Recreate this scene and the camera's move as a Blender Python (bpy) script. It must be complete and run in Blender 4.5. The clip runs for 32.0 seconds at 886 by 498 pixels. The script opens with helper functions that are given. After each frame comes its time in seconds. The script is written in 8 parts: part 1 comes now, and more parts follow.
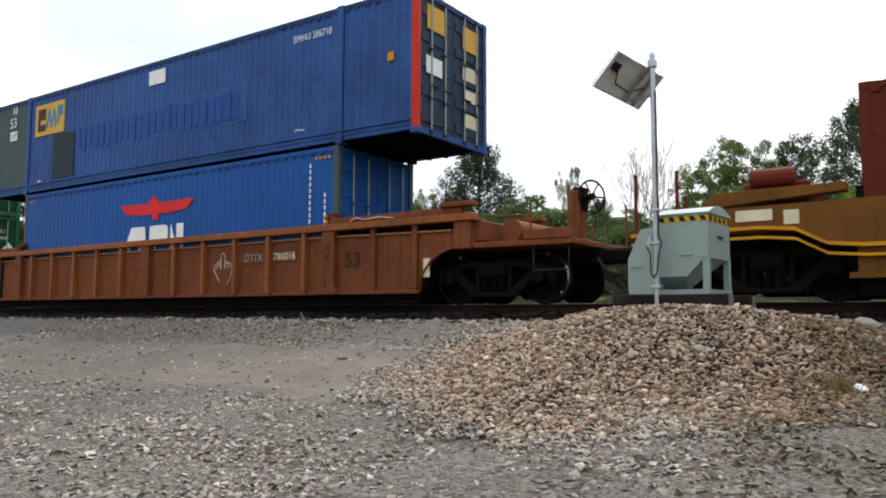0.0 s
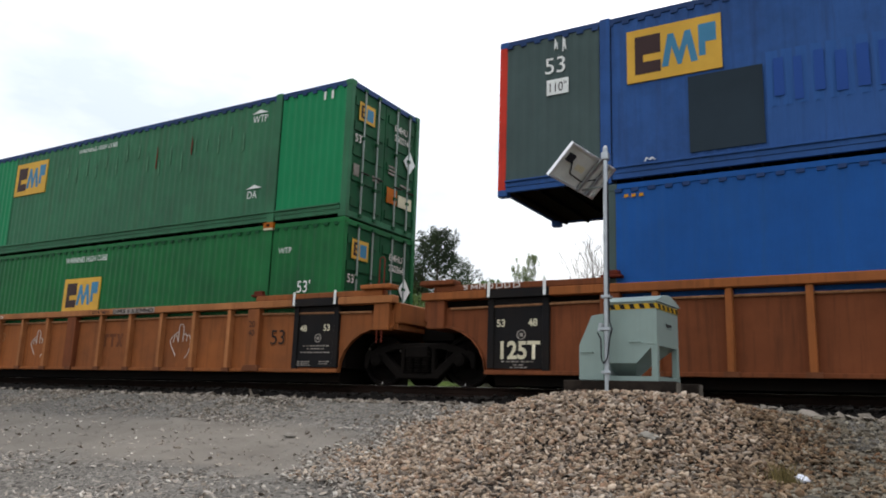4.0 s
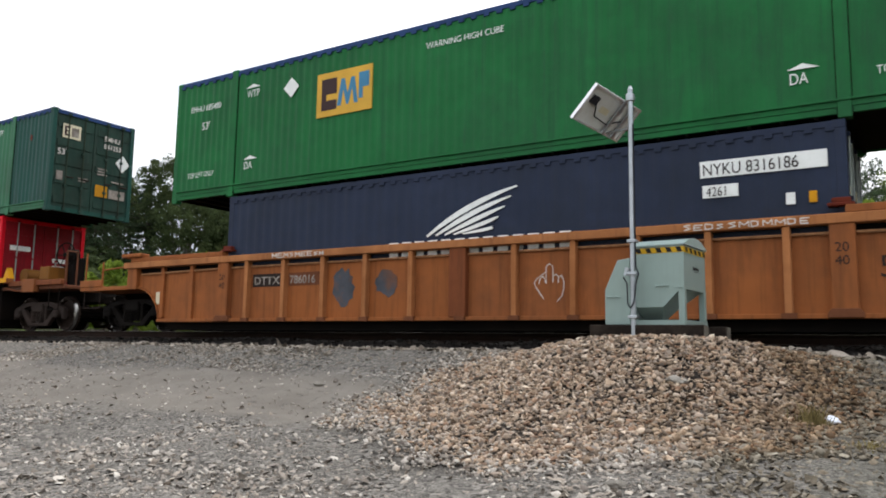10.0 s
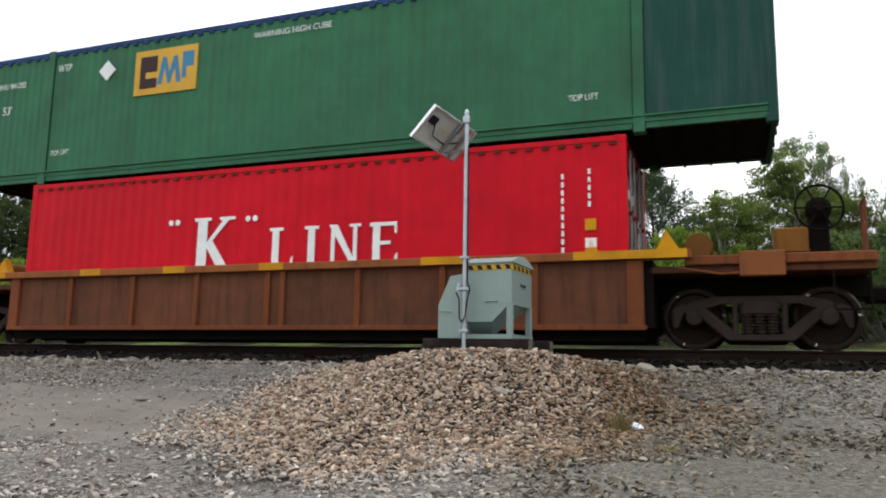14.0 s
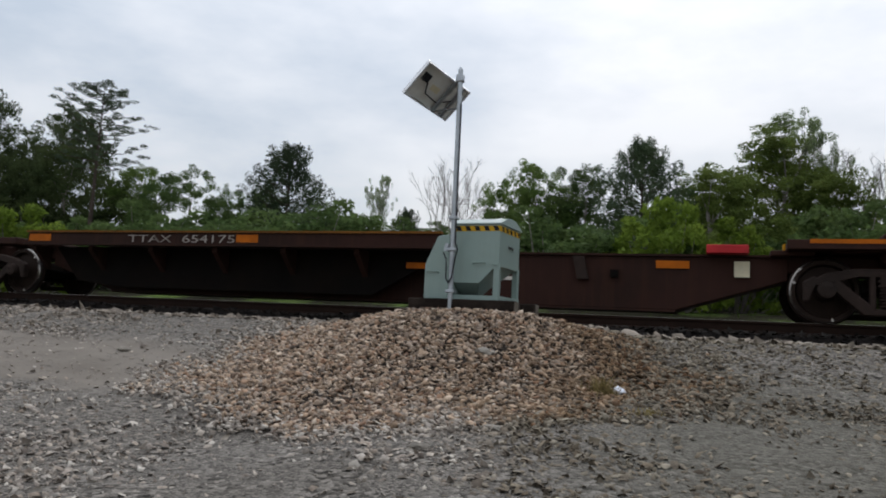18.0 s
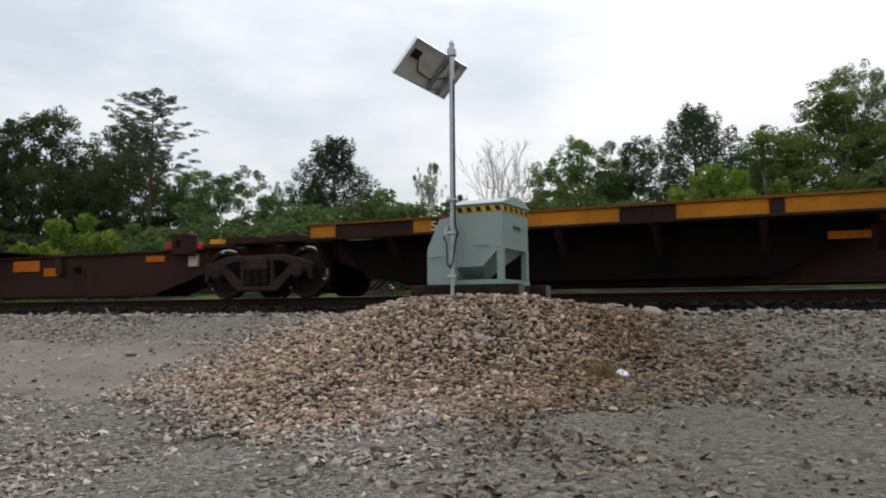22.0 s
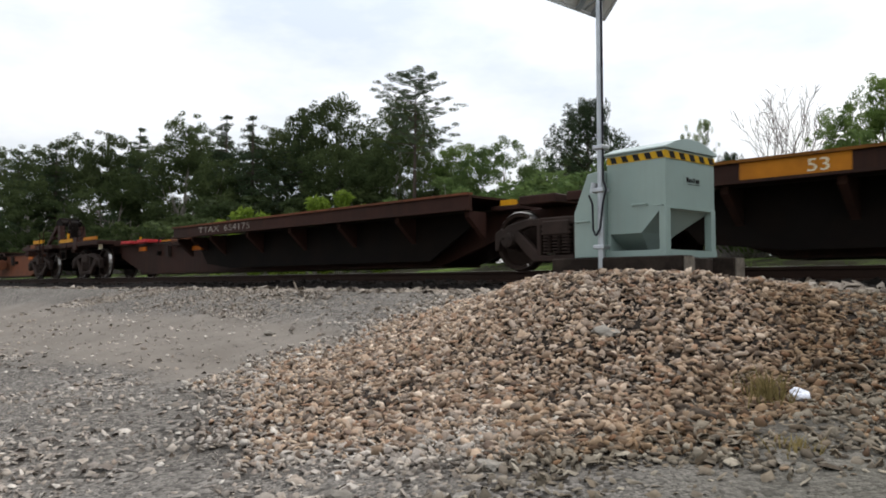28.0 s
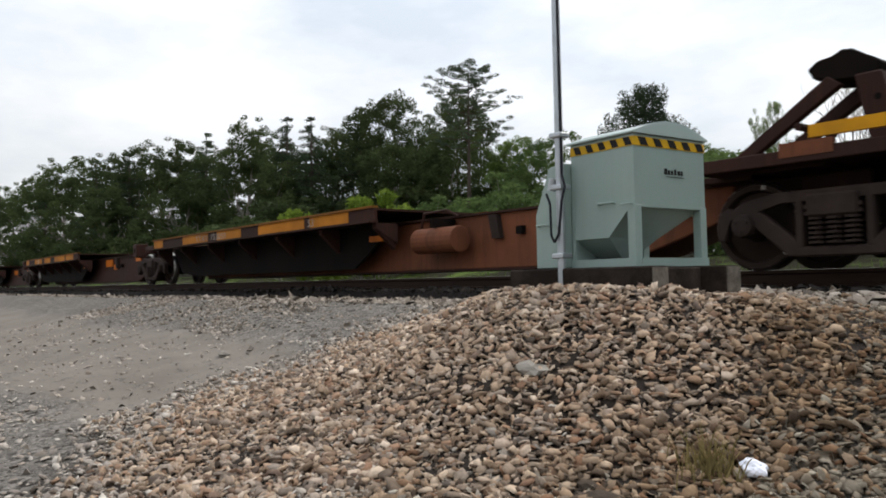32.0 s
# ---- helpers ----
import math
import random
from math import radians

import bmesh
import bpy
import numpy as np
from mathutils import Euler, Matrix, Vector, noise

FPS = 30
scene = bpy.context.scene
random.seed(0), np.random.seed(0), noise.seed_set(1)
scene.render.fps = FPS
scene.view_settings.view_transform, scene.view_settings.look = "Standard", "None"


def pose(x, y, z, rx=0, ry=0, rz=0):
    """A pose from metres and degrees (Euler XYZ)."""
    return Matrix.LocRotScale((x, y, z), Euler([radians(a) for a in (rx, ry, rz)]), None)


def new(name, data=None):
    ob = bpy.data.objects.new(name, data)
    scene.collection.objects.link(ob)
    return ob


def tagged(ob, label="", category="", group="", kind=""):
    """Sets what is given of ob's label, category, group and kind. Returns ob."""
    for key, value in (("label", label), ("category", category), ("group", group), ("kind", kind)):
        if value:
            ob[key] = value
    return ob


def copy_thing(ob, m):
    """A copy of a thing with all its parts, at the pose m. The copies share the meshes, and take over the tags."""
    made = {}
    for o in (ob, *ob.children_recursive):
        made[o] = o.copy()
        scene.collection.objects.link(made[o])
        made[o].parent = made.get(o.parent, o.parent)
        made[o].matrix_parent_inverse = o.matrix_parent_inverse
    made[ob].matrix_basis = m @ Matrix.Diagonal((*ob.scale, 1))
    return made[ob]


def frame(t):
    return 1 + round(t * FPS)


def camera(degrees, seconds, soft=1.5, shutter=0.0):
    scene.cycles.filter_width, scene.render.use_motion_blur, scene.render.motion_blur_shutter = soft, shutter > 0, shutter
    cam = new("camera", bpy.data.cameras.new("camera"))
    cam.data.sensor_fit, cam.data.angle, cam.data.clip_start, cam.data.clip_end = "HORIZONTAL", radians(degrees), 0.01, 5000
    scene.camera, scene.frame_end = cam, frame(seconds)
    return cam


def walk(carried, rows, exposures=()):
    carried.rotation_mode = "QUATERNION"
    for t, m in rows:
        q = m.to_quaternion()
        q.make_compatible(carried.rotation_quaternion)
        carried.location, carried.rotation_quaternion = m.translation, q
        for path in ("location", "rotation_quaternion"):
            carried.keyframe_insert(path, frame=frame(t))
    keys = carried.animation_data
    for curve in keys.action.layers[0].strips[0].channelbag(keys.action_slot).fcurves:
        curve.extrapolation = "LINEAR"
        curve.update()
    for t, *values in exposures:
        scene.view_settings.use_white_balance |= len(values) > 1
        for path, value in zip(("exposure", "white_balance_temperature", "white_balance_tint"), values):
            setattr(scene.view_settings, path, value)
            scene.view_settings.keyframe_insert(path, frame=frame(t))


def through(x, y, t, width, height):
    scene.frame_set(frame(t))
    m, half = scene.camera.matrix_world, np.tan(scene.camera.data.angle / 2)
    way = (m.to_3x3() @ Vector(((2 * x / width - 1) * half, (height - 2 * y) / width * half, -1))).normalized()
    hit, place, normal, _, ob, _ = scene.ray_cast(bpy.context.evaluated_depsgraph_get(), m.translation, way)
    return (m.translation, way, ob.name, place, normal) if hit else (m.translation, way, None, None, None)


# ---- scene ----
# The camera stands on the gravel beside the track, then steps towards the lubricator.
cam = camera(60.0, 32.0, soft=1.85, shutter=0.12)
walk(cam, [
    (0.0, pose(0.209, -12.915, -0.232, 95.06, -0.18, 34.00)),
    (0.5, pose(0.226, -12.910, -0.228, 95.57, 0.32, 33.91)),
    (1.0, pose(0.241, -12.907, -0.226, 96.71, -1.45, 32.90)),
    (1.5, pose(0.297, -12.921, -0.233, 99.84, -2.69, 26.18)),
    (2.0, pose(0.283, -12.934, -0.234, 101.95, -1.56, 29.86)),
    (2.5, pose(0.278, -12.929, -0.249, 99.51, -1.57, 33.37)),
    (4.5, pose(0.274, -12.987, -0.299, 102.32, -1.84, 26.84)),
    (5.0, pose(0.275, -13.003, -0.314, 102.89, -1.39, 22.78)),
    (5.5, pose(0.253, -12.991, -0.287, 101.01, -2.77, 26.26)),
    (6.0, pose(0.252, -12.987, -0.269, 100.72, -1.79, 31.26)),
    (6.5, pose(0.234, -12.979, -0.274, 99.75, -1.74, 31.63)),
    (7.0, pose(0.212, -12.971, -0.268, 99.52, -1.18, 31.23)),
    (7.5, pose(0.229, -12.973, -0.280, 99.66, -1.35, 32.29)),
    (8.0, pose(0.237, -12.962, -0.284, 99.02, -1.01, 33.44)),
    (8.5, pose(0.218, -12.973, -0.289, 99.92, -1.56, 34.46)),
    (9.0, pose(0.206, -12.978, -0.289, 99.54, -1.29, 33.53)),
    (9.5, pose(0.218, -12.965, -0.276, 98.16, -1.27, 33.27)),
    (10.0, pose(0.214, -12.941, -0.251, 97.23, -0.92, 32.28)),
    (10.5, pose(0.228, -12.951, -0.262, 98.82, -1.64, 31.25)),
    (11.0, pose(0.226, -12.958, -0.271, 99.37, -1.70, 31.53)),
    (11.5, pose(0.240, -12.959, -0.286, 99.55, -3.00, 30.10)),
    (12.0, pose(0.262, -12.960, -0.297, 100.54, -1.94, 28.33)),
    (12.5, pose(0.271, -12.970, -0.288, 99.68, -1.06, 27.30)),
    (13.0, pose(0.296, -12.990, -0.285, 99.45, -0.79, 23.11)),
    (13.5, pose(0.313, -13.000, -0.276, 97.62, -1.17, 18.57)),
    (14.0, pose(0.328, -12.994, -0.268, 98.48, -0.94, 20.52)),
    (14.5, pose(0.287, -12.986, -0.279, 98.69, -2.20, 23.48)),
    (16.5, pose(0.186, -12.927, -0.327, 99.62, -2.14, 24.26)),
    (17.0, pose(0.196, -12.926, -0.318, 101.21, -1.82, 22.64)),
    (17.5, pose(0.239, -12.937, -0.336, 100.33, -1.28, 23.44)),
    (18.0, pose(0.300, -12.923, -0.327, 95.93, -2.73, 19.38)),
    (18.5, pose(0.411, -12.968, -0.326, 96.51, -0.46, 6.77)),
    (19.0, pose(0.571, -12.948, -0.319, 97.93, 2.17, -9.82)),
    (19.5, pose(0.678, -12.920, -0.317, 98.10, 3.77, -19.47)),
    (20.0, pose(0.700, -12.877, -0.302, 98.51, 3.08, -26.63)),
    (20.5, pose(0.666, -12.776, -0.338, 98.63, 2.95, -28.53)),
    (21.0, pose(0.693, -12.628, -0.320, 99.36, 1.06, -14.57)),
    (21.5, pose(0.778, -12.381, -0.268, 95.41, -0.38, 7.30)),
    (22.0, pose(0.840, -12.251, -0.290, 94.77, 0.31, 24.52)),
    (22.5, pose(0.811, -12.094, -0.250, 95.18, -3.19, 29.20)),
    (23.0, pose(0.901, -11.948, -0.284, 92.27, 0.13, 36.48)),
    (23.5, pose(0.952, -11.715, -0.243, 92.35, 1.70, 37.10)),
    (24.0, pose(0.966, -11.503, -0.249, 92.73, 2.24, 37.32)),
    (24.5, pose(1.071, -11.317, -0.229, 93.39, -1.30, 32.79)),
    (25.0, pose(1.090, -11.169, -0.261, 94.06, -1.05, 34.66)),
    (25.5, pose(1.141, -10.961, -0.256, 91.43, 1.92, 29.10)),
    (26.0, pose(1.185, -10.820, -0.259, 91.13, 0.69, 29.91)),
    (26.5, pose(1.148, -10.610, -0.245, 90.76, 0.30, 40.10)),
    (28.5, pose(1.207, -9.762, -0.192, 92.57, -0.01, 47.37)),
    (29.0, pose(1.239, -9.546, -0.178, 92.10, 0.18, 49.81)),
    (29.5, pose(1.263, -9.286, -0.139, 92.07, 0.33, 49.84)),
    (30.0, pose(1.165, -9.048, -0.094, 92.10, -0.23, 49.59)),
    (30.5, pose(1.128, -8.923, -0.090, 91.73, 0.61, 48.17)),
    (31.0, pose(1.218, -8.792, -0.099, 91.97, -0.62, 49.85)),
    (31.5, pose(1.246, -8.626, -0.091, 91.64, 0.65, 50.07)),
    (32.0, pose(1.146, -8.429, -0.038, 92.32, 1.09, 51.42)),
], exposures=[(0, 0.2, 6500, 10), (1, 0.22, 6500, 10), (2, 0.2, 6500, 10), (4.5, 0.1, 6500, 10), (5, 0.08, 6500, 10), (6, 0.5, 6500, 10), (7, 0.42, 6500, 10), (9, 0.25, 6500, 10), (10, 0.48, 6500, 10), (11, 0.35, 6500, 10), (12, 0.1, 6500, 10), (13, 0.2, 6500, 10), (14, 0.42, 6500, 10), (14.5, 0.4, 6500, 10), (16.8, -0.72, 6080, 10), (17.3, -0.66, 6120, 10), (18, -0.44, 6250, 10), (18.5, -0.45, 6350, 10), (19.5, -0.08, 6475, 10), (21, -0.34, 6504, 10), (22, -0.25, 6508, 10), (23, -0.22, 6512, 10), (24, -0.15, 6517, 10), (25, -0.14, 6521, 10), (26, 0.12, 6525, 10), (28, 0.05, 6533, 10), (30, -0.12, 6542, 10), (31, -0.12, 6546, 10), (32, -0.02, 6550, 10)])

# x runs along the track, the way the train goes; y across it, away from the camera; rail tops at z = 0.
# Seconds and how far the train has come.
TRAIN = [(0, -16.31), (1, -11.72), (2, -7.1), (3, -2.38), (4, 2.43), (5, 7.33), (6, 12.23), (7, 17.25), (8, 22.28),
         (9, 27.45), (10, 32.53), (11, 37.74), (12, 42.97), (13, 48.28), (14, 53.66), (15, 59.0), (16, 64.5), (17, 70.02),
         (18, 75.52), (19, 81.35), (20, 87.24), (21, 93.24), (22, 99.14), (23, 105.17), (24, 111.4), (25, 117.72), (26, 124.08),
         (27, 130.54), (28, 137.08), (29, 143.68), (30, 150.5), (31, 157.2), (32, 163.89)]

# ---------------------------------------------------------------- light
world = bpy.data.worlds.new("overcast_sky")
scene.world = world
world.use_nodes = True
wn, wl = world.node_tree.nodes, world.node_tree.links
wn.clear()
SUN_UP, SUN_TURN = radians(48), radians(0)
sky = wn.new("ShaderNodeTexSky")
sky.sky_type, sky.sun_disc, sky.sun_elevation, sky.sun_rotation = "NISHITA", False, SUN_UP, SUN_TURN
sky.air_density, sky.dust_density = 1.0, 3.0
coord = wn.new("ShaderNodeTexCoord")
stretch = wn.new("ShaderNodeMapping")
stretch.inputs["Scale"].default_value = (1.0, 1.0, 2.6)
clouds = wn.new("ShaderNodeTexNoise")
clouds.inputs["Scale"].default_value, clouds.inputs["Detail"].default_value, clouds.inputs["Roughness"].default_value = 2.2, 6, 0.55
ramp = wn.new("ShaderNodeValToRGB")
ramp.color_ramp.elements[0].position, ramp.color_ramp.elements[0].color = 0.36, (0.63, 0.69, 0.755, 1)
ramp.color_ramp.elements[1].position, ramp.color_ramp.elements[1].color = 0.60, (1.0, 1.0, 1.0, 1)
thin = wn.new("ShaderNodeMixRGB")
thin.blend_type, thin.inputs[0].default_value = "ADD", 0.03
back = wn.new("ShaderNodeBackground")
back.inputs["Strength"].default_value = 1.18
wout = wn.new("ShaderNodeOutputWorld")
wl.new(coord.outputs["Generated"], stretch.inputs[0])
wl.new(stretch.outputs[0], clouds.inputs["Vector"])
wl.new(clouds.outputs[0], ramp.inputs[0])
wl.new(ramp.outputs[0], thin.inputs[1])
wl.new(sky.outputs[0], thin.inputs[2])
# an overcast sky is brighter overhead than near the horizon
up_part = wn.new("ShaderNodeSeparateXYZ")
lift = wn.new("ShaderNodeMapRange")
lift.inputs[3].default_value, lift.inputs[4].default_value = 0.66, 1.42
dome = wn.new("ShaderNodeVectorMath")
dome.operation = "SCALE"
wl.new(coord.outputs["Generated"], up_part.inputs[0])
wl.new(up_part.outputs[2], lift.inputs[0])
wl.new(thin.outputs[0], dome.inputs[0])
wl.new(lift.outputs[0], dome.inputs["Scale"])
wl.new(dome.outputs[0], back.inputs[0])
wl.new(back.outputs[0], wout.inputs[0])

sun_data = bpy.data.lights.new("sun", "SUN")
sun_data.energy, sun_data.angle, sun_data.color = 1.2, radians(30), (1.0, 0.96, 0.9)
sun = new("sun", sun_data)
sun.rotation_euler = (radians(-42), 0, 0)


# ---------------------------------------------------------------- materials
def mix_rgb(n, l, kind, fac, a, b):
    m = n.new("ShaderNodeMixRGB")
    m.blend_type = kind
    for i, v in enumerate((fac, a, b)):
        if hasattr(v, "links"):
            l.new(v, m.inputs[i])
        elif i == 0:
            m.inputs[0].default_value = v
        else:
            m.inputs[i].default_value = (*v, 1)
    return m.outputs[0]


def noise_out(n, l, scale, detail=4.0, rough=0.55, vec=None, stretch=None):
    t = n.new("ShaderNodeTexNoise")
    t.inputs["Scale"].default_value, t.inputs["Detail"].default_value, t.inputs["Roughness"].default_value = scale, detail, rough
    if vec is not None:
        if stretch:
            mp = n.new("ShaderNodeMapping")
            mp.inputs["Scale"].default_value = stretch
            l.new(vec, mp.inputs[0])
            vec = mp.outputs[0]
        l.new(vec, t.inputs["Vector"])
    return t.outputs[0]


def ramp_out(n, l, value, lo, hi):
    m = n.new("ShaderNodeMapRange")
    m.inputs[1].default_value, m.inputs[2].default_value = lo, hi
    l.new(value, m.inputs[0])
    return m.outputs[0]


def material(name, base, rough=0.6, metal=0.0, vary=0.2, scale=1.5, grain=40.0, bump=0.15, dirt=None, dirt_amount=0.0,
             streaks=None, streak_amount=0.0, by_object=0.0, by_island=0.0, spec=0.07):
    """Paint, metal, stone: a base colour with broad blotches, fine grain, dirt in patches and streaks that run down."""
    m = bpy.data.materials.new(name)
    m.use_nodes = True
    n, l = m.node_tree.nodes, m.node_tree.links
    bsdf = n["Principled BSDF"]
    tc = n.new("ShaderNodeTexCoord")
    vec = tc.outputs["Object"]
    broad = noise_out(n, l, scale, 5, 0.6, vec)
    fine = noise_out(n, l, grain, 3, 0.6, vec)
    dark = tuple(c * (1 - vary) for c in base)
    light = tuple(min(1, c * (1 + vary)) for c in base)
    col = mix_rgb(n, l, "MIX", ramp_out(n, l, broad, 0.3, 0.7), dark, light)
    if dirt:
        patch = noise_out(n, l, scale * 0.55, 8, 0.7, vec)
        fac = n.new("ShaderNodeMath")
        fac.operation, fac.inputs[1].default_value = "MULTIPLY", dirt_amount
        l.new(ramp_out(n, l, patch, 0.45, 0.68), fac.inputs[0])
        col = mix_rgb(n, l, "MIX", fac.outputs[0], col, dirt)
    if streaks:
        run = noise_out(n, l, 3.0, 5, 0.65, vec, (3.0, 3.0, 0.18))
        fac = n.new("ShaderNodeMath")
        fac.operation, fac.inputs[1].default_value = "MULTIPLY", streak_amount
        l.new(ramp_out(n, l, run, 0.5, 0.72), fac.inputs[0])
        col = mix_rgb(n, l, "MIX", fac.outputs[0], col, streaks)
    if by_object or by_island:
        src = n.new("ShaderNodeObjectInfo").outputs["Random"] if by_object else n.new("ShaderNodeNewGeometry").outputs["Random Per Island"]
        amount = by_object or by_island
        val = n.new("ShaderNodeMapRange")
        val.inputs[3].default_value, val.inputs[4].default_value = 1 - amount, 1 + amount
        l.new(src, val.inputs[0])
        hsv = n.new("ShaderNodeHueSaturation")
        l.new(val.outputs[0], hsv.inputs["Value"])
        l.new(col, hsv.inputs["Color"])
        col = hsv.outputs[0]
    l.new(col, bsdf.inputs["Base Color"])
    l.new(ramp_out(n, l, fine, -0.6 + 0.0, 1.6), bsdf.inputs["Roughness"])
    rr = n.new("ShaderNodeMapRange")
    rr.inputs[3].default_value, rr.inputs[4].default_value = max(0.02, rough - 0.12), min(1, rough + 0.12)
    l.new(broad, rr.inputs[0])
    l.new(rr.outputs[0], bsdf.inputs["Roughness"])
    bsdf.inputs["Metallic"].default_value = metal
    bsdf.inputs["Specular IOR Level"].default_value = spec
    if bump:
        b = n.new("ShaderNodeBump")
        b.inputs["Strength"].default_value, b.inputs["Distance"].default_value = bump, 0.01
        l.new(fine, b.inputs["Height"])
        l.new(b.outputs[0], bsdf.inputs["Normal"])
    return m


RUST = (0.10, 0.04, 0.02)
SOOT = (0.02, 0.017, 0.015)
M_GREEN = material("green_container_paint", (0.0160, 0.1300, 0.0400), 0.45, vary=0.18, scale=0.8, dirt=(0.0216, 0.0504, 0.0324), dirt_amount=0.5, streaks=(0.0216, 0.0432, 0.0324), streak_amount=0.35, bump=0.05, spec=0.07)
M_GREEN_B = material("bright_green_container_paint", (0.0127, 0.2006, 0.0792), 0.42, vary=0.1, scale=0.8, bump=0.05, spec=0.07)
M_GREEN_D = material("faded_green_container_paint", (0.042, 0.150, 0.078), 0.5, vary=0.15, scale=0.9, dirt=(0.036, 0.072, 0.0504), dirt_amount=0.5, streaks=(0.0648, 0.036, 0.0288), streak_amount=0.25, bump=0.05, spec=0.07)
M_GREEN_GREY = material("grey_green_repaint", (0.01728, 0.0648, 0.05184), 0.5, vary=0.15, scale=1.0, dirt=(0.0288, 0.0432, 0.0396), dirt_amount=0.5, streaks=(0.1152, 0.1296, 0.1224), streak_amount=0.25, bump=0.05)
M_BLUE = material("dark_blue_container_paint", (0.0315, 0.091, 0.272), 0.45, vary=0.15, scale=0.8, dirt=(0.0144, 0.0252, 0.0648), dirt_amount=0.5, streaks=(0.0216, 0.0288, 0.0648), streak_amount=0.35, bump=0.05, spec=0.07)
M_BLUE_L = material("light_blue_container_paint", (0.01326, 0.08288, 0.2984), 0.42, vary=0.12, scale=0.8, dirt=(0.01275, 0.051, 0.1615), dirt_amount=0.5, streaks=(0.0255, 0.0765, 0.17), streak_amount=0.25, bump=0.05, spec=0.07)
M_BLUE_F = material("patch_blue_paint", (0.0215, 0.066, 0.262), 0.45, vary=0.08, scale=0.8, bump=0.05)
M_BLUE_R = material("roller_blue_paint", (0.030, 0.094, 0.285), 0.45, vary=0.06, scale=1.2, bump=0.05)
M_DARKPATCH = material("dark_patch_paint", (0.022, 0.034, 0.046), 0.5, vary=0.15, scale=1.0, bump=0.05)
M_SCUFF = material("blue_grey_scuffed_paint", (0.066, 0.070, 0.082), 0.7, vary=0.3, scale=2.4, dirt=(0.19, 0.075, 0.03), dirt_amount=0.95, bump=0.05)
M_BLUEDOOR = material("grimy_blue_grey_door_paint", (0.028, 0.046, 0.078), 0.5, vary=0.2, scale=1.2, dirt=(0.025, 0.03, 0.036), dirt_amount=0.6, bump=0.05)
M_SLATE = material("grey_green_patch_paint", (0.06325, 0.092, 0.0897), 0.5, vary=0.12, scale=1.0, streaks=(0.06, 0.075, 0.075), streak_amount=0.3, bump=0.05)
M_NAVY = material("navy_container_paint", (0.0251, 0.0329, 0.0588), 0.5, vary=0.15, scale=0.8, dirt=(0.0186, 0.0217, 0.0279), dirt_amount=0.6, streaks=(0.031, 0.0341, 0.0434), streak_amount=0.3, bump=0.05)
M_RED = material("red_container_paint", (0.56, 0.008, 0.019), 0.42, vary=0.12, scale=0.8, dirt=(0.30, 0.006, 0.012), dirt_amount=0.5, streaks=(0.17, 0.017, 0.017), streak_amount=0.25, bump=0.05, spec=0.07)
M_RUSTRED = material("rust_red_container_paint", (0.12, 0.0225, 0.012), 0.55, vary=0.2, scale=0.9, streaks=(0.06, 0.015, 0.01125), streak_amount=0.5, bump=0.05)
M_REDPOST = material("signal_red_post_paint", (0.5, 0.04, 0.025), 0.5, vary=0.15, scale=2)
M_RAILBLUE = material("blue_top_rail_paint", (0.024, 0.05, 0.135), 0.55, vary=0.25, scale=2)
M_ORANGE = material("orange_brown_railcar_paint", (0.285, 0.094, 0.029), 0.6, vary=0.16, scale=0.7, dirt=(0.145, 0.056, 0.026), dirt_amount=0.75, streaks=(0.1056, 0.0396, 0.0176), streak_amount=0.6, bump=0.12)
M_ORANGE_D = material("grimy_orange_brown_railcar_paint", (0.178, 0.056, 0.023), 0.65, vary=0.2, scale=0.8, dirt=(0.11, 0.036, 0.015), dirt_amount=0.7, streaks=(0.056, 0.024, 0.0128), streak_amount=0.6, bump=0.15)
M_ORANGE_L = material("worn_and_lit_orange_railcar_paint", (0.35, 0.142, 0.055), 0.6, vary=0.2, scale=1.2, dirt=(0.2, 0.07, 0.022), dirt_amount=0.7, streaks=(0.14, 0.055, 0.025), streak_amount=0.5, bump=0.12)
M_OCHRE = material("ochre_railcar_paint", (0.175, 0.074, 0.015), 0.6, vary=0.18, scale=0.8, dirt=(0.0868, 0.0372, 0.0124), dirt_amount=0.7, streaks=(0.062, 0.0279, 0.01116), streak_amount=0.5, bump=0.12)
M_BROWN = material("brown_railcar_paint", (0.1437, 0.0529, 0.0276), 0.65, vary=0.2, scale=0.8, dirt=(0.062, 0.03, 0.019), dirt_amount=0.8, streaks=(0.036, 0.02016, 0.0144), streak_amount=0.6, bump=0.15)
M_SPINE = material("dark_brown_spine_paint", (0.03596, 0.01674, 0.01302), 0.65, vary=0.22, scale=0.8, dirt=(0.0186, 0.0124, 0.00992), dirt_amount=0.8, streaks=(0.0558, 0.0248, 0.01488), streak_amount=0.5, bump=0.15)
# dark steel, blackened further so the undercarriage shade sits in its colour
M_STEELDARK = material("sooty_shaded_steel", (0.0066, 0.0054, 0.0048), 0.75, vary=0.3, scale=2, dirt=(0.015, 0.009, 0.006), dirt_amount=0.5, bump=0.25, spec=0.04)
M_TRUCK = material("rusty_brown_cast_steel", (0.036, 0.0245, 0.0205), 0.75, vary=0.3, scale=2.5, dirt=SOOT, dirt_amount=0.7, bump=0.3)
# darker copy of the truck steel, with the overhanging car's shade in it
M_TRUCK_SHADED = material("shade_black_cast_steel", (0.0078, 0.006, 0.005), 0.75, vary=0.35, scale=2.5, dirt=(0.004, 0.0034, 0.003), dirt_amount=0.7, bump=0.3, spec=0.05)
M_WHEEL = material("dark_wheel_steel", (0.024, 0.016, 0.0125), 0.6, metal=0.3, vary=0.25, scale=3, bump=0.2)
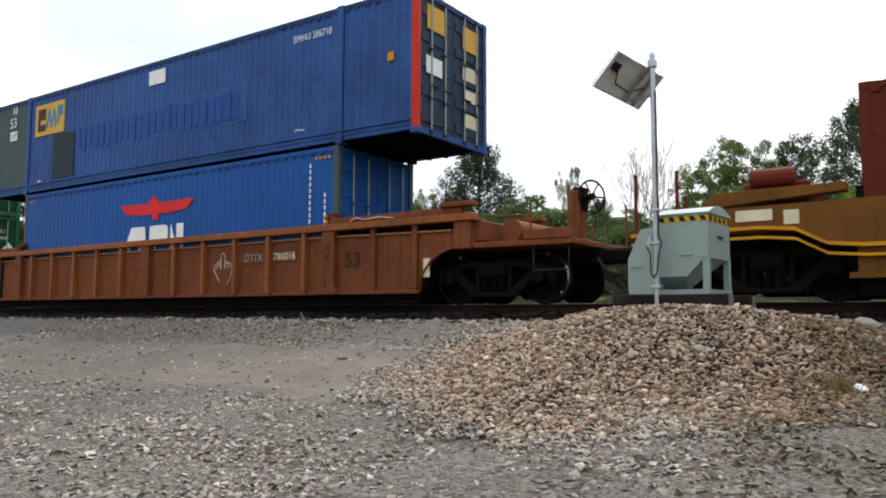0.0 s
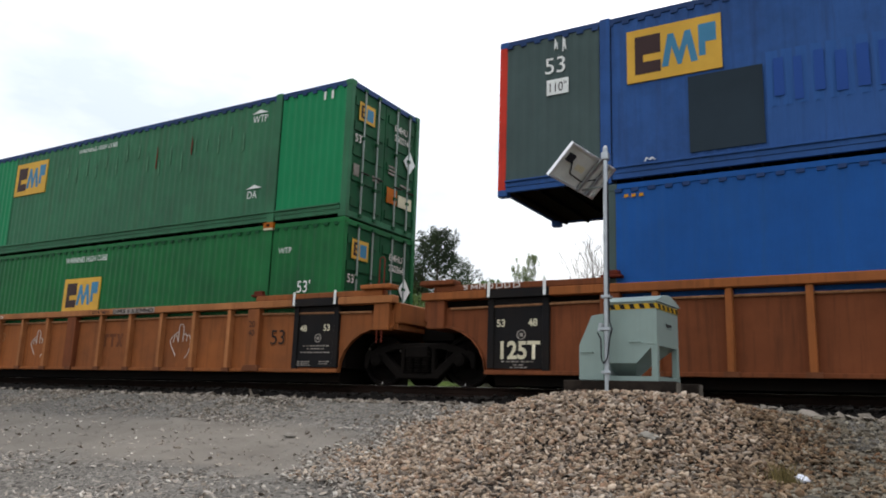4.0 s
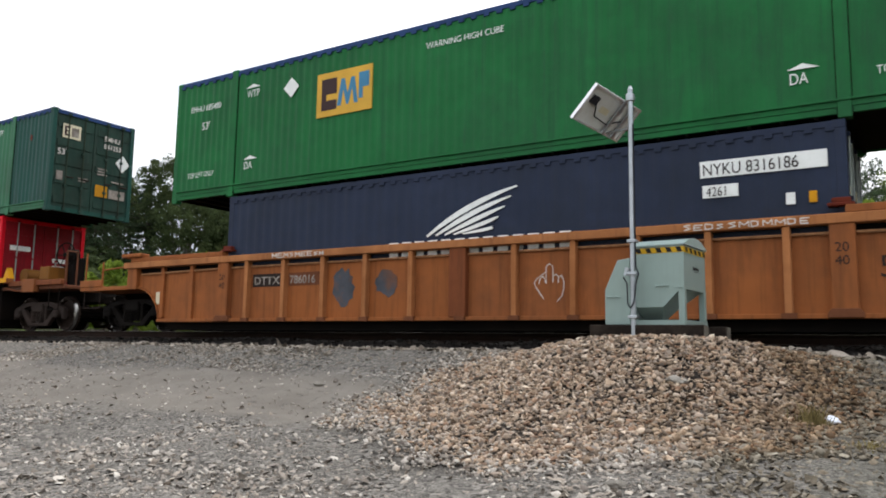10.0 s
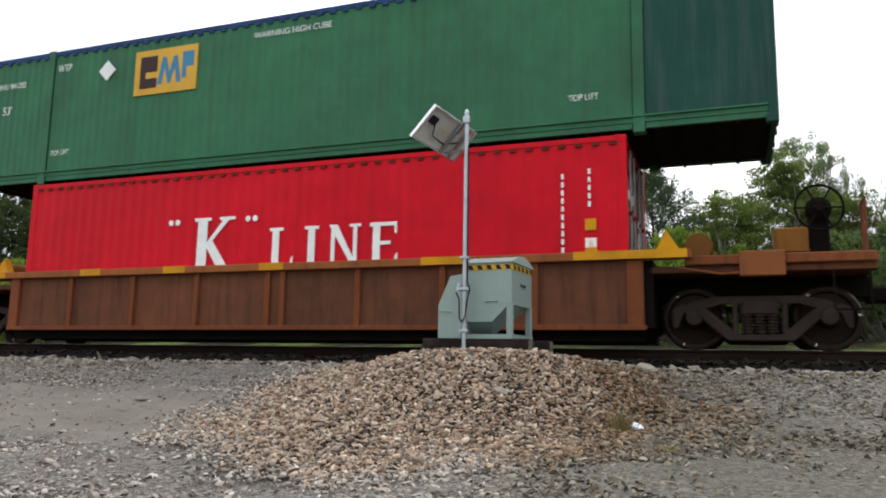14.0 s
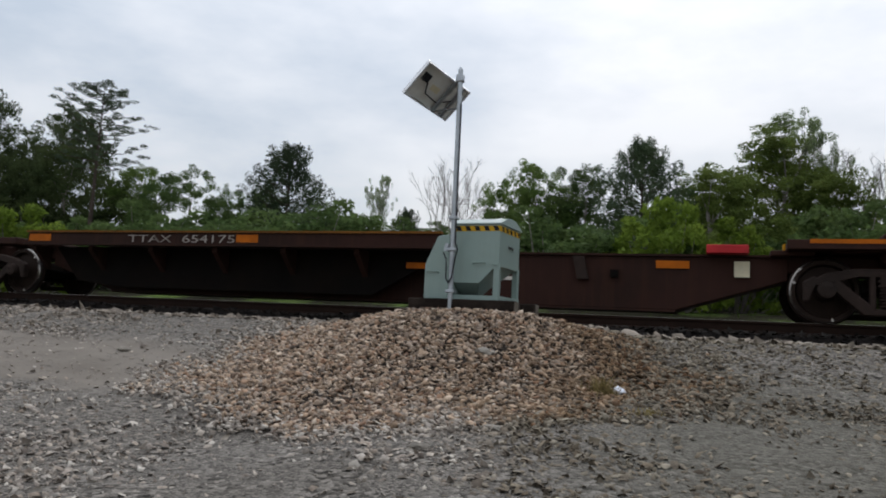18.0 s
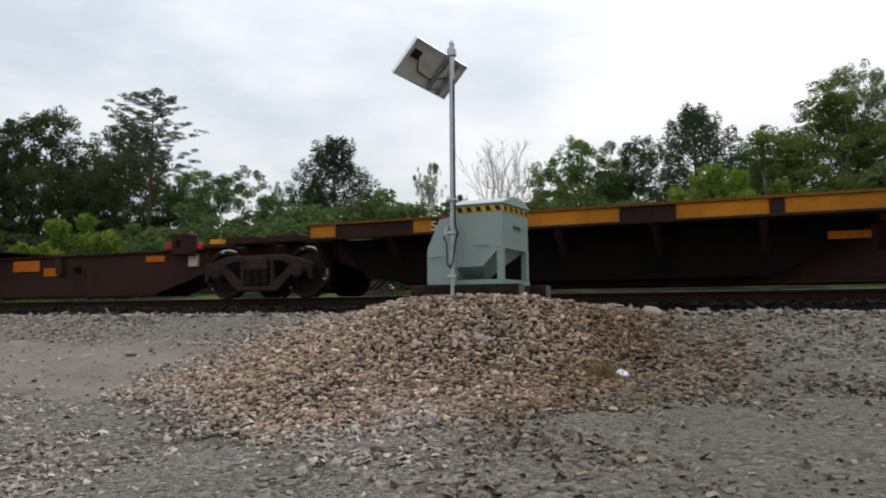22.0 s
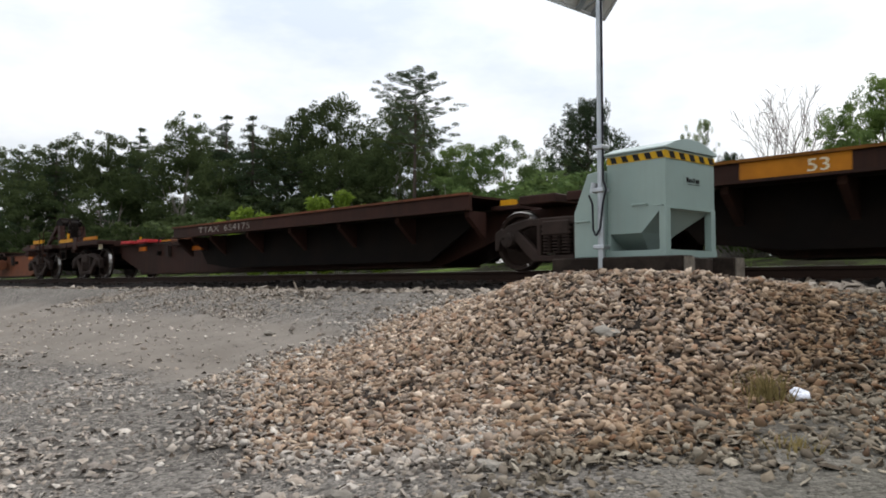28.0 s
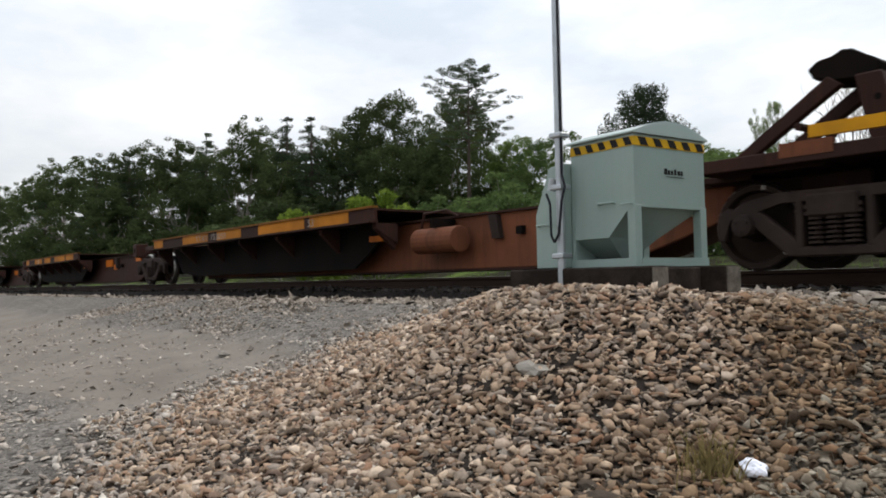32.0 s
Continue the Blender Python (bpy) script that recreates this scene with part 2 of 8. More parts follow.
M_TREAD = material("polished_wheel_tread", (0.40, 0.385, 0.365), 0.33, metal=1.0, vary=0.08, scale=4, bump=0.02, spec=0.4)
M_RIM = material("worn_wheel_rim_steel", (0.32, 0.30, 0.28), 0.3, metal=1.0, vary=0.15, scale=4, bump=0.02, spec=0.4)
M_BLACK = material("black_panel_paint", (0.0108, 0.0102, 0.0108), 0.55, vary=0.2, scale=1.5, dirt=(0.03, 0.021, 0.015), dirt_amount=0.4)
M_YELLOW = material("yellow_stripe_paint", (0.55, 0.26, 0.012), 0.55, vary=0.15, scale=2, dirt=(0.3, 0.13, 0.02), dirt_amount=0.6)
M_ORANGEPLATE = material("orange_reflector_plate", (0.42, 0.11, 0.008), 0.5, vary=0.2, scale=3, dirt=(0.2, 0.06, 0.01), dirt_amount=0.6)
M_CREAM = material("cream_label_paint", (0.62, 0.56, 0.4), 0.6, vary=0.12, scale=4)
# door green darkened because end faces get less light, with some grime
M_GREEN_DOOR = material("shaded_grimy_green_door_paint", (0.012, 0.075, 0.03), 0.5, vary=0.2, scale=0.9, dirt=(0.018, 0.032, 0.022), dirt_amount=0.6, streaks=(0.02, 0.035, 0.028), streak_amount=0.4, bump=0.05, spec=0.07)
# door red darkened for the shade of the container above, with some grime
M_REDDOOR = material("shaded_grimy_red_door_paint", (0.235, 0.012, 0.018), 0.55, vary=0.2, scale=1.0, dirt=(0.08, 0.012, 0.012), dirt_amount=0.6, streaks=(0.07, 0.015, 0.014), streak_amount=0.5, bump=0.05)
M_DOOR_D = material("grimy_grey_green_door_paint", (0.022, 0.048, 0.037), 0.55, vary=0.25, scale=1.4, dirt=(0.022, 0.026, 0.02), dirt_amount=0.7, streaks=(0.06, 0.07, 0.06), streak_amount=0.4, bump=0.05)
M_SCRAPE = material("scraped_pale_green_paint", (0.085, 0.20, 0.12), 0.7, vary=0.3, scale=9, bump=0.05)
M_GRIMY = material("grimy_dark_green_paint", (0.026, 0.038, 0.026), 0.6, vary=0.25, scale=1.2, dirt=(0.02, 0.022, 0.016), dirt_amount=0.7, bump=0.05)
M_FAINT = material("faint_rubbed_chalk", (0.30, 0.15, 0.075), 0.9, vary=0.3, scale=14, bump=0.03)
M_RIMORANGE = material("faded_orange_rim_paint", (0.40, 0.15, 0.014), 0.6, vary=0.2, scale=1.2, dirt=(0.16, 0.06, 0.015), dirt_amount=0.6, bump=0.06)
M_WORN = material("worn_grey_lettering", (0.30, 0.265, 0.235), 0.8, vary=0.25, scale=5, dirt=(0.06, 0.04, 0.03), dirt_amount=0.75, bump=0.05)
M_EARTH = material("damp_brown_earth", (0.06, 0.047, 0.036), 0.95, vary=0.3, scale=14, bump=0.3)
M_WHITE = material("white_lettering_paint", (0.75, 0.76, 0.74), 0.55, vary=0.08, scale=4, bump=0.02)
M_CHALK = material("white_chalk", (0.60, 0.555, 0.51), 0.9, vary=0.2, scale=12, bump=0.05)
M_BLACKLET = material("black_lettering_paint", (0.021, 0.0154, 0.014), 0.6, vary=0.2, scale=4, bump=0.02)
M_FADED = material("faded_brown_lettering", (0.135, 0.05, 0.024), 0.7, vary=0.2, scale=4, bump=0.02)
M_LOGOY = material("yellow_logo_panel", (0.60, 0.345, 0.055), 0.5, vary=0.1, scale=2, bump=0.03)
M_LOGOB = material("logo_dark_shape", (0.05, 0.03, 0.03), 0.5, vary=0.1, scale=2, bump=0.02)
M_LOGOBL = material("logo_blue_shape", (0.06, 0.20, 0.33), 0.5, vary=0.1, scale=2, bump=0.02)
M_LOGOR = material("logo_red_shape", (0.62, 0.03, 0.03), 0.5, vary=0.1, scale=2, bump=0.02)
M_ROD = material("galvanised_rod", (0.27, 0.30, 0.28), 0.5, metal=0.5, vary=0.2, scale=5, bump=0.05, spec=0.4)
M_REDTAG = material("faded_red_box_paint", (0.42, 0.032, 0.036), 0.55, vary=0.2, scale=3, dirt=(0.12, 0.03, 0.024), dirt_amount=0.7)
M_PALE = material("pale_green_grey_enamel", (0.2392, 0.3128, 0.2852), 0.38, vary=0.05, scale=2, dirt=(0.2024, 0.2576, 0.23), dirt_amount=0.5, streaks=(0.184, 0.2208, 0.1932), streak_amount=0.2, bump=0.03, spec=0.4)
M_LID = material("pale_green_grey_lid_enamel", (0.32, 0.40, 0.38), 0.32, vary=0.05, scale=2, bump=0.03, spec=0.4)
M_HAZY = material("hazard_yellow_tape", (0.52, 0.31, 0.02), 0.45, vary=0.1, scale=6)
M_HAZB = material("hazard_black_tape", (0.018, 0.017, 0.018), 0.5, vary=0.1, scale=6)
M_GALV = material("galvanised_pole_steel", (0.40, 0.425, 0.45), 0.38, metal=0.75, vary=0.12, scale=6, dirt=(0.26, 0.275, 0.29), dirt_amount=0.6, bump=0.05, spec=0.4)
M_CABLE = material("black_cable_rubber", (0.02, 0.02, 0.025), 0.5, vary=0.2, scale=8)
M_PANELBACK = material("white_panel_backsheet", (0.6, 0.6, 0.58), 0.5, vary=0.08, scale=3, dirt=(0.42, 0.4, 0.37), dirt_amount=0.6, bump=0.03, spec=0.4)
M_PANELFRAME = material("aluminium_panel_frame", (0.72, 0.73, 0.75), 0.35, metal=0.7, vary=0.06, scale=5, spec=0.4)
M_CELL = material("solar_cell_glass", (0.012, 0.02, 0.06), 0.12, vary=0.15, scale=4, bump=0.0, spec=0.4)
M_CONCRETE = material("weathered_concrete", (0.24, 0.22, 0.19), 0.85, vary=0.25, scale=4, grain=60, dirt=(0.1, 0.085, 0.07), dirt_amount=0.7, bump=0.4)
M_ENDGRAIN = material("weathered_end_grain", (0.165, 0.145, 0.12), 0.9, vary=0.35, scale=9, grain=60, dirt=(0.035, 0.028, 0.022), dirt_amount=0.85, bump=0.4)
M_TIMBER = material("dark_creosoted_timber", (0.018, 0.0135, 0.011), 0.85, vary=0.35, scale=5, grain=50, dirt=(0.078, 0.06, 0.048), dirt_amount=0.5, bump=0.5, by_object=0.2)
M_RAIL = material("rusty_rail_steel", (0.0187, 0.0105, 0.0075), 0.7, vary=0.2, scale=3, bump=0.2)
M_RAILTOP = material("polished_rail_head", (0.5, 0.48, 0.46), 0.3, metal=1.0, vary=0.1, scale=6, bump=0.02, spec=0.4)
M_PVC = material("white_marker_post_plastic", (0.72, 0.72, 0.7), 0.5, vary=0.08, scale=5, dirt=(0.45, 0.43, 0.4), dirt_amount=0.5)
M_PAPER = material("crumpled_white_paper", (0.78, 0.8, 0.88), 0.8, vary=0.08, scale=20, bump=0.2)
M_BARK = material("grey_brown_bark", (0.18, 0.162, 0.145), 0.9, vary=0.3, scale=3, grain=30, bump=0.5, by_object=0.25)
M_BARK_D = material("dark_conifer_bark", (0.07, 0.055, 0.045), 0.9, vary=0.3, scale=3, grain=30, bump=0.5)


def leaf_material(name, dark, light, through=0.35):
    """Leaves: colour by leaf and by tree, with some light coming through."""
    m = bpy.data.materials.new(name)
    m.use_nodes = True
    n, l = m.node_tree.nodes, m.node_tree.links
    bsdf = n["Principled BSDF"]
    geo = n.new("ShaderNodeNewGeometry")
    tc = n.new("ShaderNodeTexCoord")
    clump = ramp_out(n, l, noise_out(n, l, 0.6, 3, 0.6, tc.outputs["Object"]), 0.35, 0.65)
    a = mix_rgb(n, l, "MIX", clump, dark, light)
    v = n.new("ShaderNodeMapRange")
    v.inputs[3].default_value, v.inputs[4].default_value = 0.72, 1.28
    l.new(geo.outputs["Random Per Island"], v.inputs[0])
    info = n.new("ShaderNodeObjectInfo")
    v2 = n.new("ShaderNodeMapRange")
    v2.inputs[3].default_value, v2.inputs[4].default_value = 0.75, 1.2
    l.new(info.outputs["Random"], v2.inputs[0])
    mul = n.new("ShaderNodeMath")
    mul.operation = "MULTIPLY"
    l.new(v.outputs[0], mul.inputs[0])
    l.new(v2.outputs[0], mul.inputs[1])
    hsv = n.new("ShaderNodeHueSaturation")
    l.new(mul.outputs[0], hsv.inputs["Value"])
    l.new(a, hsv.inputs["Color"])
    l.new(hsv.outputs[0], bsdf.inputs["Base Color"])
    bsdf.inputs["Roughness"].default_value = 0.7
    bsdf.inputs["Specular IOR Level"].default_value = 0.05
    tr = n.new("ShaderNodeBsdfTranslucent")
    l.new(hsv.outputs[0], tr.inputs[0])
    mx = n.new("ShaderNodeMixShader")
    mx.inputs[0].default_value = through
    l.new(bsdf.outputs[0], mx.inputs[1])
    l.new(tr.outputs[0], mx.inputs[2])
    l.new(mx.outputs[0], n["Material Output"].inputs["Surface"])
    return m


M_LEAF = leaf_material("mid_green_leaves", (0.078, 0.128, 0.033), (0.148, 0.208, 0.058), 0.48)
M_LEAF_D = leaf_material("dark_green_leaves", (0.055, 0.092, 0.031), (0.105, 0.15, 0.05), 0.46)
M_LEAF_L = leaf_material("fresh_light_green_leaves", (0.105, 0.158, 0.022), (0.185, 0.25, 0.04), 0.45)
M_LEAF_O = leaf_material("olive_spring_leaves", (0.082, 0.118, 0.028), (0.145, 0.185, 0.048), 0.48)
M_LEAF_G = leaf_material("grey_green_leaves", (0.135, 0.185, 0.085), (0.23, 0.275, 0.14), 0.45)
M_LEAF_W = leaf_material("deep_green_wood_leaves", (0.042, 0.061, 0.025), (0.078, 0.101, 0.038), 0.42)
M_NEEDLE = leaf_material("dark_needles", (0.036, 0.058, 0.032), (0.066, 0.092, 0.046), 0.25)
M_NEEDLE_P = leaf_material("grey_green_pine_needles", (0.055, 0.078, 0.048), (0.09, 0.118, 0.065), 0.3)
M_GRASS = leaf_material("grass_blades", (0.06, 0.11, 0.02), (0.13, 0.19, 0.04), 0.3)
M_DRYGRASS = leaf_material("olive_weed_blades", (0.13, 0.105, 0.045), (0.22, 0.175, 0.075), 0.3)


def ground_material():
    """Crushed grey stone with bare mud in the wheel tracks, gap shade coloured in under the heap, grass beyond the
    track.
    """
    m = bpy.data.materials.new("gravel_and_mud")
    m.use_nodes = True
    n, l = m.node_tree.nodes, m.node_tree.links
    bsdf = n["Principled BSDF"]
    geo = n.new("ShaderNodeNewGeometry")
    pos = geo.outputs["Position"]
    cells = n.new("ShaderNodeTexVoronoi")
    cells.inputs["Scale"].default_value = 26
    l.new(pos, cells.inputs["Vector"])
    small = n.new("ShaderNodeTexVoronoi")
    small.inputs["Scale"].default_value = 70
    l.new(pos, small.inputs["Vector"])
    grey = n.new("ShaderNodeValToRGB")
    e = grey.color_ramp.elements
    e[0].position, e[0].color = 0.0, (0.028, 0.025, 0.022, 1)
    e[1].position, e[1].color = 1.0, (0.31, 0.286, 0.257, 1)
    sep = n.new("ShaderNodeSeparateColor")
    l.new(cells.outputs["Color"], sep.inputs[0])
    l.new(sep.outputs[0], grey.inputs[0])
    grey2 = n.new("ShaderNodeValToRGB")
    e = grey2.color_ramp.elements
    e[0].position, e[0].color = 0.0, (0.05, 0.046, 0.042, 1)
    e[1].position, e[1].color = 1.0, (0.28, 0.257, 0.23, 1)
    sep2 = n.new("ShaderNodeSeparateColor")
    l.new(small.outputs["Color"], sep2.inputs[0])
    l.new(sep2.outputs[0], grey2.inputs[0])
    stone = mix_rgb(n, l, "MIX", ramp_out(n, l, noise_out(n, l, 2.5, 4, 0.6, pos), 0.42, 0.58), grey.outputs[0], grey2.outputs[0])
    broad = ramp_out(n, l, noise_out(n, l, 0.5, 5, 0.6, pos), 0.3, 0.7)
    stone = mix_rgb(n, l, "MULTIPLY", 0.5, stone, mix_rgb(n, l, "MIX", broad, (0.6, 0.58, 0.55), (1.0, 1.0, 1.0)))
    # heap ground darkened in colour for the shade between its stones
    gap_shade = n.new("ShaderNodeVectorMath")
    gap_shade.operation = "DISTANCE"
    gap_shade.inputs[1].default_value = (-2.7, -5.0, -0.5)
    l.new(pos, gap_shade.inputs[0])
    stone = mix_rgb(n, l, "MIX", ramp_out(n, l, gap_shade.outputs["Value"], 3.0, 2.3), stone, (0.03, 0.024, 0.02))
    # mud in the two worn tracks that run beside the line, left of the heap
    mud = mix_rgb(n, l, "MIX", ramp_out(n, l, noise_out(n, l, 1.2, 6, 0.65, pos), 0.3, 0.7), (0.146, 0.128, 0.109), (0.206, 0.183, 0.158))
    xyz = n.new("ShaderNodeSeparateXYZ")
    l.new(pos, xyz.inputs[0])

    def math(op, a, b):
        k = n.new("ShaderNodeMath")
        k.operation = op
        for i, v in enumerate((a, b)):
            if hasattr(v, "links"):
                l.new(v, k.inputs[i])
            else:
                k.inputs[i].default_value = v
        return k.outputs[0]
    wob = math("MULTIPLY", math("SUBTRACT", noise_out(n, l, 0.7, 5, 0.6, pos), 0.5), 3.2)
    band = math("ABSOLUTE", math("ADD", math("ADD", xyz.outputs[1], 5.8), math("MULTIPLY", wob, 0.6)), 0.0)
    inband = ramp_out(n, l, band, 1.45, 0.95)
    left = ramp_out(n, l, math("ADD", xyz.outputs[0], wob), -4.7, -5.7)
    mudfac = math("MULTIPLY", math("MULTIPLY", inband, left), ramp_out(n, l, noise_out(n, l, 9.0, 4, 0.6, pos), 0.72, 0.58))
    col = mix_rgb(n, l, "MIX", mudfac, stone, mud)
    # olive dust over the gravel right of the heap
    olive = mix_rgb(n, l, "MIX", ramp_out(n, l, noise_out(n, l, 14.0, 5, 0.7, pos), 0.35, 0.65), (0.075, 0.07, 0.055), (0.15, 0.145, 0.12))
    dusty = math("MULTIPLY", ramp_out(n, l, math("ADD", xyz.outputs[0], math("MULTIPLY", wob, 0.7)), -0.9, 0.3), ramp_out(n, l, math("ADD", xyz.outputs[1], wob), -4.0, -5.5))
    dusty = math("MULTIPLY", dusty, ramp_out(n, l, math("ADD", xyz.outputs[0], wob), 4.2, 2.6))
    col = mix_rgb(n, l, "MIX", math("MULTIPLY", dusty, 0.6), col, olive)
    # oil and soot along the rails, blackened further in colour for the train's shade
    shaded = ramp_out(n, l, math("ADD", math("ABSOLUTE", xyz.outputs[1], 0.0), math("MULTIPLY", wob, 0.15)), 2.25, 1.85)
    col = mix_rgb(n, l, "MIX", shaded, col, (0.012, 0.010, 0.009))
    # grass beyond the far shoulder
    grass = mix_rgb(n, l, "MIX", ramp_out(n, l, noise_out(n, l, 6.0, 5, 0.7, pos), 0.35, 0.65), (0.05, 0.08, 0.018), (0.12, 0.17, 0.04))
    litter = ramp_out(n, l, noise_out(n, l, 0.45, 4, 0.6, pos), 0.5, 0.6)
    grass = mix_rgb(n, l, "MIX", litter, (0.026, 0.024, 0.014), grass)
    col = mix_rgb(n, l, "MIX", ramp_out(n, l, math("ADD", xyz.outputs[1], wob), 3.2, 4.0), col, grass)
    # thin grass where the yard opens to the right
    gx = math("ADD", xyz.outputs[0], math("MULTIPLY", math("ADD", xyz.outputs[1], 6.0), -0.72))
    right = math("MULTIPLY", ramp_out(n, l, math("ADD", gx, math("MULTIPLY", wob, 0.9)), 8.6, 9.2), ramp_out(n, l, xyz.outputs[1], -3.6, -4.8))
    thin_grass = mix_rgb(n, l, "MIX", ramp_out(n, l, noise_out(n, l, 8.0, 5, 0.7, pos), 0.4, 0.62), (0.085, 0.078, 0.036), (0.05, 0.068, 0.014))
    col = mix_rgb(n, l, "MIX", right, col, thin_grass)
    l.new(col, bsdf.inputs["Base Color"])
    bsdf.inputs["Roughness"].default_value = 0.95
    bsdf.inputs["Specular IOR Level"].default_value = 0.08
    b = n.new("ShaderNodeBump")
    b.inputs["Strength"].default_value, b.inputs["Distance"].default_value = 0.9, 0.025
    h = math("MULTIPLY", math("ADD", math("MULTIPLY", cells.outputs["Distance"], -1.0), math("MULTIPLY", small.outputs["Distance"], -0.4)), math("SUBTRACT", 1.0, math("MULTIPLY", mudfac, 0.85)))
    l.new(h, b.inputs["Height"])
    l.new(b.outputs[0], bsdf.inputs["Normal"])
    return m


def stone_material(name, tones, sepia=None):
    """Broken stone: each piece takes its own tone."""
    m = bpy.data.materials.new(name)
    m.use_nodes = True
    n, l = m.node_tree.nodes, m.node_tree.links
    bsdf = n["Principled BSDF"]
    geo = n.new("ShaderNodeNewGeometry")
    r = n.new("ShaderNodeValToRGB")
    el = r.color_ramp.elements
    while len(el) < len(tones):
        el.new(0.5)
    for i, tone in enumerate(tones):
        el[i].position, el[i].color = i / (len(tones) - 1), (*tone, 1)
    l.new(geo.outputs["Random Per Island"], r.inputs[0])
    tc = n.new("ShaderNodeTexCoord")
    spk = ramp_out(n, l, noise_out(n, l, 60, 3, 0.6, tc.outputs["Object"]), 0.3, 0.7)
    col = mix_rgb(n, l, "MULTIPLY", 0.55, r.outputs[0], mix_rgb(n, l, "MIX", spk, (0.55, 0.52, 0.5), (1.1, 1.1, 1.1)))
    if sepia:
        # darker brown tint across the right side of the heap and the yard beyond it
        geo2 = n.new("ShaderNodeSeparateXYZ")
        l.new(geo.outputs["Position"], geo2.inputs[0])
        shift = n.new("ShaderNodeMath")
        shift.operation, shift.inputs[1].default_value = "MULTIPLY_ADD", 2.6
        l.new(noise_out(n, l, 0.9, 4, 0.6, geo.outputs["Position"]), shift.inputs[0])
        l.new(geo2.outputs[0], shift.inputs[2])
        both = n.new("ShaderNodeMath")
        both.operation = "MULTIPLY"
        l.new(ramp_out(n, l, shift.outputs[0], -0.6, 0.5), both.inputs[0])
        thin_out = n.new("ShaderNodeMath")
        thin_out.operation, thin_out.inputs[1].default_value = "MAXIMUM", 0.7
        l.new(ramp_out(n, l, shift.outputs[0], 5.2, 3.4), thin_out.inputs[0])
        l.new(thin_out.outputs[0], both.inputs[1])
        col = mix_rgb(n, l, "MULTIPLY", both.outputs[0], col, sepia)
    l.new(col, bsdf.inputs["Base Color"])
    bsdf.inputs["Roughness"].default_value = 0.9
    bsdf.inputs["Specular IOR Level"].default_value = 0.1
    return m


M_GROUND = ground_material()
M_HEAP = stone_material("heap_stone", [(0.276, 0.2, 0.143), (0.485, 0.365, 0.261), (0.082, 0.063, 0.051), (0.32, 0.209, 0.139), (0.601, 0.473, 0.353), (0.141, 0.112, 0.093), (0.33, 0.2, 0.131), (0.485, 0.36, 0.253), (0.291, 0.245, 0.206), (0.737, 0.603, 0.473), (0.121, 0.085, 0.063), (0.398, 0.293, 0.203), (0.388, 0.315, 0.253), (0.097, 0.077, 0.062), (0.543, 0.436, 0.349)], (0.56, 0.505, 0.43))
M_GREYSTONE = stone_material("grey_stone", [(0.252, 0.220, 0.185), (0.441, 0.398, 0.350), (0.147, 0.122, 0.104), (0.336, 0.297, 0.260), (0.651, 0.602, 0.532), (0.189, 0.163, 0.137), (0.493, 0.436, 0.370), (0.284, 0.232, 0.186), (0.399, 0.359, 0.319)], (0.54, 0.52, 0.46))
# near black: the shade under the train is put into these tones
M_SHADESTONE = stone_material("oil_and_shade_stone", [(0.012, 0.010, 0.009), (0.022, 0.019, 0.017), (0.016, 0.014, 0.012), (0.034, 0.031, 0.028), (0.009, 0.008, 0.007)])
M_BALLAST = stone_material("ballast_stone", [(0.19, 0.162, 0.132), (0.34, 0.298, 0.248), (0.24, 0.2, 0.162), (0.46, 0.41, 0.35), (0.12, 0.1, 0.084), (0.29, 0.246, 0.2)])


# ---------------------------------------------------------------- mesh helpers
def part(name, bm, mat, parent=None, label="", bevel=0.0, smooth=False):
    """Links a bmesh as one mesh object under a thing or a part."""
    if bevel:
        bmesh.ops.bevel(bm, geom=list(bm.edges), offset=bevel, segments=1, affect="EDGES", clamp_overlap=True)
    bmesh.ops.recalc_face_normals(bm, faces=bm.faces)
    me = bpy.data.meshes.new(name)
    bm.to_mesh(me)
    bm.free()
    if smooth:
        me.shade_smooth()
    me.materials.append(mat)
    ob = new(name, me)
    ob.parent = parent
    if label:
        ob["label"] = label
    return ob


def box(x0, x1, y0, y1, z0, z1, bm=None):
    bm = bm or bmesh.new()
    v = [bm.verts.new((x, y, z)) for x in (x0, x1) for y in (y0, y1) for z in (z0, z1)]
    for f in ((0, 1, 3, 2), (4, 6, 7, 5), (0, 4, 5, 1), (2, 3, 7, 6), (0, 2, 6, 4), (1, 5, 7, 3)):
        bm.faces.new([v[i] for i in f])
    return bm


def prism(outline, y0, y1, bm=None, axis="y"):
    """An outline drawn in x and z, given depth from y0 to y1 (axis x: drawn in y and z, deep along x; z: in x and y)."""
    bm = bm or bmesh.new()

    def at(a, b, d):
        return (a, d, b) if axis == "y" else (d, a, b) if axis == "x" else (a, b, d)
    lo = [bm.verts.new(at(a, b, y0)) for a, b in outline]
    hi = [bm.verts.new(at(a, b, y1)) for a, b in outline]
    bm.faces.new(lo)
    bm.faces.new(hi[::-1])
    for i in range(len(lo)):
        j = (i + 1) % len(lo)
        bm.faces.new((lo[i], lo[j], hi[j], hi[i]))
    return bm


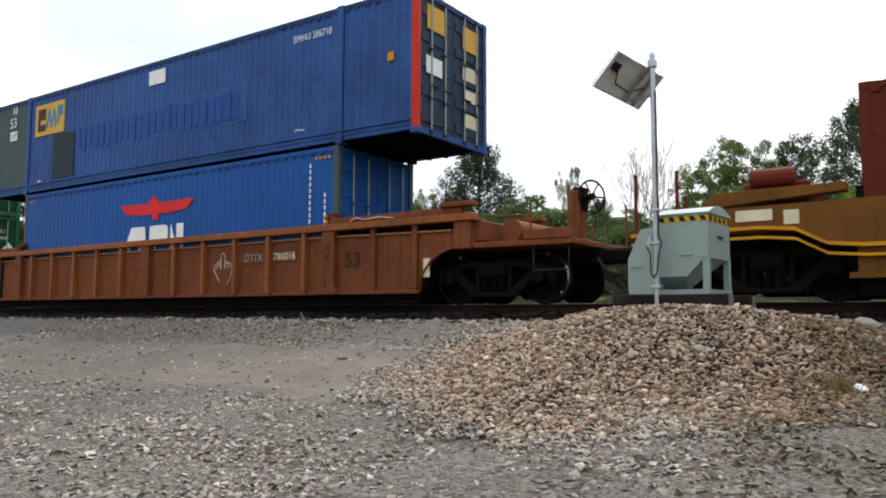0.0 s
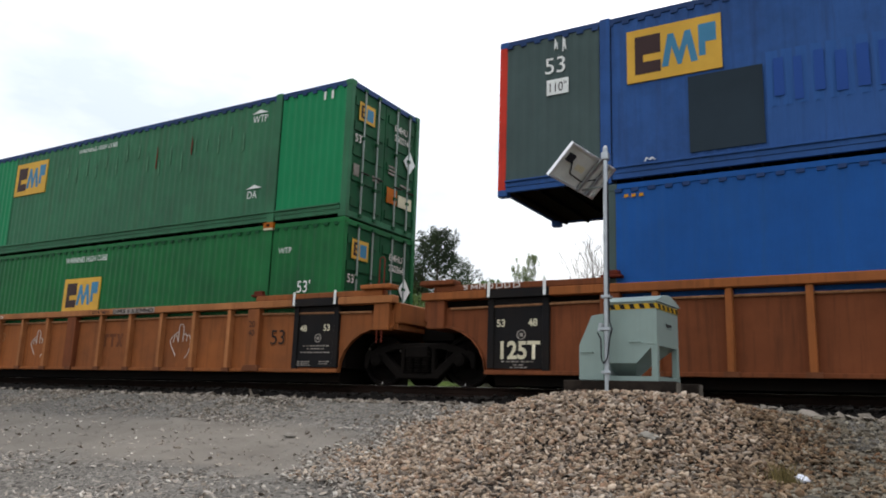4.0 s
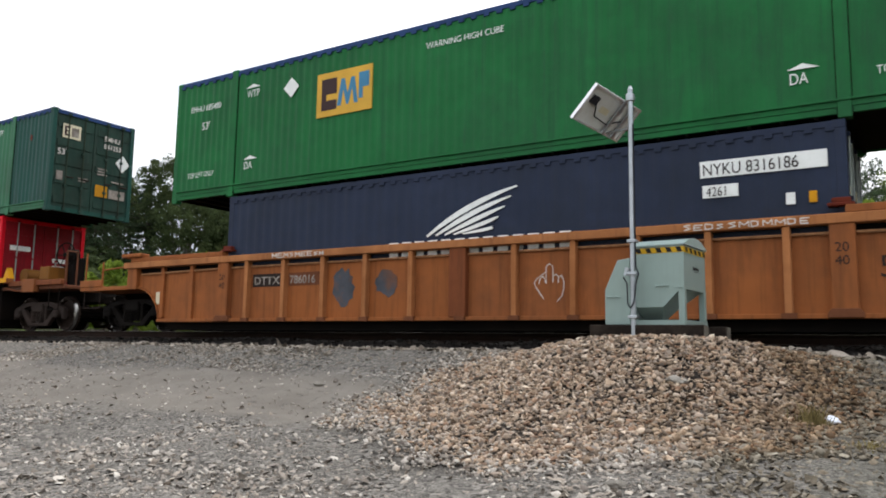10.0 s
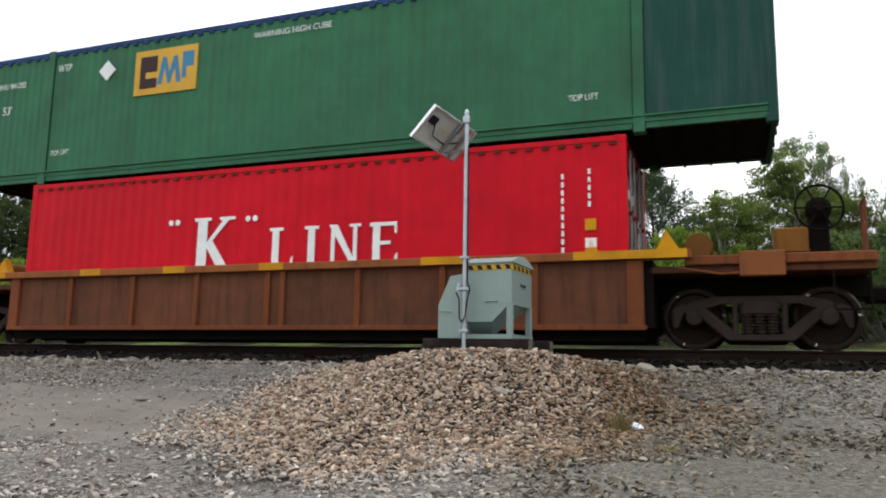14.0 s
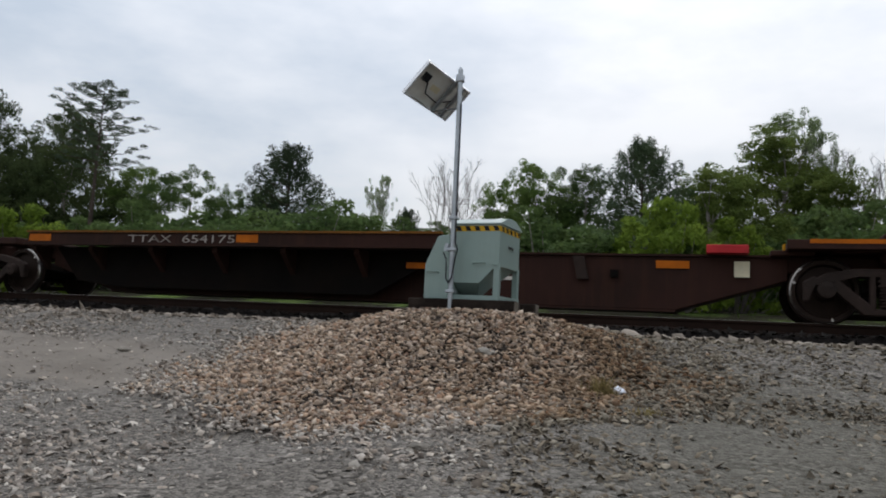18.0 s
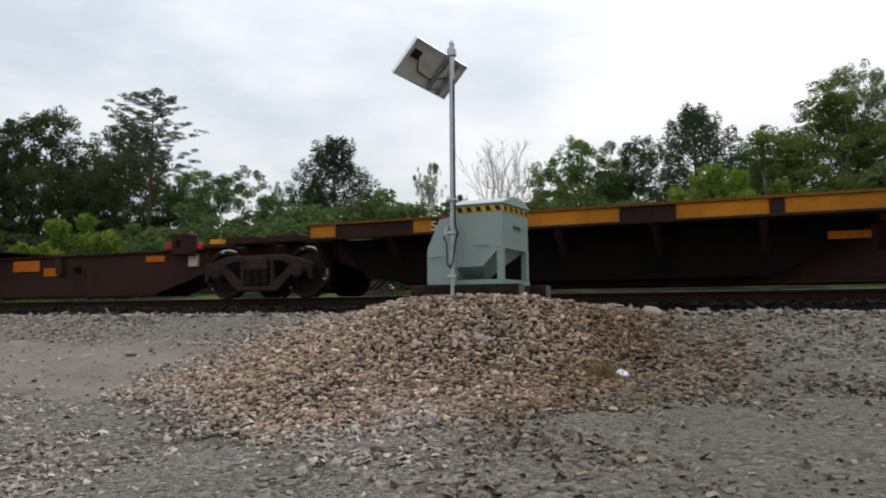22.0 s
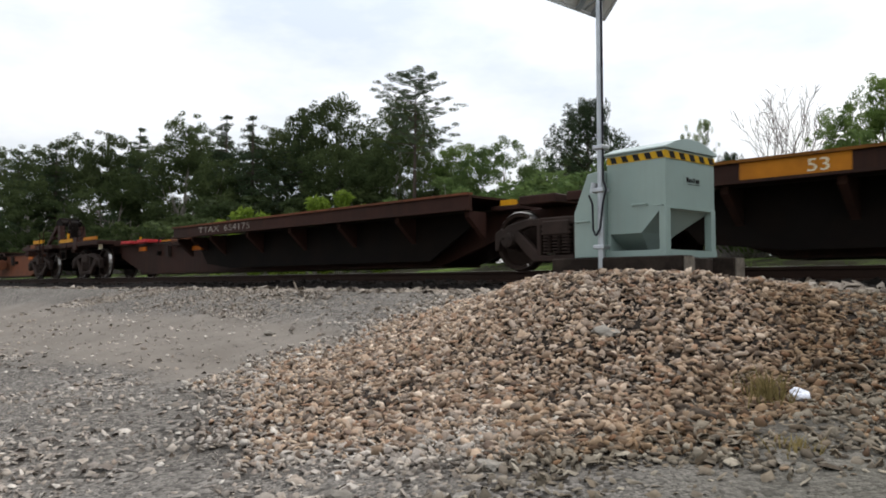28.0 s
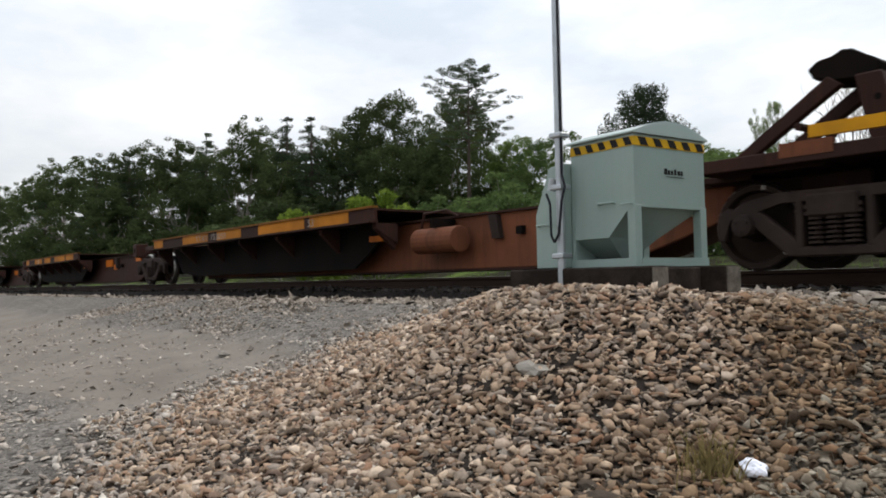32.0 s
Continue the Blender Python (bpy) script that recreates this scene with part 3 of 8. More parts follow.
def rod(p, q, r, bm=None, n=8, r2=None):
    """A round bar from p to q."""
    bm = bm or bmesh.new()
    p, q = Vector(p), Vector(q)
    d = (q - p).normalized()
    a = d.orthogonal().normalized()
    b = d.cross(a)
    rings = []
    for c, rad in ((p, r), (q, r if r2 is None else r2)):
        rings.append([bm.verts.new(c + rad * (math.cos(2 * math.pi * i / n) * a + math.sin(2 * math.pi * i / n) * b)) for i in range(n)])
    for i in range(n):
        j = (i + 1) % n
        bm.faces.new((rings[0][i], rings[0][j], rings[1][j], rings[1][i]))
    bm.faces.new(rings[0][::-1])
    bm.faces.new(rings[1])
    return bm


def pipe(points, r, bm=None, n=8):
    bm = bm or bmesh.new()
    for p, q in zip(points, points[1:]):
        rod(p, q, r, bm, n)
    return bm


def lathe_y(profile, bm=None, n=32, cx=0.0, cz=0.0, caps=True):
    """A profile of (radius, y) turned round the y axis through (cx, cz)."""
    bm = bm or bmesh.new()
    rings = []
    for r, y in profile:
        rings.append([bm.verts.new((cx + r * math.cos(2 * math.pi * i / n), y, cz + r * math.sin(2 * math.pi * i / n))) for i in range(n)])
    for a, b in zip(rings, rings[1:]):
        for i in range(n):
            j = (i + 1) % n
            bm.faces.new((a[i], a[j], b[j], b[i]))
    if caps:
        bm.faces.new(rings[0][::-1])
        bm.faces.new(rings[-1])
    return bm


def lettering(name, words, size, mat, parent, x, y, z, wide=1.0, lean=0.0, turn=0.0, centre=False, bold=0.0):
    """Words on a side that faces -y (turn 0) or +x (turn 90); x, y, z: the start of the base line."""
    cu = bpy.data.curves.new("words", "FONT")
    cu.body, cu.size, cu.shear, cu.offset = words, size, lean, bold
    if centre:
        cu.align_x = "CENTER"
    tmp = bpy.data.objects.new("words", cu)
    me = bpy.data.meshes.new_from_object(tmp)
    bpy.data.objects.remove(tmp)
    bpy.data.curves.remove(cu)
    me.transform(Matrix.Translation((x, y, z)) @ Euler((radians(90), 0, radians(turn))).to_matrix().to_4x4() @ Matrix.Diagonal((wide, 1, 1, 1)))
    me.name = name
    me.materials.clear()
    me.materials.append(mat)
    ob = new(name, me)
    ob.parent = parent
    return ob


def thing(name, m=None, label="", category="", group="", kind=""):
    ob = new(name)
    ob.empty_display_size = 0.2
    if m is not None:
        ob.matrix_basis = m
    return tagged(ob, label, category, group, kind)


def mesh_ob(name, verts, faces, mat, parent=None, smooth=False):
    me = bpy.data.meshes.new(name)
    me.from_pydata(verts, [], faces)
    me.materials.append(mat)
    if smooth:
        me.shade_smooth()
    ob = new(name, me)
    ob.parent = parent
    return ob


# ---------------------------------------------------------------- ground
GY = [-400, -60, -30, -16, -13, -9, -6.3, -5, -4, -2.9, -2.3, 0, 2.3, 3.2, 4.5, 7, 11, 20, 60, 400]
GZ = [-3.2, -2.6, -2.2, -1.85, -1.75, -1.32, -0.98, -0.76, -0.52, -0.28, -0.2, -0.2, -0.2, -0.45, -0.55, -0.1, 0.5, 0.9, 1.6, 3.0]


def heap_height(x, y):
    """How far the heap of stone round the lubricator stands above the yard."""
    d = ((x + 2.25) / np.where(x < -2.25, 2.1, 1.34)) ** 2 + ((y + 4.15) / np.where(y < -4.15, 1.58, 1.3)) ** 2
    return 0.50 * np.exp(-d ** 1.3)


def ground_z(x, y):
    x, y = np.asarray(x, float), np.asarray(y, float)
    z = np.interp(y, GY, GZ)
    near = np.exp(-((y + 8) / 7) ** 2)
    z = z + near * (0.035 * np.sin(0.9 * x + 0.6 * y) + 0.03 * np.sin(1.7 * x - 1.1 * y + 1.3))
    z = z - 0.06 * np.exp(-((x + 0.6) / 0.8) ** 2 - ((y + 5.6) / 0.7) ** 2)
    return np.where(np.abs(y + 4.5) < 3, np.minimum(z + heap_height(x, y), -0.12 - 0.05 * np.minimum(((x + 2.4) / 1.1) ** 2, 2.5) - 0.08 * np.clip((y + 4.3) / 0.4, 0, 1)), z + heap_height(x, y))


def spread(a, b, fine, coarse_to, n):
    inner = np.arange(a, b + 1e-6, fine)
    out = np.geomspace(fine * 2, coarse_to, n)
    return np.concatenate([(a - out)[::-1], inner, b + out])


gx, gy = spread(-16, 12, 0.14, 900, 40), spread(-14, 5, 0.14, 900, 36)
GXX, GYY = np.meshgrid(gx, gy, indexing="ij")
GZZ = ground_z(GXX, GYY)
rough = np.array([[noise.noise((x * 1.9, y * 1.9, 0)) * 0.03 + noise.noise((x * 6, y * 6, 3)) * 0.012 for y in gy] for x in gx])
GZZ = GZZ + rough * (np.abs(GYY + 7) < 9) * (np.abs(GXX + 2) < 16)
nx, ny = len(gx), len(gy)
verts = np.stack([GXX, GYY, GZZ], -1).reshape(-1, 3).tolist()
faces = [(i * ny + j, (i + 1) * ny + j, (i + 1) * ny + j + 1, i * ny + j + 1) for i in range(nx - 1) for j in range(ny - 1)]
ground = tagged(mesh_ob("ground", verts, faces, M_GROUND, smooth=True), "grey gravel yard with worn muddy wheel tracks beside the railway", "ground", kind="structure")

def chip_shape(sides, foot):
    """A flat broken stone: a level top, a wider waist and, with foot, a narrower underside."""
    ring = [(math.cos(2 * math.pi * i / sides), math.sin(2 * math.pi * i / sides)) for i in range(sides)]
    v = [(0.68 * x, 0.68 * y, 0.8) for x, y in ring] + [(x, y, -0.15) for x, y in ring]
    f = [(0, i, i + 1) for i in range(1, sides - 1)]
    if foot:
        v += [(0.6 * x, 0.6 * y, -1.0) for x, y in ring]
    for k in range(2 if foot else 1):
        for i in range(sides):
            j = (i + 1) % sides
            f += [(k * sides + i, (k + 1) * sides + i, (k + 1) * sides + j), (k * sides + i, (k + 1) * sides + j, k * sides + j)]
    return np.array(v), np.array(f)


CHIP_V, CHIP_F = chip_shape(5, True)
THIN_V, THIN_F = chip_shape(4, False)


def stones(name, spots, sizes, mat, label, rng, detail=True):
    """Many broken stones in one mesh: each a lump with its own turn, flatness and chipped corners."""
    base, tri = (CHIP_V, CHIP_F) if detail else (THIN_V, THIN_F)
    n, k = len(spots), len(base)
    chip = rng.uniform(0.62, 1.32, (n, k, 3))
    sides = 5 if detail else 4
    chip[:, :sides, 2] = rng.uniform(0.85, 1.1, (n, sides))
    flat = np.stack([rng.uniform(0.9, 1.4, n), rng.uniform(0.72, 1.15, n), rng.uniform(*((0.2, 0.44) if detail else (0.22, 0.44)), n)], -1)[:, None, :]
    v = base[None] * chip * flat * sizes[:, None, None]
    q = rng.normal(size=(n, 4))
    q[:, 1:3] *= 0.3
    q /= np.linalg.norm(q, axis=1, keepdims=True)
    w, x, y, z = q.T
    rot = np.stack([np.stack([1 - 2 * (y * y + z * z), 2 * (x * y - z * w), 2 * (x * z + y * w)], -1),
                    np.stack([2 * (x * y + z * w), 1 - 2 * (x * x + z * z), 2 * (y * z - x * w)], -1),
                    np.stack([2 * (x * z - y * w), 2 * (y * z + x * w), 1 - 2 * (x * x + y * y)], -1)], 1)
    v = np.einsum("nij,nkj->nki", rot, v) + spots[:, None, :]
    f = tri[None] + (np.arange(n) * k)[:, None, None]
    me = bpy.data.meshes.new(name)
    me.vertices.add(n * k)
    me.vertices.foreach_set("co", v.reshape(-1))
    m = f.reshape(-1, 3)
    me.loops.add(m.size)
    me.loops.foreach_set("vertex_index", m.reshape(-1).astype(np.int32))
    me.polygons.add(len(m))
    me.polygons.foreach_set("loop_start", np.arange(0, m.size, 3, dtype=np.int32))
    me.update(calc_edges=True)
    me.materials.append(mat)
    return tagged(new(name, me), label, "gravel", kind="stuff")


rng = np.random.default_rng(7)
# the heap
cx, cy = rng.uniform(-6.2, 0.9, 62000), rng.uniform(-8.1, -2.6, 62000)
spread_out = ((cx + 2.7) / 2.9) ** 2 + ((cy + 5.0) / 2.6) ** 2 + np.array([noise.noise((x * 1.3, y * 1.3, 9)) for x, y in zip(cx, cy)]) * 0.35
keep = rng.random(62000) < np.clip((1.2 - spread_out) / 0.55, 0, 0.92)
cx, cy = cx[keep], cy[keep]
sz = np.minimum(rng.gamma(3.4, 0.004, len(cx)) + 0.0085, 0.044)
spots = np.stack([cx, cy, ground_z(cx, cy) + sz * rng.uniform(0.0, 0.85, len(cx))], -1)
rim = rng.random(len(cx)) < np.clip((spread_out[keep] - 0.56) / 0.5, 0, 0.95)
stones("heap_of_stone", spots[~rim], sz[~rim], M_HEAP, "heap of broken tan and grey stone round the lubricator", rng)
stones("foot_of_heap", spots[rim], sz[rim] * 0.9, M_GREYSTONE, "grey broken stone mixed into the foot of the heap", rng)
# loose grey stone over the yard
cx, cy = rng.uniform(-16, 10, 150000), rng.uniform(-11.6, -2.2, 150000)
pick = np.array([noise.noise((x * 0.5, y * 0.5, 5)) for x, y in zip(cx, cy)])
keep = rng.random(150000) < np.where((cx < -5.2) & (np.abs(cy + 5.8) < 1.15), 0.06, np.clip(np.where(cx < -4.5, 0.36, np.where(cx > -0.4, 0.8, 0.5)) + 1.2 * pick, 0.08, 1)) * np.clip(1.2 - heap_height(cx, cy) * 6, 0, 1)
cx, cy = cx[keep], cy[keep]
sz = np.minimum(rng.gamma(3, 0.0045, len(cx)) + 0.006, 0.042)
spots = np.stack([cx, cy, ground_z(cx, cy) + sz * 0.22], -1)
tan = (cy > -4.5 + 0.5 * pick[keep]) & (cx < -4.0)
stones("loose_gravel", spots[~tan], sz[~tan], M_GREYSTONE, "loose grey crushed stone lying over the yard", rng, detail=False)
stones("shoulder_gravel", spots[tan], sz[tan], M_BALLAST, "tan-grey crushed stone along the foot of the track bed", rng, detail=False)
# ballast along the track
cx, cy = rng.uniform(-60, 30, 26000), rng.uniform(-3.0, 2.6, 26000)
cx = np.where(rng.random(26000) < 0.5, rng.uniform(-16, 12, 26000), cx)
sz = rng.gamma(6, 0.005, 26000) + 0.014
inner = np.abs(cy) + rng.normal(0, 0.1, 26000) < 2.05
for name, pick, mat, label in (("track_ballast", inner, M_SHADESTONE, "oil-black crushed stone under the rails, darkened for the train's shade"), ("shoulder_ballast", ~inner, M_BALLAST, "grey crushed stone on the shoulder of the track")):
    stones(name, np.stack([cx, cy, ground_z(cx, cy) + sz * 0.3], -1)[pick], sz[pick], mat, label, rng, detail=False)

# rails and ties
RAIL_SHAPE = [(-0.07, -0.17), (0.07, -0.17), (0.07, -0.155), (0.012, -0.14), (0.012, -0.045), (0.036, -0.035), (0.036, -0.006), (0.028, 0.0), (-0.028, 0.0), (-0.036, -0.006), (-0.036, -0.035), (-0.012, -0.045), (-0.012, -0.14), (-0.07, -0.155)]
for side in (-1, 1):
    rail = part("rail", prism([(side * 0.753 + a, b) for a, b in RAIL_SHAPE], -420, 220, axis="x"), M_RAIL)
    tagged(rail, "rusty steel rail with a polished head on timber ties", "rail", "rails of the track", "structure")
    part("rail_head", box(-420, 220, side * 0.753 - 0.027, side * 0.753 + 0.027, 0.001, 0.003), M_RAILTOP, rail, "polished running surface")
tie_bed = thing("tie_bed", label="row of dark creosoted timber ties under the rails", category="ties", kind="structure")
tie_me = part("tie", box(-0.115, 0.115, -1.3, 1.3, -0.35, -0.172), M_TIMBER, tie_bed, bevel=0.012)
for i in range(1, 130):
    o = tie_me.copy()
    scene.collection.objects.link(o)
    o.location.x = -0.52 * ((i + 1) // 2) if i % 2 else 0.52 * (i // 2) * 0.9


# ---------------------------------------------------------------- train
MOVERS = []   # (thing, where along the train, height)
WHEELS = []   # (wheelset, place on its truck)


def rides(ob, u, z=0.0):
    MOVERS.append((ob, u, z))
    return ob


def corrugated(x0, x1, z0, z1, y, out, pitch=0.28, depth=0.036, margin=0.0):
    """A pressed steel side: flat ribs out and in, standing in a plane that faces -y (out = -1) or +y (out = 1)."""
    xs, ds = [x0], [0.0]
    n = max(1, round((x1 - x0 - 2 * margin) / pitch))
    p = (x1 - x0 - 2 * margin) / n
    for i in range(n):
        a = x0 + margin + i * p
        for k, d in ((0.12, 0.0), (0.36, 1.0), (0.64, 1.0), (0.88, 0.0)):
            xs.append(a + k * p)
            ds.append(d)
    xs.append(x1)
    ds.append(0.0)
    bm = bmesh.new()
    lo = [bm.verts.new((x, y - out * depth * d, z0)) for x, d in zip(xs, ds)]
    hi = [bm.verts.new((x, y - out * depth * d, z1)) for x, d in zip(xs, ds)]
    for i in range(len(xs) - 1):
        bm.faces.new((lo[i], lo[i + 1], hi[i + 1], hi[i]))
    return bm


def logo_square(parent, x, z, w, h, y, turn_x=None):
    """The owner's mark: a yellow panel with plain dark and blue shapes on it."""
    mark = part("logo_panel", box(x, x + w, y - 0.006, y + 0.03, z, z + h), M_LOGOY, parent, "yellow panel with plain dark and blue shapes")
    a = bmesh.new()
    for x0, x1, z0, z1 in ((0.09, 0.37, 0.14, 0.36), (0.09, 0.37, 0.5, 0.86), (0.09, 0.18, 0.36, 0.5)):
        box(x + x0 * w, x + x1 * w, y - 0.010, y - 0.004, z + z0 * h, z + z1 * h, a)
    part("logo_shape", a, M_LOGOB, mark)
    b = bmesh.new()
    prism([(x + c * w, z + d * h) for c, d in ((0.38, 0.2), (0.45, 0.2), (0.49, 0.55), (0.55, 0.2), (0.59, 0.2), (0.65, 0.55), (0.69, 0.2), (0.76, 0.2), (0.69, 0.8), (0.63, 0.8), (0.57, 0.45), (0.51, 0.8), (0.45, 0.8))], y - 0.010, y - 0.004, b)
    part("logo_shape", b, M_LOGOBL, mark)
    c2 = bmesh.new()
    for x0, x1, z0, z1 in ((0.77, 0.95, 0.52, 0.86), (0.77, 0.84, 0.28, 0.52)):
        box(x + x0 * w, x + x1 * w, y - 0.010, y - 0.004, z + z0 * h, z + z1 * h, c2)
    part("logo_shape", c2, M_LOGOBL, mark)
    return mark


def bars(name, parent, mat, y, rows):
    """Writing too small to read, as plain bars: rows of (x, z, width, height); chalk as scrawled strokes."""
    bm = bmesh.new()
    for i, (x, z, w, h) in enumerate(rows):
        if name == "chalk_mark":
            up, k = (i * 7) % 3, w / 3
            pipe([(x, y, z), (x + k * 0.4, y, z + h), (x + k * (1 + 0.3 * up), y, z + h * 0.3), (x + 2 * k, y, z + h * (0.7 + 0.15 * up)), (x + w, y, z + h * 0.1 * up)], 0.011, bm, 4)
            continue
        box(x, x + w, y - 0.004, y + 0.004, z, z + h, bm)
    return tagged(part(name, bm, mat, parent), kind="stuff") if len(rows) > 1 else part(name, bm, mat, parent)


def diamond(parent, x, z, r, y=-1.3):
    return part("placard", prism([(x - r, z), (x, z - r), (x + r, z), (x, z + r)], y - 0.008, y - 0.002), M_WHITE, parent, "white diamond placard")


def container(name, length, height, paint, label, posts=0.0, rail_top=None, end_paint=None, post_paint=None, door=True, door_paint=None, pitch=0.2, rods=M_ROD, blank=False, left=None, group="", front_paint=None, tick_shade=None):
    """A shipping container about its bottom middle: corrugated sides, rails, posts, castings, doors at the +x end."""
    ob = thing(name, label=label, category="shipping container", group=group or "containers on the train")
    hl, w, h = length / 2, 1.295, height
    rail_top, end_paint, post_paint, door_paint = rail_top or paint, end_paint or paint, post_paint or paint, door_paint or paint
    stops = [-hl + 0.09] + ([-posts - 0.08, -posts + 0.08, posts - 0.08, posts + 0.08] if posts else []) + [hl - 0.09]
    spans = [(stops[i], stops[i + 1]) for i in range(0, len(stops), 2)]
    for side in (-1, 1):
        for k, (a, b) in enumerate(spans):
            mat = end_paint if len(spans) == 3 and k != 1 else paint
            if len(spans) == 3 and k == 2 and isinstance(blank, tuple):
                mat = blank[0]
            if len(spans) == 3 and k == 0 and left and side < 0:
                mat = left
            part("side_panel", corrugated(a, b, 0.15, h - 0.08, side * (w - 0.012), side, pitch, 0.012 if posts else 0.008, 0.05), mat, ob)
        part("bottom_rail", box(-hl + 0.1, hl - 0.1, side * w - 0.04 * side - 0.03, side * w - 0.04 * side + 0.03, 0.065, 0.16), paint, ob, bevel=0.006)
        part("sill_plate", box(-hl + 0.15, hl - 0.15, side * (w - 0.006) - 0.012, side * (w - 0.006) + 0.012, 0.16, 0.24), paint, ob)
        part("sill_ledge", box(-hl + 0.15, hl - 0.15, side * (w + 0.012) - 0.03, side * (w + 0.012) + 0.03, 0.24, 0.272), paint, ob, bevel=0.006)
        part("top_rail", box(-hl + 0.1, hl - 0.1, side * w - 0.035 * side - 0.035, side * w - 0.035 * side + 0.035, h - 0.09, h), rail_top, ob, bevel=0.006)
        # ticks below the rail; a darker paint gives them the corrugation ends' shade
        ticks = bmesh.new()
        n = round(length / 0.27)
        for i in range(n):
            x = -hl + 0.2 + i * (length - 0.4) / (n - 1)
            box(x - 0.055, x + 0.055, side * (w - 0.002) - 0.012, side * (w - 0.002) + 0.012, h - 0.145, h - 0.085, ticks)
        tagged(part("rail_scallop", ticks, tick_shade or rail_top, ob), kind="stuff")
        for x in (-hl + 0.075, hl - 0.075):
            part("corner_post", box(x - 0.075, x + 0.075, side * w - 0.06 * side - 0.06, side * w - 0.06 * side + 0.06, 0.1, h - 0.1), paint if side > 0 and post_paint is M_REDPOST else post_paint, ob, bevel=0.01)
        for x in ((-posts, posts) if posts else ()):
            part("lifting_post", box(x - 0.09, x + 0.09, side * w - 0.03 * side - 0.055, side * w - 0.03 * side + 0.055, 0.0, h + 0.015), paint, ob, bevel=0.01)
            part("post_seam", box(x - 0.102, x + 0.102, side * (w - 0.02) - 0.02, side * (w - 0.02) + 0.02, 0.02, h - 0.08), M_STEELDARK, ob, "dark seam beside the post")
        for x in (-hl + 0.09, hl - 0.09, *((-posts, posts) if posts else ())):
            for z in (0.0, h - 0.11):
                part("corner_casting", box(x - 0.09, x + 0.09, side * w - 0.075 * side - 0.082, side * w - 0.075 * side + 0.082, z - 0.005, z + 0.118), post_paint if abs(x) > posts + 0.2 and post_paint is not M_REDPOST else paint, ob, bevel=0.012)
    part("roof", box(-hl + 0.05, hl - 0.05, -w + 0.06, w - 0.06, h - 0.06, h - 0.025), rail_top, ob)
    under = box(-hl + 0.1, hl - 0.1, -w + 0.05, w - 0.05, 0.10, 0.14)
    for i in range(round(length / 0.45)):
        x = -hl + 0.3 + i * 0.45
        if x < hl - 0.2:
            box(x - 0.025, x + 0.025, -w + 0.06, w - 0.06, 0.03, 0.10, under)
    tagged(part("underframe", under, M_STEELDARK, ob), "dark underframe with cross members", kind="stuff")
    if posts:
        front = box(-hl + 0.05, -hl + 0.09, -w + 0.1, w - 0.1, 0.12, h - 0.08)
        for k in range(6):
            z = 0.92 + 0.2 * k
            part("end_rib", prism([(-hl + 0.048, z - 0.085), (-hl + 0.012, z - 0.04), (-hl + 0.012, z + 0.03), (-hl + 0.048, z + 0.085)], -w + 0.22, w - 0.22), front_paint or end_paint, ob)
        part("end_sill", box(-hl + 0.01, -hl + 0.048, -w + 0.14, w - 0.14, 0.1, 0.34), front_paint or end_paint, ob)
    else:
        front = corrugated(-w + 0.1, w - 0.1, 0.12, h - 0.08, 0.0, -1, 0.25, 0.04, 0.04)
        for f in front.verts:
            f.co = Vector((-hl + 0.05 + f.co.y, f.co.x, f.co.z))
    part("end_wall", front, front_paint or end_paint, ob)
    # door end
    if door:
        for k, (a, b) in enumerate(((-w + 0.1, -0.01), (0.01, w - 0.1))):
            leaf = part("door", box(hl - 0.09, hl - 0.05, a, b, 0.14, h - 0.12), door_paint, ob, bevel=0.005)
            ribs = bmesh.new()
            for i in range(5):
                z = 0.35 + i * (h - 0.75) / 4
                box(hl - 0.052, hl - 0.025, a + 0.08, b - 0.08, z - 0.09, z + 0.09, ribs)
            part("door_rib", ribs, door_paint, leaf)
            for y in (a + 0.33 * (b - a), a + 0.74 * (b - a)):
                bar = part("lock_rod", rod((hl - 0.005, y, 0.08), (hl - 0.005, y, h - 0.07), 0.019), rods, leaf, "galvanised lock rod")
                for z in (0.1, 0.75, h * 0.6, h - 0.1):
                    part("rod_keeper", box(hl - 0.04, hl + 0.018, y - 0.05, y + 0.05, z - 0.03, z + 0.03), door_paint, bar)
                part("lock_handle", box(hl - 0.02, hl + 0.025, y - 0.02, y + 0.22, 1.0, 1.025), M_TRUCK, bar)
            hinge = bmesh.new()
            ye = a if k == 0 else b
            for z in (0.3, 1.0, 1.8, h - 0.35):
                rod((hl - 0.03, ye - 0.02, z), (hl - 0.03, ye - 0.02, z + 0.16), 0.022, hinge)
            part("hinge", hinge, door_paint, leaf)
        part("door_header", box(hl - 0.1, hl - 0.02, -w + 0.1, w - 0.1, h - 0.12, h - 0.01), rail_top, ob)
        part("door_sill", box(hl - 0.1, hl - 0.02, -w + 0.1, w - 0.1, 0.02, 0.14), paint if post_paint is M_REDPOST else post_paint, ob)
    else:
        back = corrugated(-w + 0.1, w - 0.1, 0.12, h - 0.08, 0.0, 1, 0.25, 0.04, 0.04)
        for f in back.verts:
            f.co = Vector((hl - 0.05 - f.co.y, f.co.x, f.co.z))
        part("end_wall", back, end_paint, ob)
    return ob


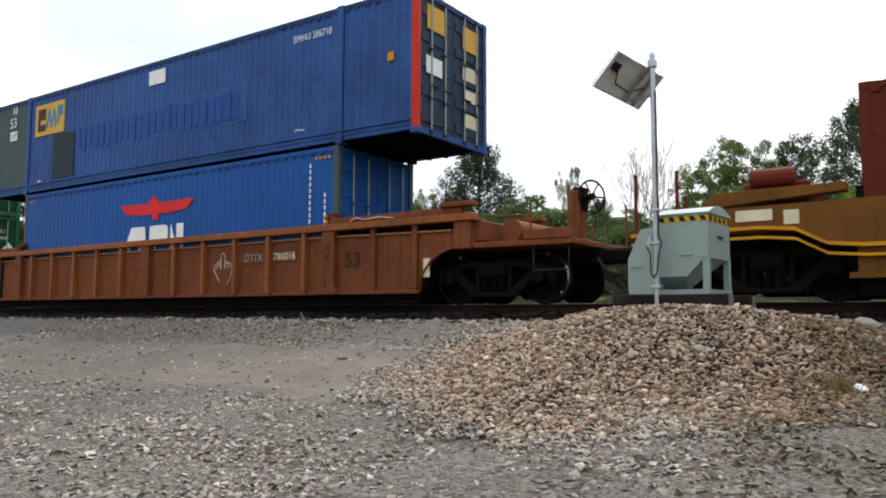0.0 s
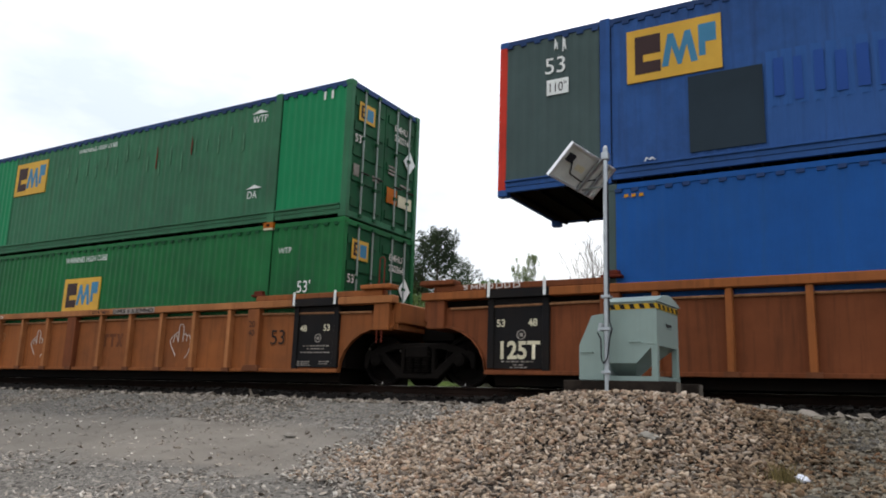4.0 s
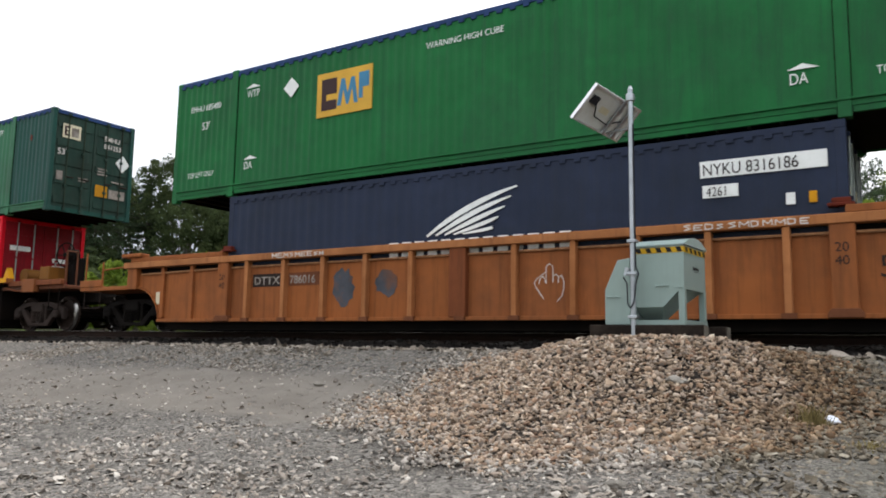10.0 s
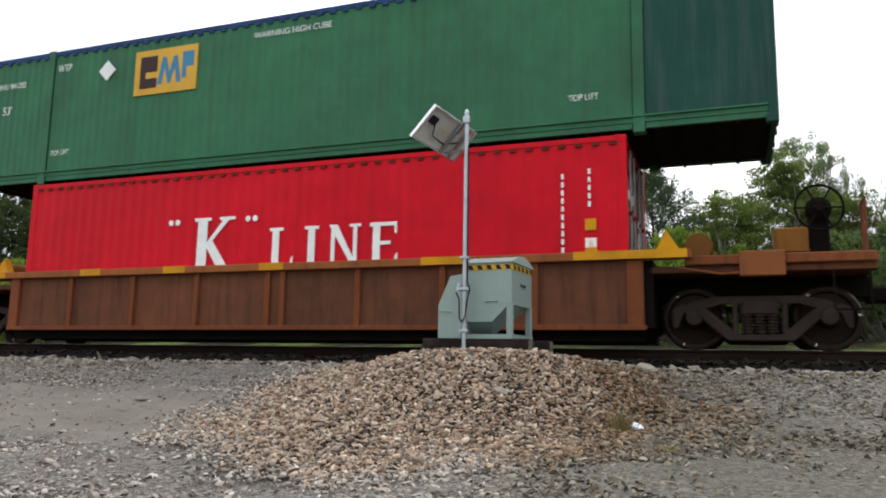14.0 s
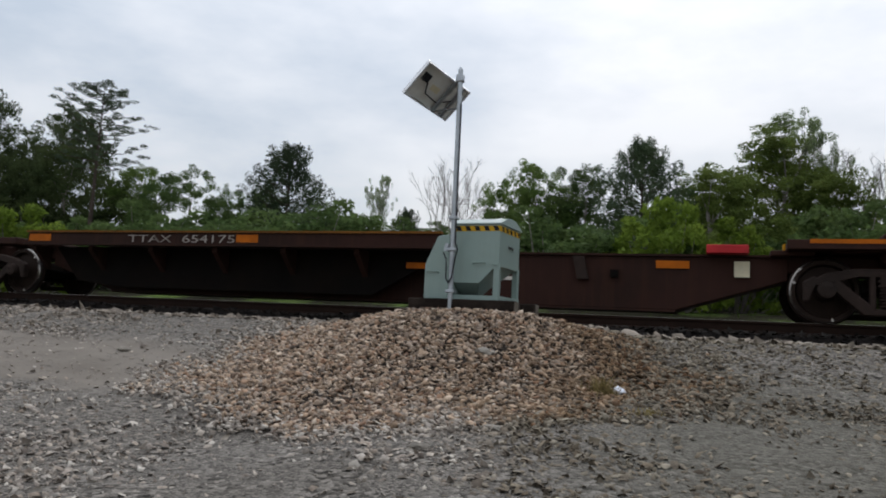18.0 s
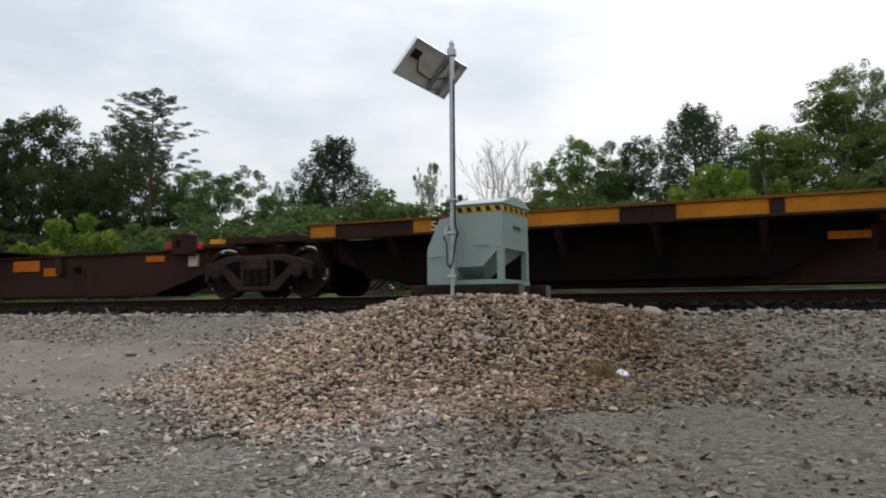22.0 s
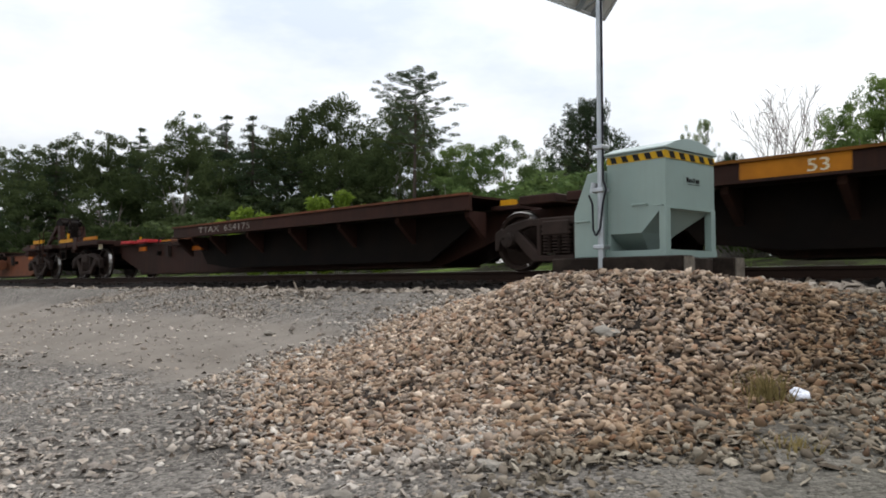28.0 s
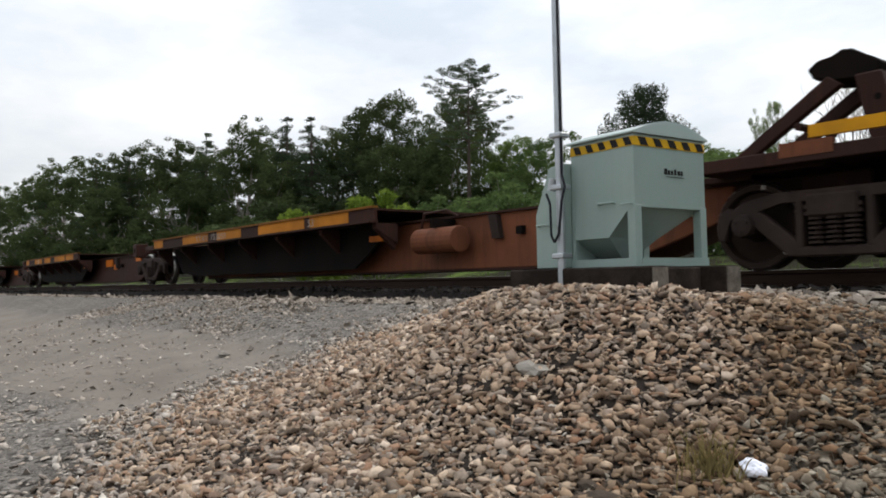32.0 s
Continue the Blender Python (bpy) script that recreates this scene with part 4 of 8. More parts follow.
def truck_side(side):
    """The cast side frame of a truck, with its two windows."""
    y0, y1 = side * 0.93, side * 1.06
    bm = bmesh.new()
    prism([(-1.14, 0.56), (-0.92, 0.70), (-0.55, 0.77), (0.55, 0.77), (0.92, 0.70), (1.14, 0.56), (0.98, 0.50), (0.80, 0.60), (0.5, 0.68), (-0.5, 0.68), (-0.80, 0.60), (-0.98, 0.50)], y0, y1, bm)
    for m in (-1, 1):
        prism([(m * 0.90, 0.53), (m * 0.76, 0.62), (m * 0.33, 0.25), (m * 0.33, 0.12), (m * 0.44, 0.12)], y0, y1, bm)
        prism([(m * 1.2, 0.58), (m * 1.06, 0.66), (m * 0.98, 0.6), (m * 1.08, 0.5), (m * 1.12, 0.3), (m * 1.2, 0.3)], y0, y1, bm)
        box(*sorted((m * 0.29, m * 0.37)), y0, y1, 0.2, 0.72, bm)
    prism([(-0.44, 0.12), (0.44, 0.12), (0.38, 0.22), (-0.38, 0.22)], y0, y1, bm)
    return bm


def build_truck(cast, disc, tread, label):
    ob = thing("rail_truck", label=label, category="rail truck", group="trucks of the train")
    for side in (-1, 1):
        frame_part = part("side_frame", truck_side(side), cast, ob, bevel=0.018)
        springs = bmesh.new()
        for x in (-0.17, 0.0, 0.17):
            for k in range(6):
                z = 0.245 + k * 0.046
                rod((x, side * 1.02, z), (x, side * 1.02, z + 0.022), 0.08, springs, 10)
            rod((x, side * 0.99, 0.27), (x, side * 0.99, 0.52), 0.035, springs, 8)
        part("spring_nest", springs, cast, frame_part)
        for z in (0.535, 0.60):
            part("bolster_lip", box(-0.27, 0.27, side * 1.03 - 0.05, side * 1.03 + 0.05, z - 0.016, z + 0.016), cast, frame_part)
        for x in (-0.9, 0.9):
            cap = part("bearing_cap", lathe_y([(0.06, side * 1.13), (0.11, side * 1.12), (0.125, side * 1.05), (0.125, side * 0.9)], n=16, cx=x, cz=0.46), cast, frame_part)
            for i in range(3):
                bolts = bmesh.new()
                a = 2 * math.pi * i / 3 + 0.5
                rod((x + 0.07 * math.cos(a), side * 1.12, 0.46 + 0.07 * math.sin(a)), (x + 0.07 * math.cos(a), side * 1.145, 0.46 + 0.07 * math.sin(a)), 0.017, bolts, 6)
                part("cap_bolt", bolts, cast, cap)
    part("bolster", box(-0.24, 0.24, -1.1, 1.1, 0.5, 0.72), cast, ob, bevel=0.02)
    part("centre_plate", rod((0, 0, 0.7), (0, 0, 0.86), 0.2, n=16), M_STEELDARK, ob)
    beams = bmesh.new()
    for x in (-0.38, 0.38):
        box(x - 0.05, x + 0.05, -0.85, 0.85, 0.3, 0.4, beams)
        for side in (-1, 1):
            box(x * 1.25 - 0.05, x * 1.25 + 0.05, side * 0.72 - 0.06, side * 0.72 + 0.06, 0.28, 0.56, beams)
    part("brake_beam", beams, M_STEELDARK, ob)
    for x in (-0.9, 0.9):
        axle = part("wheelset", rod((0, -1.0, 0), (0, 1.0, 0), 0.075, n=12), M_STEELDARK, ob)
        axle.location = (x, 0, 0.46)
        for side in (-1, 1):
            s = side
            wheel = part("wheel", lathe_y([(0.09, s * 0.84), (0.13, s * 0.83), (0.16, s * 0.78), (0.36, s * 0.745), (0.385, s * 0.82), (0.445, s * 0.825), (0.452, s * 0.80), (0.46, s * 0.73), (0.485, s * 0.70), (0.485, s * 0.685), (0.38, s * 0.68), (0.36, s * 0.71), (0.16, s * 0.74), (0.12, s * 0.70)], n=40), disc, axle, smooth=False)
            part("tread", lathe_y([(0.4535, s * 0.803), (0.4615, s * 0.74)], n=40, caps=False), tread, wheel, "worn running tread")
            part("rim_edge", lathe_y([(0.437, s * 0.8275), (0.4625, s * 0.802)], n=40, caps=False), M_RIM, wheel, "worn rim edge")
            marks = bmesh.new()
            for i in range(3):
                a = 2 * math.pi * i / 3
                box(-0.012, 0.012, s * 0.815 - 0.012, s * 0.815 + 0.014, 0.395, 0.437, marks)
                bmesh.ops.rotate(marks, verts=marks.verts[-8:], cent=(0, 0, 0), matrix=Matrix.Rotation(a, 3, "Y"))
            tagged(part("rim_stamp", marks, M_CHALK, wheel), "chalk marks on the wheel rim", kind="stuff")
    return ob


TRUCKS = {"rusty": [build_truck(M_TRUCK, M_WHEEL, M_TREAD, "rusty brown cast-steel four-wheel freight truck on the rails"), False],
          "shaded": [build_truck(M_TRUCK_SHADED, M_STEELDARK, M_WHEEL, "cast-steel four-wheel freight truck, blackened for the car's shade"), False]}


def rail_truck(u, kind):
    ob, used = TRUCKS[kind]
    if used:
        ob = copy_thing(ob, pose(0, 0, 0))
    TRUCKS[kind][1] = True
    for c in ob.children:
        if c.name.startswith("wheelset"):
            WHEELS.append((c, c.location.x))
    return rides(ob, u)


RIB = 1.06


def arch(cx, zf, zt, s):
    """The curve of the side over a truck: from the foot (cx, zf) up and outwards (s: which way) to the height zt."""
    return [(cx + s * (0.95 * (1 - math.cos(a))), zf + (zt - zf) * math.sin(a)) for a in [math.pi / 2 * i / 6 for i in range(7)]]


def well_car(label, paint, black_l, black_r, end_l, end_r, chalk=(), number=None, old_patch=False):
    """One unit of an articulated well car about its middle: sides with ribs, chords, end arches and decks.
    end_l, end_r: 'joint' for an end shared with the next unit, 'platform' for a coupler end."""
    ob = thing("well_car", label=label, category="railcar", group="well cars of the train")
    y = 1.37
    # ribs and chord take lighter paint: worn edges plus the light they catch
    edge = M_ORANGE_L if paint is M_ORANGE else M_ORANGE
    for s in (-1, 1):
        outline = [(-8.2, 0.22)] + [(8.2, 0.22)] + arch(8.2, 0.22, 1.02, 1)[1:] + [(9.4, 1.02), (9.4, 1.36), (-9.4, 1.36), (-9.4, 1.02)] + arch(-8.2, 0.22, 1.02, -1)[::-1][:-1]
        part("side_plate", prism(outline, s * (y - 0.05), s * (y - 0.03)), paint, ob)
        # black strip in place of the shadow line below the overhanging chord
        part("chord_web", box(-9.3, 9.3, *sorted((s * (y - 0.125), s * (y - 0.105))), 1.3, 1.5), M_STEELDARK, ob, "dark strip standing in for the shade under the top chord")
        for sx in (-1, 1):
            rim = bmesh.new()
            pts = arch(sx * 8.2, 0.22, 1.02, sx) + [(sx * 9.4, 1.02)]
            for (a, b), (c, d) in zip(pts, pts[1:]):
                prism([(a, b), (c, d), (c, d + 0.035), (a, b + 0.035)], s * (y - 0.06), s * (y + 0.03), rim)
            part("arch_flange", rim, paint, ob)
        part("top_chord", box(-9.45, 9.45, *sorted((s * (y - 0.09), s * (y + 0.13))), 1.48, 1.62), edge, ob, bevel=0.012)
        part("bottom_chord", box(-8.2, 8.2, s * y - 0.06, s * y + 0.05, 0.20, 0.27), paint, ob, bevel=0.008)
        for sx in (-1, 1):
            part("end_riser", box(min(sx * 6.05, sx * 9.2), max(sx * 6.05, sx * 9.2), *sorted((s * (y - 0.08), s * (y + 0.115))), 1.622, 1.73), paint, ob, bevel=0.012)
            part("end_cap", box(min(sx * 8.75, sx * 9.45), max(sx * 8.75, sx * 9.45), s * y - 0.2, s * y + 0.07, 1.735, 1.82), paint, ob, bevel=0.015)
            part("end_post", box(min(sx * 9.0, sx * 9.35), max(sx * 9.0, sx * 9.35), s * y - 0.08, s * y + 0.06, 0.98, 1.48), paint, ob, bevel=0.015)
            part("jacking_hole", box(sx * 9.17 - 0.06, sx * 9.17 + 0.06, s * y + 0.045, s * y + 0.066, 1.1, 1.26), M_STEELDARK, ob, "dark square hole")
            part("stake_post", box(sx * 6.0 - 0.16, sx * 6.0 + 0.16, *sorted((s * (y - 0.04), s * (y + 0.105))), 0.22, 1.48), paint, ob, bevel=0.012)
            part("post_foot", prism([(sx * 6.0 - 0.22, 0.21), (sx * 6.0 + 0.22, 0.21), (sx * 6.0 + 0.22, 0.27), (sx * 6.0 + 0.165, 0.34), (sx * 6.0 - 0.165, 0.34), (sx * 6.0 - 0.22, 0.27)], *sorted((s * (y - 0.03), s * (y + 0.112)))), M_FADED, ob, "grimy bracket at the foot of the post", bevel=0.01)
            latch = box(sx * 6.0 - 0.17, sx * 6.0 + 0.17, s * (y - 0.02) - 0.07, s * (y - 0.02) + 0.1, 1.735, 1.78)
            box(sx * 6.0 - 0.12, sx * 6.0 + 0.12, s * (y - 0.02) - 0.05, s * (y - 0.02) + 0.08, 1.78, 1.85, latch)
            part("container_guide", latch, M_RUSTRED, ob, "rusty container guide", bevel=0.01)
            part("rib", box(sx * 7.1 - 0.06, sx * 7.1 + 0.06, s * y - 0.04, s * y + 0.045, 0.26, 1.48), M_BLACK if ((sx < 0 and black_l) or (sx > 0 and black_r)) else paint, ob, bevel=0.01)
            part("rib", box(sx * 8.1 - 0.06, sx * 8.1 + 0.06, s * y - 0.04, s * y + 0.045, 0.3, 1.48), M_BLACK if ((sx < 0 and black_l) or (sx > 0 and black_r)) else paint, ob, bevel=0.01)
        for k in range(-5, 6):
            wide = 0.12 if k == 0 else 0.05
            part("rib", box(k * RIB - wide - 0.1 * (k == 0), k * RIB + wide, *sorted((s * (y - 0.045), s * (y + 0.1))), 0.26, 1.48), M_ORANGE_D if k == 0 else edge, ob, bevel=0.01)
            foot = part("rib_foot", box(k * RIB - 0.1, k * RIB + 0.1, *sorted((s * (y - 0.03), s * (y + 0.105))), 0.2, 0.28), M_FADED, ob, "grimy bracket at the foot of the rib")
        line = pipe([(-6.0, s * (y + 0.0), 1.37), (6.0, s * (y + 0.0), 1.37)], 0.022)
        rod((6.0, s * y, 1.37), (8.9, s * y, 1.33), 0.022, line)
        rod((-6.0, s * y, 1.37), (-8.9, s * y, 1.33), 0.022, line)
        part("brake_pipe", line, M_FAINT, ob, "thin pipe under the top chord")
    part("well_floor", box(-8.1, 8.1, -1.2, 1.2, 0.03, 0.34), M_STEELDARK, ob)
    for sx, end in ((-1, end_l), (1, end_r)):
        part("bulkhead", box(min(sx * 8.15, sx * 8.3), max(sx * 8.15, sx * 8.3), -1.3, 1.3, 0.3, 1.55), M_STEELDARK, ob)
        part("end_deck", box(min(sx * 8.3, sx * 9.45), max(sx * 8.3, sx * 9.45), -1.28, 1.28, 1.0, 1.12), paint, ob, bevel=0.01)
        part("end_sill", box(min(sx * 9.3, sx * 9.5), max(sx * 9.3, sx * 9.5), -1.3, 1.3, 1.12, 1.5), paint, ob, bevel=0.02)
        if end == "joint":
            part("articulation_casting", prism([(sx * 9.4, 0.86), (sx * 9.85, 0.86), (sx * 9.85, 1.05), (sx * 9.4, 1.45)], -0.35, 0.35), M_STEELDARK, ob, bevel=0.02)
        else:
            part("platform", box(min(sx * 9.4, sx * 11.3), max(sx * 9.4, sx * 11.3), -1.4, 1.4, 0.98, 1.08), paint, ob, bevel=0.012)
            part("draft_sill", box(min(sx * 9.4, sx * 11.35), max(sx * 9.4, sx * 11.35), -0.35, 0.35, 0.72, 1.0), M_STEELDARK, ob, bevel=0.02)
            part("coupler", box(min(sx * 11.3, sx * 11.78), max(sx * 11.3, sx * 11.78), -0.13, 0.13, 0.72, 0.98), M_STEELDARK, ob, bevel=0.04)
            part("air_tank", rod((sx * 9.9, -0.9, 1.32), (sx * 9.9, 0.7, 1.32), 0.2, n=16), paint, ob)
            for yy in (-1.33, 1.33):
                for p, q, r in (((11.2, 1.08), (11.2, 1.95), 0.02), ((10.5, 1.08), (10.5, 1.7), 0.02), ((10.5, 1.5), (9.6, 1.55), 0.016)):
                    part("grab_rail", rod((sx * p[0], yy, p[1]), (sx * q[0], yy, q[1]), r), paint, ob)
                part("stirrup", pipe([(sx * 11.2, yy, 1.0), (sx * 11.2, yy, 0.56), (sx * 10.55, yy, 0.56), (sx * 10.55, yy, 1.0)], 0.012, n=6), M_TRUCK, ob, "thin bent step iron")
            part("platform_beam", box(min(sx * 10.4, sx * 11.3), max(sx * 10.4, sx * 11.3), -1.42, -1.36, 1.08, 1.25), paint, ob, bevel=0.01)
            hoses = pipe([(sx * 11.3, -0.4, 0.8), (sx * 11.5, -0.42, 0.55), (sx * 11.75, -0.4, 0.5)], 0.025)
            part("air_hose", hoses, M_CABLE, ob)
    for sx, on in ((-1, black_l), (1, black_r)):
        if not on:
            continue
        x0 = min(sx * 7.1, sx * 8.1)
        part("black_panel", box(x0, x0 + 1.0, -y - 0.006, -y + 0.02, 0.3, 1.47), M_BLACK, ob, "black stencil panel")
        band = box(x0 - 0.05, x0 + 1.1, -y - 0.136, -y + 0.05, 1.478, 1.622)
        part("chord_band", band, M_BLACK, ob, "black band on the top chord")
        for x in (x0, x0 + 1.02):
            part("white_tick", box(x - 0.025, x + 0.025, -y - 0.143, -y - 0.13, 1.49, 1.76), M_WHITE, ob)
        for x, words in ((x0 + 0.1, "53" if sx < 0 else "48"), (x0 + 0.68, "48" if sx < 0 else "53")):
            lettering("stencil", words, 0.17, M_CREAM, ob, x, -y - 0.013, 1.0, bold=0.004)
        ring = bmesh.new()
        pipe([(x0 + 0.56 + 0.075 * math.cos(2 * math.pi * i / 18), -y - 0.01, 0.86 + 0.075 * math.sin(2 * math.pi * i / 18)) for i in range(19)], 0.011, ring, 4)
        part("roundel", ring, M_WORN, ob, "worn ring stencil")
        part("roundel_mark", box(x0 + 0.53, x0 + 0.59, -y - 0.012, -y - 0.005, 0.83, 0.89), M_WORN, ob)
        if sx < 0:
            lettering("stencil", "125T", 0.40, M_CREAM, ob, x0 + 0.12, -y - 0.013, 0.47, wide=0.92, bold=0.012)
            rows = [(0.2, 0.405, 0.62, 0.024), (0.42, 0.355, 0.2, 0.02), (0.36, 0.31, 0.34, 0.022)]
        else:
            rows = [(0.2, 0.7, 0.66, 0.024), (0.3, 0.645, 0.44, 0.022), (0.14, 0.575, 0.74, 0.024), (0.08, 0.40, 0.34, 0.02), (0.08, 0.365, 0.3, 0.018), (0.08, 0.33, 0.36, 0.02), (0.62, 0.40, 0.26, 0.02), (0.62, 0.36, 0.22, 0.018)]
        marks = []
        for dx, z, w, h in rows:
            n = max(2, round(w / 0.085))
            marks += [(x0 + dx + i * w / n, z, w / n * (0.78 if i % 3 else 0.6), h) for i in range(n)]
        bars("stencil_lines", ob, M_WORN, -y - 0.009, marks)
    return ob


def chalk_sketch(ob, x, z, size, y=-1.345):
    """A chalk scribble: a rounded outline with small bumps and one tall loop on top."""
    strokes = ([(-0.16, 0.07), (-0.37, 0.36), (-0.44, 0.49), (-0.37, 0.61), (-0.09, 0.79)],
               [(-0.09, 0.47), (-0.09, 0.9), (-0.06, 0.97), (0.0, 1.0), (0.08, 0.96), (0.11, 0.88), (0.11, 0.49)],
               [(-0.3, 0.47), (-0.26, 0.63), (-0.17, 0.67), (-0.1, 0.5)],
               [(0.11, 0.66), (0.2, 0.72), (0.27, 0.64), (0.26, 0.49)],
               [(0.27, 0.64), (0.36, 0.68), (0.42, 0.55), (0.42, 0.33), (0.36, 0.13), (0.23, 0.0)])
    bm = bmesh.new()
    for line in strokes:
        pipe([(x + a * size, y, z + (b - 0.5) * size) for a, b in line], 0.008, bm, 4)
    return part("chalk_drawing", bm, M_CHALK, ob, "white chalk scribble")


# ---- first well unit: two blue containers
w1 = rides(well_car("weathered orange-brown well car unit carrying two blue containers", M_ORANGE_D, True, False, "joint", "platform"), 0.0)
stand = part("brake_stand", box(11.0, 11.2, -0.85, -0.55, 1.05, 1.95), M_ORANGE_D, w1, bevel=0.02)


def wheel_ring(parent, x, y, z, r, turn):
    """A hand-brake wheel: rim, six spokes and hub."""
    bm = bmesh.new()
    pts = [(r * math.cos(2 * math.pi * i / 24), 0, r * math.sin(2 * math.pi * i / 24)) for i in range(25)]
    pipe(pts, 0.018, bm, 6)
    for i in range(6):
        a = 2 * math.pi * i / 6
        rod((0, 0, 0), (r * math.cos(a), 0, r * math.sin(a)), 0.014, bm, 6)
    rod((0, -0.04, 0), (0, 0.12, 0), 0.06, bm, 10)
    bmesh.ops.transform(bm, matrix=pose(x, y, z, 0, 0, turn), verts=bm.verts)
    return part("brake_wheel", bm, M_STEELDARK, parent, "dark spoked hand-brake wheel")


wheel_ring(w1, 11.35, -0.7, 1.83, 0.28, 62)
part("brake_gear", box(11.02, 11.25, -0.82, -0.58, 1.6, 2.0), M_STEELDARK, w1, bevel=0.03)
Y = -1.388
lettering("reporting_mark", "DTTX", 0.22, M_WORN, w1, 3.42, -1.36, 0.97, bold=0.002)
lettering("reporting_mark", "786016", 0.22, M_CREAM, w1, 4.33, -1.36, 0.97, bold=0.002)
part("number_patch", box(3.05, 5.0, -1.356, -1.34, 0.92, 1.22), M_FADED, w1, "dark patch behind the number")
lettering("stencil", "53", 0.42, M_TRUCK, w1, 6.35, Y + 0.02, 0.75)
lettering("stencil", "20", 0.18, M_TRUCK, w1, 5.9, -1.482, 1.1)
lettering("stencil", "40", 0.18, M_TRUCK, w1, 5.9, -1.482, 0.92)
lettering("stencil", "20", 0.18, M_TRUCK, w1, -6.1, -1.482, 1.1)
chalk_sketch(w1, 2.7, 0.85, 0.68)
part("paper_tag", box(8.28, 8.42, -1.36, -1.34, 0.5, 0.85), M_CREAM, w1, "pale paper tag")
bars("chalk_mark", w1, M_CHALK, -1.503, [(6.6, 1.63, 1.1, 0.07)])

c1 = rides(container("shipping_container", 12.19, 2.9, M_BLUE_L, "light blue corrugated container with a red winged mark", post_paint=M_SLATE, end_paint=M_BLUE, tick_shade=M_RAILBLUE), 0.0, 0.37)
eagle = prism([(-1.35, 2.22), (-0.2, 2.18), (-0.08, 2.3), (0.02, 2.36), (0.12, 2.3), (0.25, 2.18), (1.58, 2.2), (1.3, 1.96), (0.5, 1.9), (0.25, 1.92), (0.22, 1.77), (0.02, 1.77), (-0.02, 1.92), (-0.3, 1.9), (-1.1, 1.96)], -1.306, -1.295)
part("logo_shape", eagle, M_LOGOR, c1, "red winged mark")
for pts in ([(-1.2, 0.9), (-0.95, 0.9), (-0.85, 1.2), (-0.55, 1.2), (-0.5, 0.9), (-0.2, 0.9), (-0.3, 1.62), (-0.85, 1.62)], [(-0.1, 0.9), (0.15, 0.9), (0.15, 1.2), (0.5, 1.2), (0.62, 1.3), (0.62, 1.55), (0.5, 1.62), (-0.1, 1.62)], [(0.72, 0.9), (1.2, 0.9), (1.2, 1.62), (0.95, 1.62), (0.95, 1.1), (0.72, 1.62)]):
    part("logo_shape", prism(pts, -1.306, -1.295), M_WHITE, c1, "white block shape")
bars("upright_code", c1, M_WHITE, -1.304, [(5.3 + dx, 1.2 + i * 0.13, 0.042, 0.085) for dx in (0, 0.42) for i in range(11 - int(dx * 12))])
part("hazard_label", box(5.72, 5.86, -1.306, -1.295, 1.3, 1.48), M_YELLOW, c1)
bars("hazard_tick", c1, M_YELLOW, -1.304, [(5.45 + i * 0.12, 2.66, 0.07, 0.05) for i in range(4)] + [(-5.8 + i * 0.12, 2.66, 0.07, 0.05) for i in range(3)])

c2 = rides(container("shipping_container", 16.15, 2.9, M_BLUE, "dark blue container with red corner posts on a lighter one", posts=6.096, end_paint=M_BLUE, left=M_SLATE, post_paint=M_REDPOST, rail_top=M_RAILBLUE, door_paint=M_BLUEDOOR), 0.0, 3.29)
logo_square(c2, -5.72, 1.66, 1.5, 0.92, -1.3)
part("slate_patch", box(-4.75, -3.65, -1.302, -1.29, 0.35, 1.6), M_DARKPATCH, c2, "dark repainted patch")
part("blue_patch", corrugated(-3.6, 3.3, 0.9, 1.78, -1.2865, -1, 0.2, 0.012, 0.05), M_BLUE_R, c2, "slightly brighter blue painted-over panel")
blue_rng = random.Random(6)
for i in range(24):
    x = -3.5 + i * 0.275
    wide = 0.1 + 0.004 * i + blue_rng.uniform(0, 0.05)
    part("blue_patch", box(x, x + wide, -1.302, -1.292, 0.95 + blue_rng.uniform(0, 0.12), 1.72 - blue_rng.uniform(0, 0.15)), M_BLUE_F, c2, "brighter blue painted-over bar")
part("white_label", box(-0.35, 0.3, -1.304, -1.29, 2.3, 2.66), M_WHITE, c2)
lettering("stencil", "53", 0.42, M_WHITE, c2, -7.2, -1.306, 2.12)
part("white_label", box(-7.15, -6.75, -1.304, -1.29, 1.72, 2.0), M_WHITE, c2)
lettering("stencil", "110\"", 0.24, M_BLACKLET, c2, -7.13, -1.309, 1.77, wide=0.8)
lettering("stencil", "EMHU 286710", 0.22, M_WHITE, c2, 4.75, -1.306, 2.38, wide=0.85)
bars("chalk_mark", c2, M_WHITE, -1.304, [(-7.0, 2.55, 0.05, 0.2), (-6.85, 2.5, 0.05, 0.26), (-5.45, 0.3, 0.16, 0.06), (4.85, 0.4, 0.28, 0.07)])
part("hazard_label", box(7.35, 7.5, -1.306, -1.29, 1.5, 1.68), M_YELLOW, c2)
for y0, z0, w, h, mat in ((-0.95, 2.15, 0.6, 0.5, M_LOGOY), (0.35, 2.1, 0.6, 0.5, M_LOGOY), (-0.98, 1.25, 0.55, 0.35, M_WHITE), (0.35, 1.45, 0.5, 0.3, M_CREAM), (0.4, 1.0, 0.45, 0.25, M_CREAM), (0.4, 0.45, 0.5, 0.28, M_CREAM)):
    part("door_label", box(8.052, 8.062, y0, y0 + w, z0, z0 + h), mat, c2)

